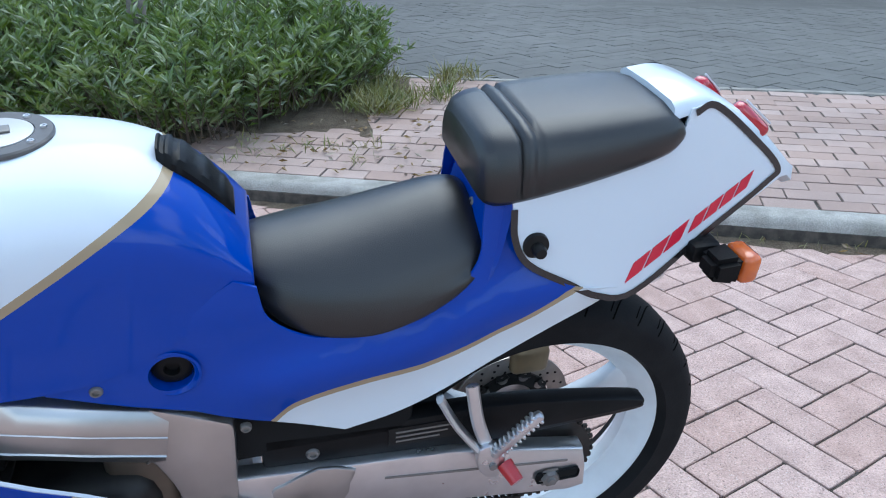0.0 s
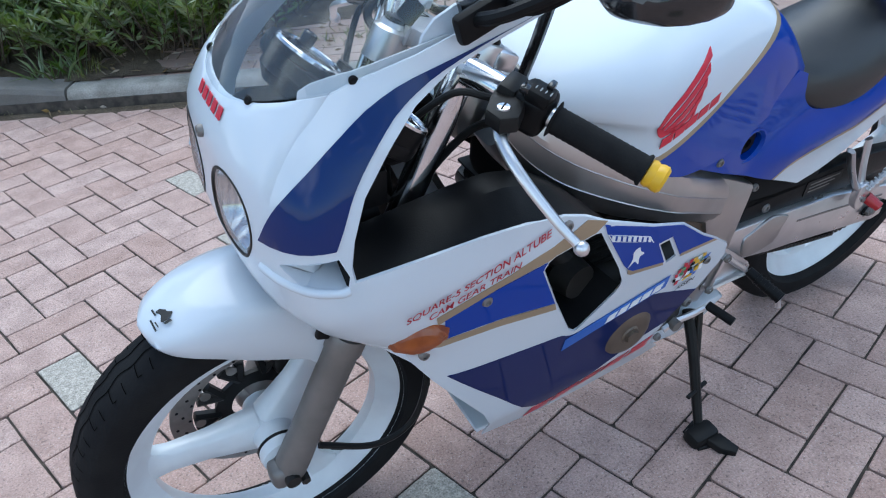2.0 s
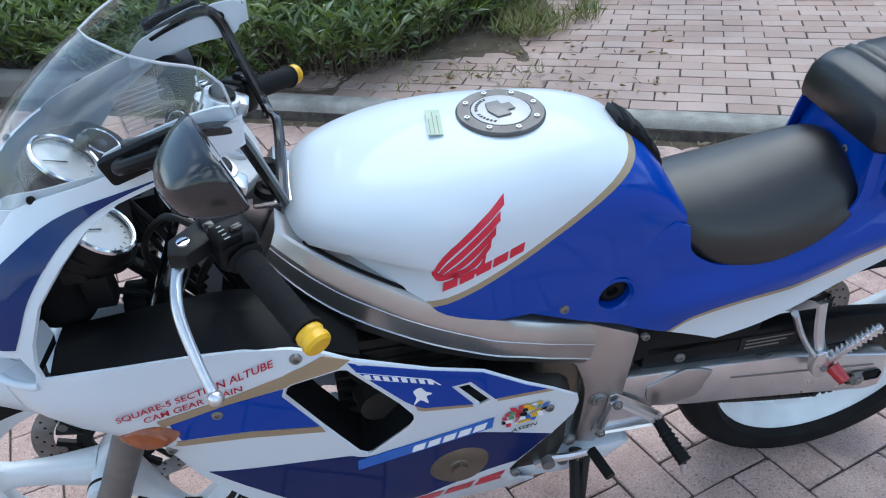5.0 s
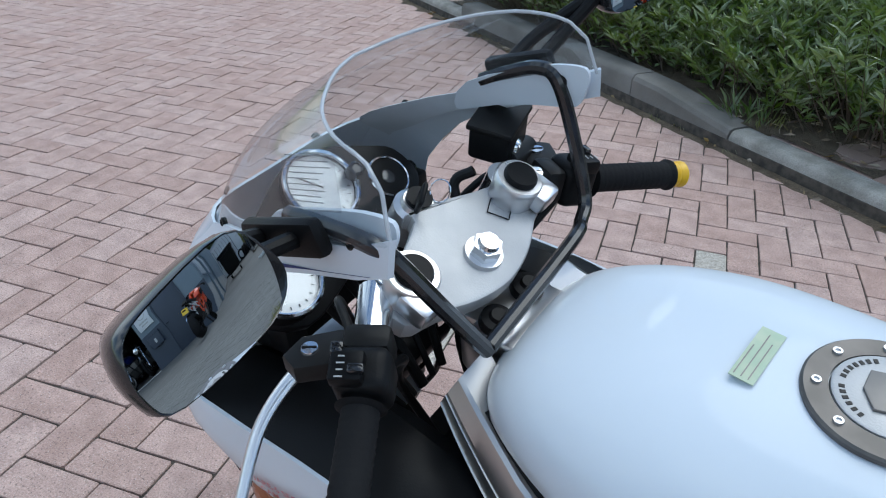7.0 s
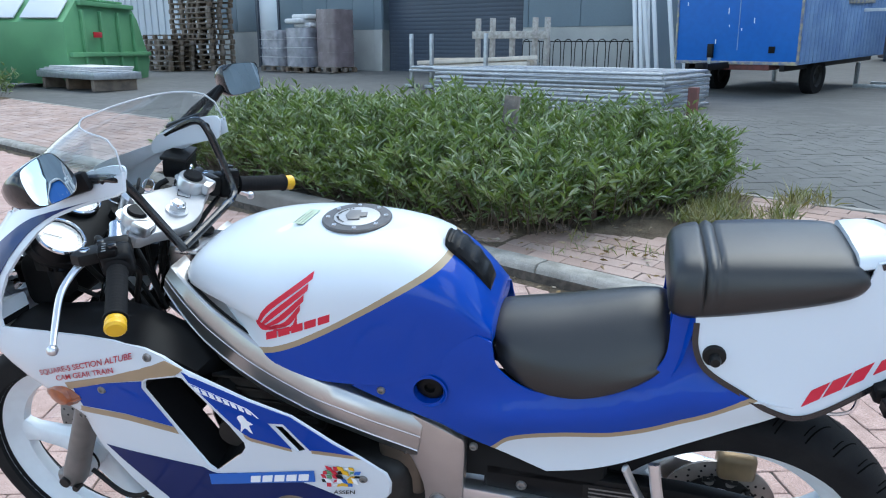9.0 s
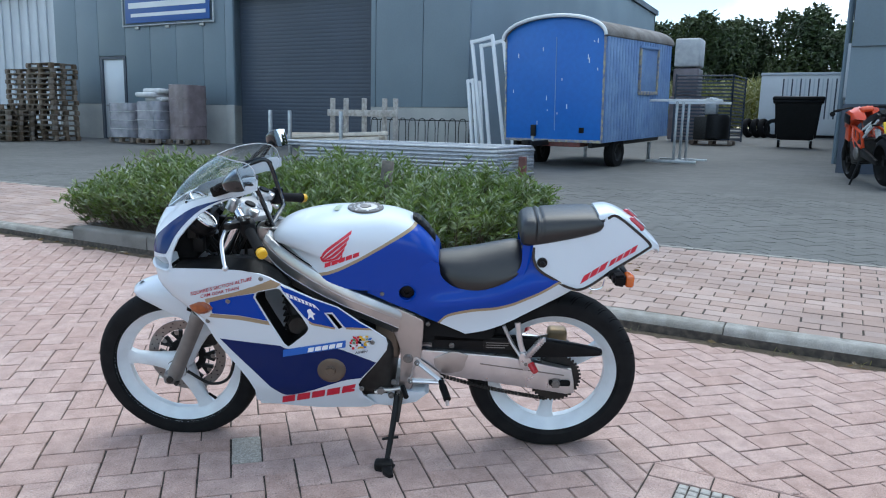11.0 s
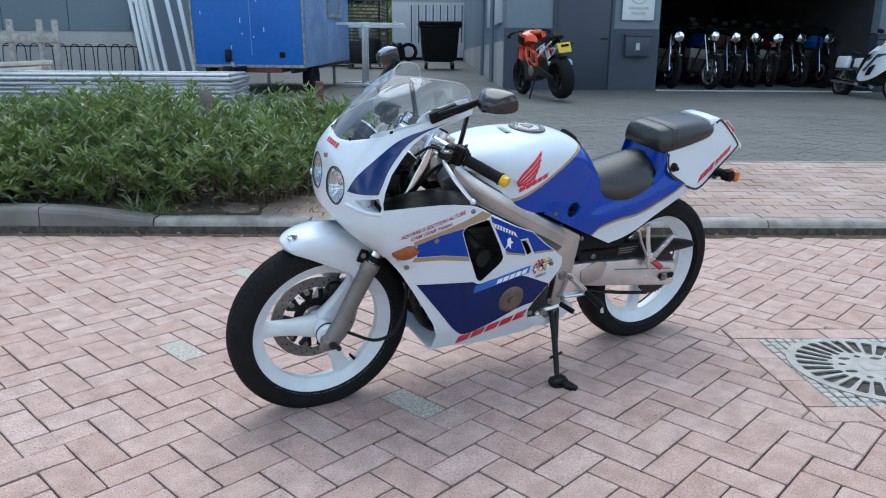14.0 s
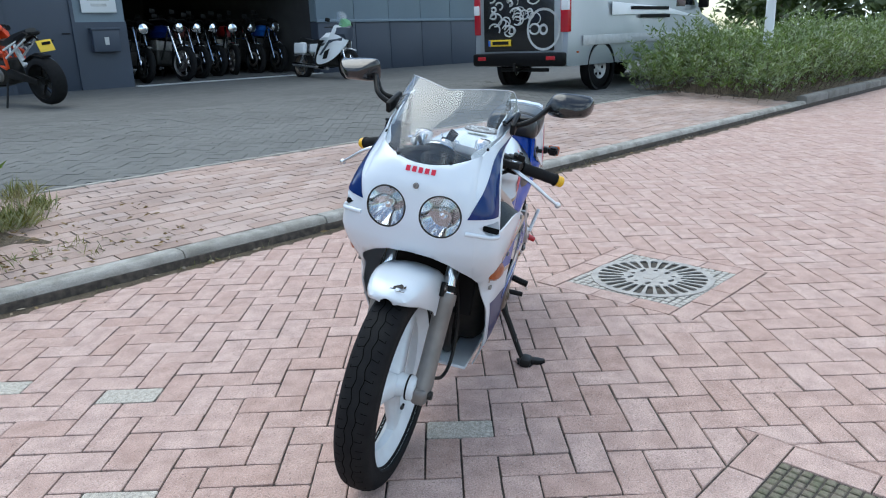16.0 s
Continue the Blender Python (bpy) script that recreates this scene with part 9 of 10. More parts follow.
# ---- parked motorcycles ----
def small_wheel(root, x, z, r, w, mat="black_metal", spokes=5, tyre_w=None):
    m = Matrix.Translation((x, 0, z)) @ pose(0, 0, 0, 90)
    ty = tyre_w or w
    wh = part("wheel", lathe(B(), [(r * 0.72, -w * 0.4), (r * 0.74, -w * 0.5), (r * 0.66, -w * 0.25), (r * 0.66, w * 0.25), (r * 0.74, w * 0.5), (r * 0.72, w * 0.4)], m, 36), mat, root)
    prof = [(r * 0.72 + (r * 0.28) * max(math.cos(a), 0) ** 0.6, ty / 2 * math.sin(a)) for a in np.linspace(-math.pi / 2, math.pi / 2, 11)]
    part("tyre", lathe(B(), prof, m, 40), "rubber", wh)
    for i in range(spokes):
        a = 2 * math.pi * i / spokes + 0.3
        part("spoke", tube(B(), [(x, 0, z), (x + r * 0.68 * math.cos(a), 0, z + r * 0.68 * math.sin(a))], (0.022, 0.016), 6, 1), mat, wh)
    part("hub", cyl(B(), (x, -0.06, z), (x, 0.06, z), 0.045, seg=14), mat, wh)
    part("disc", lathe(B(), [(r * 0.48, -0.07), (r * 0.30, -0.07)], m, 28), "disc", wh)
    return wh


def naked_bike():
    """An orange naked motorcycle with a trellis frame, nose away from the road."""
    root = empty("orange_motorcycle", "orange naked motorcycle with a trellis frame parked by the wall", "motorcycle")
    small_wheel(root, 0.0, 0.30, 0.30, 0.12)
    small_wheel(root, 1.48, 0.315, 0.315, 0.19, tyre_w=0.20)
    for sd in (-1, 1):
        part("fork", cyl(B(), (0.0, sd * 0.10, 0.30), (0.30, sd * 0.10, 0.92), 0.026, seg=12), "black_metal", root)
        for a, b in (((0.36, 0.86), (0.72, 0.46)), ((0.36, 0.72), (0.92, 0.50)), ((0.40, 0.84), (0.95, 0.70)), ((0.72, 0.46), (0.78, 0.74)), ((0.55, 0.80), (0.60, 0.58)), ((0.92, 0.50), (0.95, 0.70))):
            part("frame_tube", cyl(B(), (a[0], sd * 0.12, a[1]), (b[0], sd * 0.14, b[1]), 0.021, seg=8), "orange", root)
        for a, b in (((0.92, 0.62), (1.40, 0.86)), ((0.95, 0.74), (1.40, 0.90)), ((1.08, 0.70), (1.05, 0.80)), ((1.2, 0.76), (1.18, 0.83))):
            part("subframe_tube", cyl(B(), (a[0], sd * 0.13, a[1]), (b[0], sd * 0.08, b[1]), 0.014, seg=8), "white_box", root)
        part("swingarm", prism(B(), [(0.90, 0.46), (1.0, 0.50), (1.50, 0.35), (1.50, 0.28), (0.92, 0.38)], sd * 0.12, sd * 0.155, 0.01), "black_metal", root)
        secs = [[(x, sd * y, z) for y, z in ((0.05, zt), (w, zt - 0.05), (w + 0.01, zb + 0.05), (0.06, zb))] for x, w, zt, zb in ((0.30, 0.13, 0.98, 0.72), (0.42, 0.19, 1.04, 0.74), (0.58, 0.19, 1.06, 0.82), (0.74, 0.15, 1.00, 0.84), (0.85, 0.09, 0.90, 0.82))]
        part("tank_shroud", loft(secs), "orange", root, "glossy orange tank side", angle=30)
        part("dark_inlay", box(B(), (0.54, sd * 0.196, 0.90), (0.22, 0.014, 0.13), 0.012, Matrix.Translation((0.55, 0, 0.92)) @ pose(0, 0, 0, 0, 12, 0) @ Matrix.Translation((-0.55, 0, -0.92))), "black", root)
        part("handlebar", tube(B(), [(0.36, 0, 1.02), (0.36, sd * 0.10, 1.05), (0.43, sd * 0.32, 1.02)], 0.012, 8), "black_metal", root)
        part("grip", cyl(B(), (0.405, sd * 0.24, 1.032), (0.43, sd * 0.33, 1.02), 0.018, seg=10), "rubber", root)
        part("bar_end_mirror", cyl(B(), (0.42, sd * 0.355, 0.985), (0.435, sd * 0.355, 0.985), 0.036, seg=16), "black", root, "round black bar-end mirror")
        part("indicator", box(B(), (1.55, sd * 0.16, 0.80), (0.03, 0.09, 0.025), 0.008), "black", root)
    part("engine", box(B(), (0.66, 0, 0.45), (0.46, 0.30, 0.34), 0.06, None, 3), "engine", root)
    for sd in (-1, 1):
        part("clutch_cover", lathe(B(), [(0.0, 0.03), (0.06, 0.028), (0.085, 0.015), (0.09, 0.0)], Matrix.Translation((0.74, sd * 0.15, 0.42)) @ pose(0, 0, 0, 90 if sd < 0 else -90), 24), "fork", root)
        part("radiator_shroud", prism(B(), [(0.28, 0.62), (0.36, 0.84), (0.50, 0.80), (0.44, 0.58)], sd * 0.13, sd * 0.165, 0.01), "orange", root)
        part("tail_side", prism(B(), [(1.05, 0.84), (1.42, 0.95), (1.50, 0.92), (1.12, 0.78)], sd * 0.07, sd * 0.11, 0.01), "black", root)
    part("rear_hugger", tube(B(), [(1.22, 0, 0.58), (1.42, 0, 0.655), (1.62, 0, 0.62)], (0.085, 0.07), 10, 4, 0.25), "black", root)
    part("chin_cowl", box(B(), (0.52, 0, 0.30), (0.34, 0.24, 0.10), 0.04, None, 2), "black", root)
    part("headlight_cowl", box(B(), (0.20, 0, 0.92), (0.14, 0.18, 0.20), 0.04, None, 3), "black", root)
    part("tank_top", box(B(), (0.55, 0, 1.01), (0.44, 0.16, 0.08), 0.03, None, 3), "orange", root)
    part("seat", loft([[(x, y, z) for y, z in ((-w, zb), (-w, zt), (0, zt + 0.01), (w, zt), (w, zb))] for x, w, zt, zb in ((0.84, 0.09, 0.87, 0.80), (1.02, 0.13, 0.86, 0.79), (1.2, 0.11, 0.93, 0.85), (1.45, 0.07, 0.98, 0.91))]), "vinyl", root)
    part("tail", box(B(), (1.38, 0, 0.92), (0.30, 0.13, 0.05), 0.02), "black", root)
    part("silencer", cyl(B(), (1.05, 0.17, 0.42), (1.40, 0.20, 0.52), 0.06, 0.055, 20), "chrome", root)
    part("shock", tube(B(), [(0.95, 0.05, 0.72), (1.05, 0.05, 0.50)], 0.035, 12, 2), "white_box", root)
    pl = part("number_plate", box(B(), (1.66, 0, 0.76), (0.015, 0.21, 0.15), 0.004, Matrix.Translation((1.66, 0, 0.76)) @ pose(0, 0, 0, 0, -18, 0) @ Matrix.Translation((-1.66, 0, -0.76))), "plate", root, "yellow plate with dark bars")
    for k in range(2):
        part("plate_bar", box(B(), (1.671 - 0.02 * k, 0.01, 0.79 - 0.06 * k), (0.006, 0.12 + 0.03 * k, 0.035), 0), "dark", pl)
    part("plate_holder", tube(B(), [(1.45, 0, 0.90), (1.56, 0, 0.82), (1.65, 0, 0.72)], 0.015, 8), "black", root)
    part("side_stand", cyl(B(), (0.85, -0.14, 0.32), (0.92, -0.30, 0.0), 0.014, seg=8), "black_metal", root)
    # the nose points away from the road and a little along the wall
    root.matrix_world = ST @ pose(2.28, 12.05, gz(12.05) - 0.012, 0, 0, -74) @ pose(0, 0, 0, 7) @ Matrix.Scale(1.12, 4)


naked_bike()


def tourer(body, label, u, s, turn, trim=None, faired=False, rnd=None, lean=7, cat="motorcycle"):
    """A plain roadster, or one with a full touring fairing."""
    root = empty("touring_motorcycle" if faired else "roadster_motorcycle", label, cat, "" if faired else "motorcycles in the garage")
    wm = "brown" if faired else ("fork" if body in ("red", "navy") else "black_metal")
    small_wheel(root, 0.0, 0.31, 0.31, 0.10, wm, 6)
    small_wheel(root, 1.45, 0.31, 0.31, 0.13, wm, 6)
    for sd in (-1, 1):
        part("fork", cyl(B(), (0.0, sd * 0.09, 0.31), (0.28, sd * 0.09, 0.95), 0.022, seg=10), "chrome", root)
        part("handlebar", tube(B(), [(0.34, 0, 1.02), (0.34, sd * 0.12, 1.08), (0.45, sd * 0.34, 1.05)], 0.012, 8), "black_metal", root)
        part("mirror", box(B(), (0.36, sd * 0.34, 1.20), (0.02, 0.12, 0.08), 0.02), "black", root)
        part("frame_tube", tube(B(), [(0.34, sd * 0.05, 0.88), (0.45, sd * 0.12, 0.4), (0.62, sd * 0.13, 0.28), (1.0, sd * 0.12, 0.32)], 0.018, 8), "black_metal", root)
        part("silencer", cyl(B(), (0.85, sd * 0.17, 0.26), (1.55, sd * 0.20, 0.32), 0.045, 0.05, 16), "chrome", root)
        part("shock", cyl(B(), (1.22, sd * 0.15, 0.70), (1.38, sd * 0.15, 0.36), 0.028, seg=10), "chrome", root)
    part("engine", box(B(), (0.66, 0, 0.42), (0.42, 0.44, 0.28), 0.05, None, 3), "engine", root)
    part("cylinder_block", box(B(), (0.58, 0, 0.62), (0.22, 0.40, 0.20), 0.02), "fork" if body in ("navy", "red") else "engine", root)
    part("tank", loft([[(x, y, z) for y, z in ((-w * 0.7, zb), (-w, (zt + zb) / 2), (-w * 0.6, zt - 0.02), (0, zt), (w * 0.6, zt - 0.02), (w, (zt + zb) / 2), (w * 0.7, zb))] for x, w, zt, zb in ((0.36, 0.07, 0.92, 0.78), (0.45, 0.13, 0.98, 0.76), (0.65, 0.15, 1.0, 0.76), (0.85, 0.10, 0.90, 0.78))]), body, root)
    part("seat", loft([[(x, y, z) for y, z in ((-w, zb), (-w, zt), (0, zt + 0.01), (w, zt), (w, zb))] for x, w, zt, zb in ((0.84, 0.10, 0.85, 0.77), (1.05, 0.14, 0.83, 0.75), (1.3, 0.13, 0.88, 0.78), (1.52, 0.10, 0.90, 0.82))]), "vinyl", root)
    part("rear_mudguard", tube(B(), [(1.25, 0, 0.74), (1.55, 0, 0.72), (1.72, 0, 0.56)], (0.07, 0.06), 10, 4, 0.3), body if not faired else "white_box", root)
    part("front_mudguard", tube(B(), [(0.25, 0, 0.58), (0.05, 0, 0.645), (-0.16, 0, 0.61)], (0.055, 0.05), 10, 4, 0.3), "chrome" if not faired else "white_box", root)
    m = Matrix.Translation((0.12, 0, 0.93)) @ pose(0, 0, 0, 0, -90, 0)
    if not faired:
        hl = part("headlamp", lathe(B(), [(0.085, 0.05), (0.092, 0.04), (0.09, -0.02), (0.05, -0.08), (0, -0.09)], m, 28), "chrome" if body != "navy" else "black_gloss", root)
        part("lens", lathe(B(), [(0, 0.06), (0.05, 0.055), (0.084, 0.045)], m, 28), "reflector", hl)
        part("gauge", cyl(B(), (0.28, 0, 1.05), (0.25, 0, 1.10), 0.07, seg=18), "black", root)
    else:
        for sd in (-1, 1):
            out = smooth_loop([(0.02, 0.98), (0.05, 0.70), (0.25, 0.42), (0.62, 0.30), (0.78, 0.36), (0.70, 0.62), (0.50, 0.74), (0.36, 0.98), (0.26, 1.12)], 3)
            part("fairing_side", sheet(out, [], lambda x, z: (x, sd * (0.24 * (1 - max(0, (0.35 - x) / 0.36) ** 2.5) - 0.12 * max(0, z - 0.8)), z), 0.06, 0.01), "white_box", root, "white fairing side")
            skin = lambda x, z: (x, sd * (0.247 * (1 - max(0, (0.35 - x) / 0.36) ** 2.5) - 0.12 * max(0, z - 0.8) + 0.004), z)
            part("blue_stripe", sheet([(0.10, 0.86), (0.40, 0.80), (0.68, 0.50), (0.62, 0.48), (0.37, 0.74), (0.10, 0.79)], [], skin, 0.05, 0.002), "clad_navy", root)
            part("dark_vent", sheet([(0.36, 0.62), (0.52, 0.56), (0.58, 0.40), (0.44, 0.42)], [], skin, 0.05, 0.002), "dark", root)
            part("knee_gap", sheet([(0.52, 0.80), (0.62, 0.72), (0.80, 0.40), (0.78, 0.60), (0.70, 0.80)], [], skin, 0.05, 0.002), "dark", root)
            part("pannier_guard", tube(B(), [(1.0, sd * 0.2, 0.52), (1.5, sd * 0.24, 0.52)], 0.02, 8), "chrome", root)
            part("side_panel", box(B(), (0.98, sd * 0.14, 0.66), (0.26, 0.03, 0.18), 0.02), "white_box", root)
            part("pannier", box(B(), (1.36, sd * 0.19, 0.66), (0.36, 0.10, 0.24), 0.04, None, 3), "white_box", root)
        part("nose", loft([[(x, y, z) for y, z in ((-w, 0.92), (-w * 0.9, 1.06), (0, 1.12), (w * 0.9, 1.06), (w, 0.92), (w * 0.6, 0.82), (-w * 0.6, 0.82))] for x, w in ((-0.02, 0.05), (0.03, 0.15), (0.12, 0.20), (0.28, 0.22))]), "clad_navy", root, "dark blue fairing nose")
        part("green_cover", loft([[(x, y, z) for y, z in ((-w, 1.08), (-w * 0.7, zt - 0.03), (0, zt), (w * 0.7, zt - 0.03), (w, 1.08))] for x, w, zt in ((0.04, 0.08, 1.16), (0.12, 0.14, 1.26), (0.22, 0.14, 1.28), (0.30, 0.08, 1.20))]), "green", root, "dark green cover")
        part("screen", loft([[(x, y, z) for y, z in ((-w, zb), (-w * 0.8, zt), (0, zt + 0.02), (w * 0.8, zt), (w, zb))] for x, w, zt, zb in ((0.12, 0.16, 1.14, 1.08), (0.30, 0.18, 1.40, 1.12))], False), "screen", root)
    root.matrix_world = ST @ pose(u, s, gz(min(s, 13.2)) + (0.012 if not faired else 0) - 0.01 + (0.0 if s < 13.2 else 0.0), 0, 0, turn) @ pose(0, 0, 0, lean) @ Matrix.Scale(1.0 if faired else 1.2, 4)
    return root


tourer("white_box", "white touring motorcycle with a blue and green fairing top", 8.95, 11.15, 96, faired=True, lean=9)
rr = random.Random(17)
for k, (u, s, col) in enumerate(((5.75, 13.9, "black_gloss"), (6.55, 13.75, "navy"), (7.15, 14.2, "rust_red"), (7.75, 14.5, "black_gloss"), (8.3, 14.7, "red"), (8.85, 14.6, "black_gloss"), (9.35, 14.4, "decal_blue"), (5.7, 16.2, "black_gloss"), (6.5, 16.3, "rust_red"), (7.3, 16.5, "navy"), (8.1, 16.6, "black_gloss"), (8.9, 16.6, "red"))):
    tourer(col, "dark %s roadster with a round headlamp in the garage row" % {"black_gloss": "black", "navy": "blue-black", "rust_red": "maroon", "red": "red", "decal_blue": "blue"}[col], u, s, 90 + rr.uniform(-14, 14), lean=rr.uniform(4, 8))


# ---- van ----
def van():
    """A tall silver panel van, its back towards the road junction."""
    root = empty("panel_van", "silver panel van with a dark machine picture on its back doors", "van")
    W, L = 1.98, 5.6
    prof = [(-0.05, 0.42), (0.0, 0.40), (L - 0.1, 0.40), (L, 0.55), (L - 0.02, 0.95), (L - 0.9, 1.22), (L - 1.55, 2.10), (L - 1.9, 2.40), (0.25, 2.45), (0.06, 2.30), (0.0, 1.4)]
    secs = []
    for y, k in ((-W / 2, 0.985), (-W / 2 + 0.05, 1.0), (W / 2 - 0.05, 1.0), (W / 2, 0.985)):
        secs.append([(x, y if z < 1.3 else y * (1 - (z - 1.3) * 0.10), z if k == 1 else z * 0.995 + 0.004) for x, z in prof])
    part("body", loft(secs), "van_silver", root, "silver body", angle=25)
    bk = part("back_door", box(B(), (-0.02, 0, 1.42), (0.05, 1.78, 1.62), 0.02), "van_silver", root)
    part("picture", box(B(), (-0.05, 0.02, 1.22), (0.012, 1.50, 1.12), 0.01), "black_gloss", bk, "dark picture of machinery")
    rnd = random.Random(12)
    for _ in range(34):
        y, z, r = rnd.uniform(-0.35, 0.62), rnd.uniform(0.98, 1.72), rnd.uniform(0.04, 0.14)
        ring = [(-0.058, y + r * math.cos(a), z + r * 0.8 * math.sin(a)) for a in np.linspace(0.3, rnd.uniform(3.5, 6.2), 14)]
        part("picture_shape", tube(B(), ring, rnd.uniform(0.006, 0.018), 6, 1), "light_grey", bk)
    part("picture_shape", lathe(B(), [(0.30, 0), (0.34, 0.004), (0.34, 0)], Matrix.Translation((-0.056, -0.52, 1.0)) @ pose(0, 0, 0, 0, -90, 0), 36), "light_grey", bk)
    part("picture_shape", lathe(B(), [(0.05, 0), (0.09, 0.004), (0.09, 0)], Matrix.Translation((-0.056, -0.52, 1.0)) @ pose(0, 0, 0, 0, -90, 0), 24), "light_grey", bk)
    part("bumper", box(B(), (-0.07, 0, 0.52), (0.18, 1.94, 0.22), 0.04, None, 2), "black", root)
    part("tow_hook", tube(B(), [(0.05, 0, 0.36), (-0.16, 0, 0.34), (-0.18, 0, 0.46)], 0.025, 8), "black_metal", root)
    part("cross_bar", box(B(), (0.1, 0, 0.34), (0.08, 1.0, 0.06), 0.01), "black_metal", root)
    for sd in (-1, 1):
        lamp = part("tail_lamp", box(B(), (0.0, sd * 0.925, 1.40), (0.11, 0.15, 0.92), 0.02), "tail_red", root, "tall red tail lamp")
        part("reverse_lens", box(B(), (-0.03, sd * 0.935, 1.36), (0.062, 0.135, 0.16), 0.01), "white_box", lamp)
        part("reflector", box(B(), (-0.165, sd * 0.74, 0.54), (0.012, 0.18, 0.06), 0.004), "red", root)
        for x in (0.98, 4.6):
            m = Matrix.Translation((x, sd * 0.86, 0.34)) @ pose(0, 0, 0, 90 if sd < 0 else -90)
            w = part("wheel", lathe(B(), [(0.19, 0.10), (0.27, 0.115), (0.335, 0.09), (0.345, 0.0), (0.335, -0.09), (0.22, -0.11)], m, 36), "rubber", root)
            part("rim", lathe(B(), [(0.0, 0.08), (0.05, 0.09), (0.09, 0.06), (0.17, 0.065), (0.2, 0.10)], m, 30), "light_grey", w)
            for q in range(6):
                a = 2 * math.pi * q / 6
                part("rim_hole", cyl(B(), m @ Vector((0.125 * math.cos(a), 0.125 * math.sin(a), 0.055)), m @ Vector((0.125 * math.cos(a), 0.125 * math.sin(a), 0.072)), 0.026, seg=10), "dark", w)
            part("wheel_arch", lathe(B(), [(0.37, 0.0), (0.42, 0.02), (0.42, -0.10), (0.37, -0.10)], Matrix.Translation((x, sd * 0.98, 0.36)) @ pose(0, 0, 0, 90 if sd < 0 else -90), 36), "black", root)
        part("rub_strip", box(B(), (2.7, sd * 0.99, 0.80), (4.6, 0.03, 0.16), 0.01), "light_grey", root)
        part("side_line", box(B(), (2.2, sd * 0.975, 1.50), (4.2, 0.012, 0.02), 0), "dark", root)
        part("pale_stripe", prism(B(), [(1.3, 1.20), (1.3, 1.42), (3.2, 1.34), (4.6, 1.16), (3.2, 1.22)], sd * 0.975, sd * 0.987, 0.002), "decal_white", root, "pale swoosh along the side")
        for k in range(2):
            part("text_bar", box(B(), (2.6 + 0.2 * k, sd * 0.992, 1.32 - 0.14 * k), (1.4 - 0.3 * k, 0.006, 0.06), 0), "dark", root)
        for x in (1.35, 2.15):
            part("wheel_drawing", tube(B(), [(x + 0.24 * math.cos(a), sd * 0.955, 1.74 + 0.22 * math.sin(a)) for a in np.linspace(0, 6.28, 24)], 0.012, 6, 1), "dark", root)
        part("cab_window", prism(B(), [(L - 1.95, 1.35), (L - 1.15, 1.35), (L - 1.55, 1.98), (L - 1.95, 2.02)], sd * 0.93, sd * 0.975, 0.006), "glass_dark", root)
        part("wing_mirror", box(B(), (L - 1.1, sd * 1.12, 1.48), (0.12, 0.2, 0.32), 0.04), "black", root)
        part("side_marker", box(B(), (0.25, sd * 0.992, 0.62), (0.06, 0.012, 0.03), 0.004), "amber", root)
    pl = part("number_plate", box(B(), (-0.075, 0.40, 0.80), (0.015, 0.50, 0.11), 0.004), "plate", root, "yellow plate with a dark bar")
    part("plate_bar", box(B(), (-0.084, 0.38, 0.80), (0.006, 0.36, 0.055), 0), "dark", pl)
    part("plate_strip", box(B(), (-0.084, 0.625, 0.80), (0.006, 0.045, 0.10), 0), "decal_blue", pl)
    at(root, 9.05, 6.55, 0, 0.0)


van()


def lamp_post():
    root = empty("street_lamp", "plain white street lamp post standing in the hedge", "street lamp")
    part("pole", cyl(B(), (0, 0, -0.1), (0.15, 0, 6.5), 0.085, 0.06, 18), "white_box", root)
    part("door", box(B(), (-0.086, 0, 0.7), (0.01, 0.08, 0.35), 0.004), "clad_white", root)
    part("lamp_head", box(B(), (-0.1, 0, 6.52), (0.7, 0.2, 0.1), 0.03), "concrete", root)
    at(root, 12.2, 3.6)


lamp_post()

# ---- paving, piece by piece ----
def piece_mesh(name, l, w, mat, h=0.03, ch=0.0018, worn=None):
    """One block with chamfered top edges; worn (a seeded generator) makes its outline uneven and its corners blunt."""
    v, f = [], []
    base = [(-l / 2, -w / 2), (l / 2, -w / 2), (l / 2, w / 2), (-l / 2, w / 2)]
    if worn:
        c = [worn.uniform(0.002, 0.007) for _ in range(4)]
        j = lambda: worn.uniform(-0.0013, 0.0009)
        base = [(-l / 2 + c[0], -w / 2), (l * worn.uniform(-0.3, 0.3), -w / 2 - j()), (l / 2 - c[1], -w / 2), (l / 2 + j(), -w / 2 + c[1]), (l / 2 + j(), w / 2 - c[2]), (l / 2 - c[2], w / 2),
                (l * worn.uniform(-0.3, 0.3), w / 2 + j()), (-l / 2 + c[3], w / 2), (-l / 2 - j(), w / 2 - c[3]), (-l / 2 - j(), -w / 2 + c[0])]
    n = len(base)
    for z, k in ((-h, 0.0), (-ch, 0.0), (0.0, ch * 1.1)):
        for x, y in base:
            kk = k * (worn.uniform(0.5, 2.2) if worn else 1.0)
            v.append((x - math.copysign(min(kk, abs(x)), x), y - math.copysign(min(kk, abs(y)), y), z))
    for o in (0, n):
        for i in range(n):
            j2 = (i + 1) % n
            f.append((o + i, o + j2, o + n + j2, o + n + i))
    f.append(tuple(range(2 * n, 3 * n)))
    me = bpy.data.meshes.new(name)
    me.from_pydata(v, [], f)
    me.materials.append(M[mat])
    me.update()
    return me, v, f


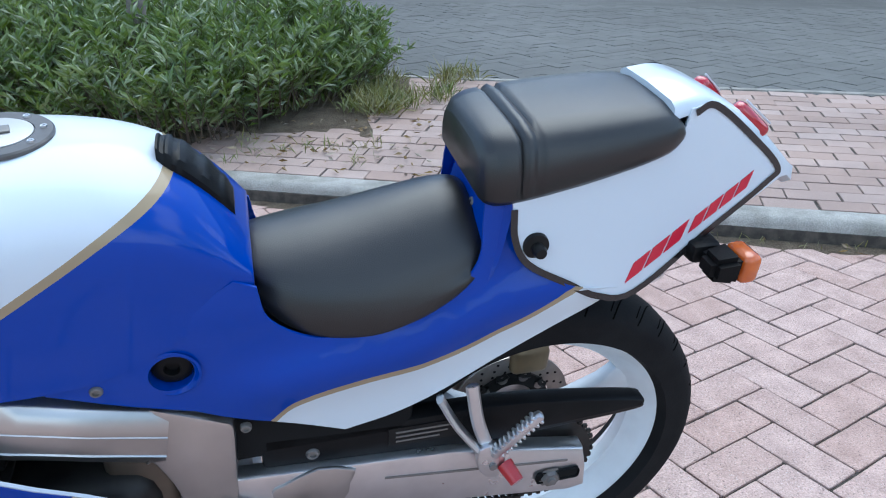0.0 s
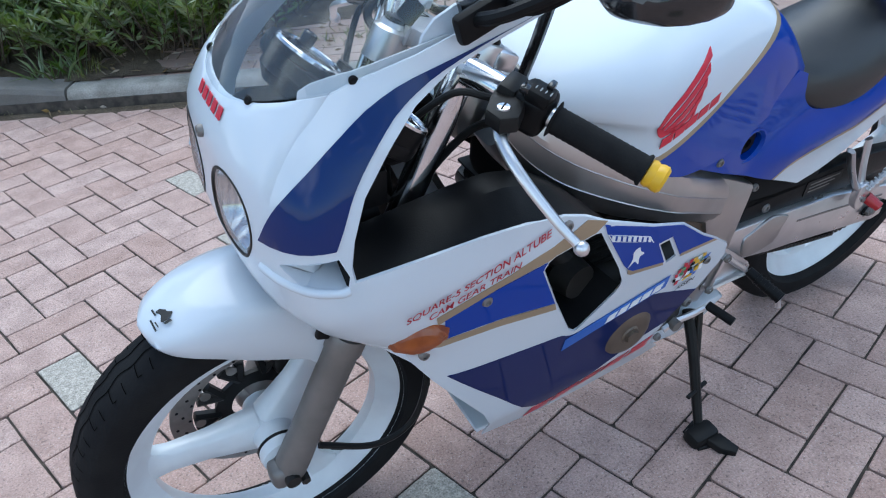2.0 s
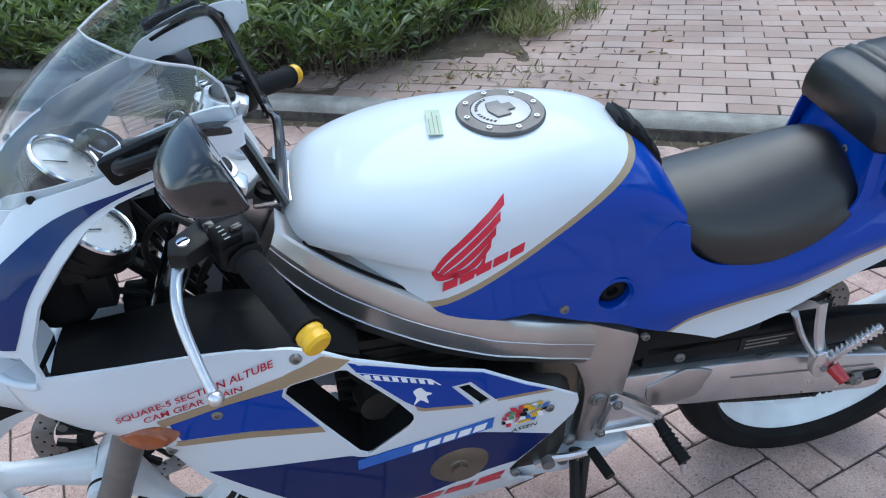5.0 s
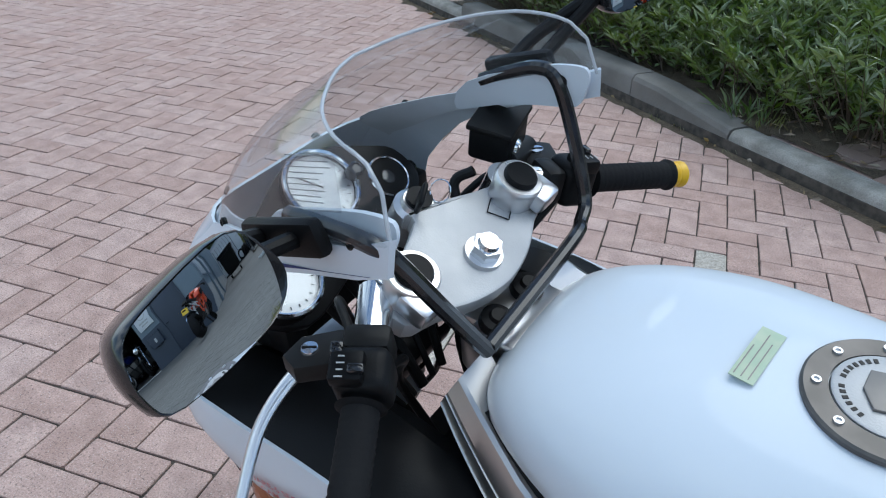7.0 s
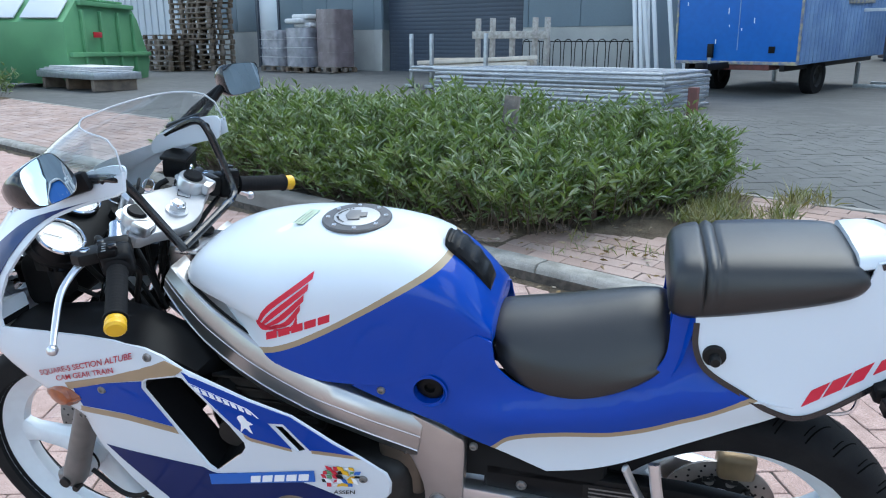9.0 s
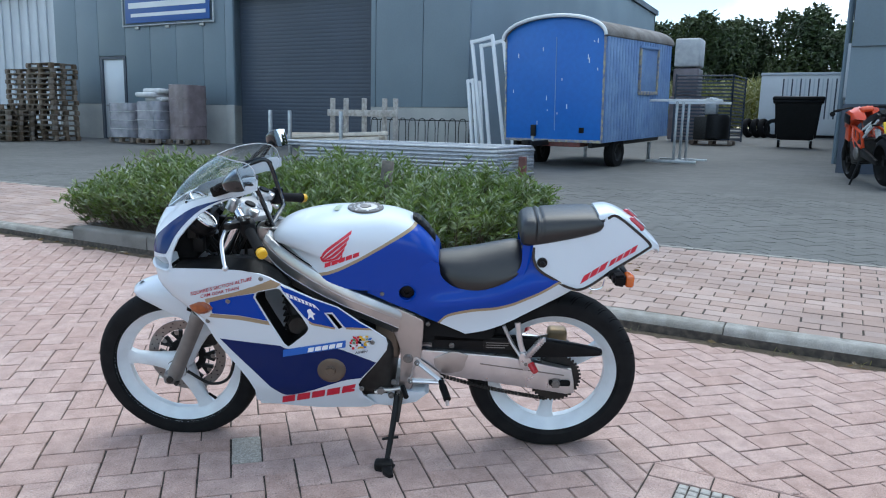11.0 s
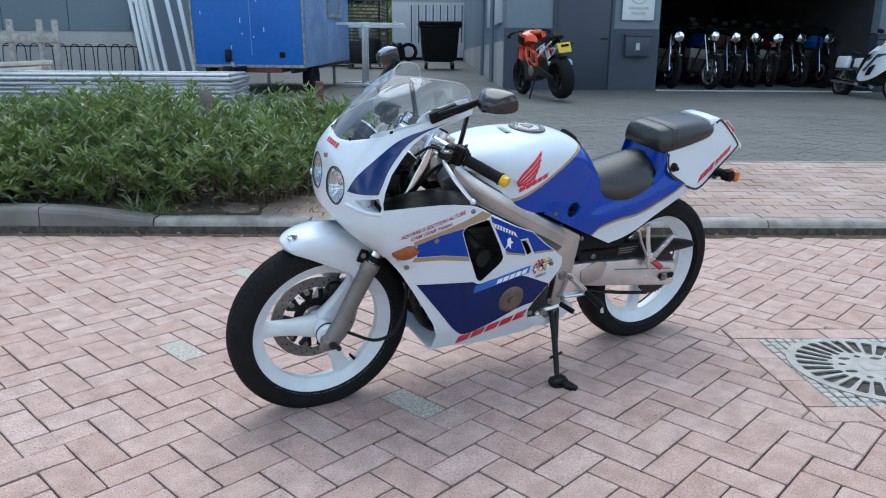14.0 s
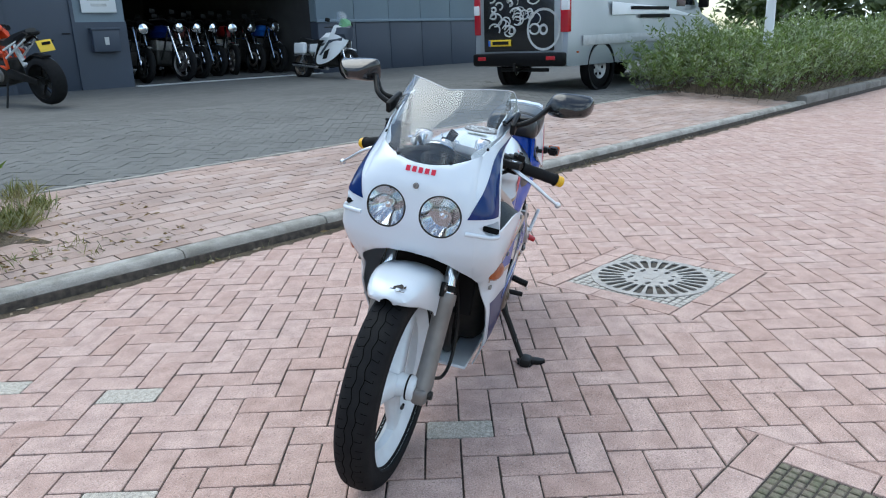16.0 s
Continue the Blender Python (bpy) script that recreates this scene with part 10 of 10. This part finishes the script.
W_B = 0.1073
AX = radians(17.0)
EA, EB = Vector((math.cos(AX), math.sin(AX))), Vector((math.sin(AX), -math.cos(AX)))
ORG = Vector((0.410, -0.472))
U_D, S_N = Vector((math.cos(radians(-27.64)), math.sin(radians(-27.64)))), Vector((-math.sin(radians(-27.64)), math.cos(radians(-27.64))))
DRAINS = ((2.04, 0.23, 0.41), (0.55, -1.09, 0.335))


def herringbone(org, ulo, uhi, slo, shi):
    """Centres and turns of the blocks of a herringbone field laid at 45 degrees to the kerb."""
    for i in range(-420, 420):
        for j in range(-220, 220):
            for kind, (a, b) in enumerate(((-1.0, -0.5), (-0.5, 1.0))):
                p = org + EA * W_B * (a + i + 4 * j) + EB * W_B * (b - i)
                u, s = p.dot(U_D), p.dot(S_N)
                if ulo < u < uhi and slo < s < shi:
                    yield p, math.degrees(AX) + (0 if kind == 0 else -90), u, s


def clip(poly, n, d):
    """Keeps the part of a convex outline where p.n >= d."""
    out = []
    for i in range(len(poly)):
        p, q = poly[i], poly[(i + 1) % len(poly)]
        a, b = p.dot(n) - d, q.dot(n) - d
        if a >= 0:
            out.append(p)
        if (a >= 0) != (b >= 0):
            out.append(p.lerp(q, a / (a - b)))
    return out


def add_poly(V, F, poly, z, ch=0.004, h=0.03):
    c = sum(poly, Vector((0, 0))) / len(poly)
    o, n = len(V), len(poly)
    for zz, k in ((-h, 0.0), (-ch, 0.0), (0.0, ch)):
        for p in poly:
            d = (c - p)
            q = p + d.normalized() * (k * 1.4 if k else 0)
            V.append((q.x, q.y, z + zz))
    for r in (0, n):
        for i in range(n):
            j = (i + 1) % n
            F.append((o + r + i, o + r + j, o + r + n + j, o + r + n + i))
    F.append(tuple(o + 2 * n + i for i in range(n)))


def road():
    root = empty("road", "pink-red brick road laid in herringbone with sandy joints", "road", kind="structure")
    rnd = random.Random(5)
    l, w = 0.2093, 0.1020
    kinds = [piece_mesh("brick", l, w, "brick", worn=random.Random(40 + k)) for k in range(12)]
    meg = piece_mesh("brick", l, w, "brick_grey", worn=random.Random(60))[0]
    whole, V, F = [], [], []
    grey = [Vector(p) for p in ((0.262, -0.184), (-0.316, 0.661), (0.229, 1.03), (0.169, 1.595), (1.36, 0.02))]
    for p, turn, u, s in herringbone(ORG, -26.5, 19.5, -5.32, 2.34):
        cut = False
        t = radians(turn)
        e1, e2 = Vector((math.cos(t), math.sin(t))), Vector((-math.sin(t), math.cos(t)))
        poly = [p + e1 * a * l / 2 + e2 * b * w / 2 for a, b in ((-1, -1), (1, -1), (1, 1), (-1, 1))]
        pieces = [poly]
        for du, ds, hh in DRAINS:
            a, b = u - du, s - ds
            if max(abs(a), abs(b)) < hh + 0.14 and any(max(abs(q.dot(U_D) - du), abs(q.dot(S_N) - ds)) < hh for q in poly + [p]):
                cut = True
                g = hh + 0.004
                pieces = [clip(poly, U_D, g + du), clip(poly, -U_D, g - du)]
                mid_ = clip(clip(poly, U_D, du - g), -U_D, -du - g)
                if len(mid_) > 2:
                    pieces += [clip(mid_, S_N, g + ds), clip(mid_, -S_N, g - ds)]
        if any(q.dot(S_N) > 2.335 for q in poly):
            cut = True
            pieces = [clip(q, -S_N, -2.335) for q in pieces]
        if any(q.dot(S_N) < -5.19 for q in poly):
            cut = True
            pieces = [clip(q, S_N, -5.19) for q in pieces]
        dz = rnd.uniform(-0.002, 0.0015)
        if cut:
            for q in pieces:
                if len(q) > 2:
                    add_poly(V, F, q, dz)
        else:
            whole.append(((p - Vector((0.25, -0.55))).length, p, turn, dz))
    whole.sort(key=lambda q: q[0])
    for k, (_, p, turn, dz) in enumerate(whole):
        g = any((p - q).length < 0.075 for q in grey)
        if k < 300 or g:
            ob = new("brick", meg if g else kinds[rnd.randrange(12)][0])
            ob.parent = root
            ob.matrix_basis = pose(p.x, p.y, dz, rnd.uniform(-0.5, 0.5), rnd.uniform(-0.5, 0.5), turn + rnd.uniform(-0.7, 0.7))
        else:
            o = len(V)
            _, pv, pf = kinds[rnd.randrange(12)]
            t = radians(turn + rnd.uniform(-0.7, 0.7))
            c, s_ = math.cos(t), math.sin(t)
            tx, ty = rnd.uniform(-0.009, 0.009), rnd.uniform(-0.009, 0.009)
            V += [(p.x + c * x - s_ * y, p.y + s_ * x + c * y, dz + z + tx * x + ty * y) for x, y, z in pv]
            F += [tuple(o + i for i in q) for q in pf]
    tagged(raw("far_bricks", V, F, "brick_j", root), kind="stuff")
    # soldier bricks round the drains
    for du, ds, hh in DRAINS:
        n = int(2 * hh / 0.21)
        inner = hh - 0.105
        for side in range(4):
            a0 = -hh if side % 2 == 0 else -inner
            a1 = hh if side % 2 == 0 else inner
            m = max(1, round((a1 - a0) / 0.205))
            st_ = (a1 - a0) / m
            mb, _, _ = piece_mesh("border_brick", st_ - 0.005, 0.1, "brick")
            for i in range(m):
                a = a0 + st_ * (i + 0.5)
                b = hh - 0.0525
                u, s, tt = ((a, b, 0), (b, a, 90), (a, -b, 0), (-b, a, 90))[side]
                ob = new("border_brick", mb)
                ob.parent = root
                ob.matrix_basis = ST @ pose(du + u, ds + s, rnd.uniform(-0.002, 0.002), 0, 0, tt)


road()


def running(name, label, ulo, uhi, mat, near):
    """The brick path behind the kerb: stretcher rows along the street."""
    root = empty(name, label, "pavement", kind="structure")
    rnd = random.Random(8)
    me, pv, pf = piece_mesh("brick", 0.2025, 0.0970, mat)
    cells = []
    for r in range(18):
        s = 2.475 + 0.0525 + r * 0.104
        n = int((uhi - ulo) / 0.21)
        for i in range(n):
            u = ulo + 0.21 * (i + 0.5 * (r % 2) + 0.5)
            if u < uhi and not (-3.0 < u < -0.02 and s > 3.12):
                cells.append((abs(u - near) + abs(s - 2.4), u, s))
    cells.sort()
    V, F = [], []
    for k, (_, u, s) in enumerate(cells):
        z = gz(s) + rnd.uniform(-0.003, 0.002)
        m = pose(u + rnd.uniform(-0.003, 0.003), s, z, 3.5 + rnd.uniform(-0.6, 0.6), rnd.uniform(-0.6, 0.6), rnd.uniform(-0.8, 0.8))
        if k < 300 and near < 50:
            ob = new("brick", me)
            ob.parent = root
            ob.matrix_basis = m
        else:
            o = len(V)
            V += [(m @ Vector(q))[:] for q in pv]
            F += [tuple(o + i for i in q) for q in pf]
    tagged(raw("far_bricks", V, F, "path", root), kind="stuff")
    root.matrix_world = ST
    return root


M["path_p"] = surf("path_brick_piece", (0.39, 0.287, 0.243), (0.305, 0.226, 0.194), scale=2.0, rough=0.9, bump=0.4, grain=300, vary=0.10, speck=0.12)
running("pavement", "worn pink-brown brick path behind the kerb", -1.365, 10.45, "path_p", 1.5)
running("pavement", "worn pink-brown brick path behind the kerb", -26.5, -4.45, "path_p", 99)


def yard():
    V, F = [], []
    rnd = random.Random(3)
    _, pv, pf = piece_mesh("paver", 0.2105, 0.1045, "yard", ch=0.0012)
    for p, turn, u, s in herringbone(ORG, -9.5, 10.5, 4.40, 8.6):
        o = len(V)
        t = radians(turn + rnd.uniform(-0.8, 0.8))
        c, s_ = math.cos(t), math.sin(t)
        z0 = gz(s) + rnd.uniform(-0.003, 0.002)
        g = S_N * 0.035
        for x, y, z in pv:
            dx, dy = c * x - s_ * y, s_ * x + c * y
            V.append((p.x + dx, p.y + dy, z0 + z + g.x * dx + g.y * dy))
        F += [tuple(o + i for i in q) for q in pf]
    ob = raw("yard_pavers", V, F, "yard")
    tagged(ob, "worn grey concrete yard pavers in herringbone", "paving", kind="stuff")


yard()


def drain(du, ds, half, round_lid):
    root = empty("street_drain", "round slotted iron drain lid in a cobbled square frame" if round_lid else "square checkered drain lid in a brick border", "drain", kind="structure")
    inner = half - 0.105
    part("frame", box(B(), (0, 0, -0.034), (2 * inner, 2 * inner, 0.02), 0.002), "dark", root)
    n = int(2 * inner / (0.034 if round_lid else 0.030))
    st_ = 2 * inner / n
    me, _, _ = piece_mesh("cobble", st_ - 0.006, st_ - 0.006, "cobble" if round_lid else "cobble_old", 0.026, 0.003)
    for i in range(n):
        for j in range(n):
            a, b = -inner + st_ * (i + 0.5), -inner + st_ * (j + 0.5)
            if round_lid and math.hypot(a, b) < 0.285:
                continue
            ob = new("cobble", me)
            ob.parent = root
            ob.matrix_basis = Matrix.Translation((a, b, -0.0015 + 0.0015 * math.sin(i * 7.3 + j * 3.1)))
    if round_lid:
        R = 0.298
        bars = []
        outer = [(R * math.cos(a), R * math.sin(a)) for a in np.linspace(0, 2 * math.pi, 72, endpoint=False)]
        holes = []
        for k in range(28):
            a = 2 * math.pi * k / 28
            r0, r1 = (0.138, 0.266) if k % 2 else (0.150, 0.266)
            e1, e2 = Vector((math.cos(a), math.sin(a))), Vector((-math.sin(a), math.cos(a)))
            holes.append([tuple(e1 * (r0 + (r1 - r0) * q) + e2 * wv) for q, wv in ((0, -0.008), (0.06, -0.012), (0.92, -0.0195), (1, -0.014), (1, 0.014), (0.92, 0.0195), (0.06, 0.012), (0, 0.008))])
        for k in range(10):
            a = 2 * math.pi * (k + 0.5) / 10
            holes.append([(0.105 * math.cos(a) + 0.016 * math.cos(b) * (1.5 if k % 2 else 0.8), 0.105 * math.sin(a) + 0.012 * math.sin(b)) for b in np.linspace(0, 2 * math.pi, 10, endpoint=False)])
        bm = sheet(outer, holes, lambda x, y: (x, y, 0.003), 0.05, 0.007, Vector((0, 0, -1)))
        lid = part("lid", bm, "lid_iron", root, "pale grey slotted lid")
        part("lid_boss", box(B(), (0, 0, 0.002), (0.085, 0.055, 0.006), 0.002), "lid_iron", lid)
        part("shaft", lathe(B(), [(0.0, -0.022), (0.292, -0.022)], None, 48), "dark", root)
    root.matrix_world = ST @ pose(du, ds, 0, 0, 0, 0)


drain(*DRAINS[0], True)
drain(*DRAINS[1], False)


def edging():
    """A row of flat concrete edging blocks between the path and the yard."""
    root = empty("path_edging", "flat pale concrete edging between path and yard", "edging", kind="structure")
    me = None
    for i in range(37):
        u = -26.4 + 1.0 * i
        if u > 10.3 or -5.0 < u < -0.6:
            continue
        if me is None:
            ob = part("edging_block", box(B(), (0, 0, 0), (0.992, 0.06, 0.08), 0.006), "kerb", root)
            me = ob.data
        else:
            ob = new("edging_block", me)
            ob.parent = root
        ob.matrix_basis = pose(u, 4.378, gz(4.36) - 0.034, 0, 0, 0)
    root.matrix_world = ST


edging()


def gutter():
    """Dry earth and litter swept against the kerb."""
    V, F = [], []
    n = 420
    for i in range(n + 1):
        u = -20 + 30.0 * i / n
        w = 0.045 + 0.05 * (0.5 + noise.noise(Vector((u * 1.7, 0, 3)))) + 0.03 * noise.noise(Vector((u * 9, 1, 0)))
        for k, (f, z) in enumerate(((0.0, 0.010), (0.4, 0.007), (1.0, -0.004))):
            V.append((u, 2.351 - max(w, 0.01) * f, z + 0.004 * noise.noise(Vector((u * 14, k, 5)))))
    for i in range(n):
        for k in (0, 1):
            a = 3 * i + k
            F.append((a, a + 1, a + 4, a + 3))
    ob = tagged(raw("gutter_earth", V, F, "soil"), "dry brown earth swept against the kerb", "earth", kind="stuff")
    ob.matrix_world = ST


gutter()
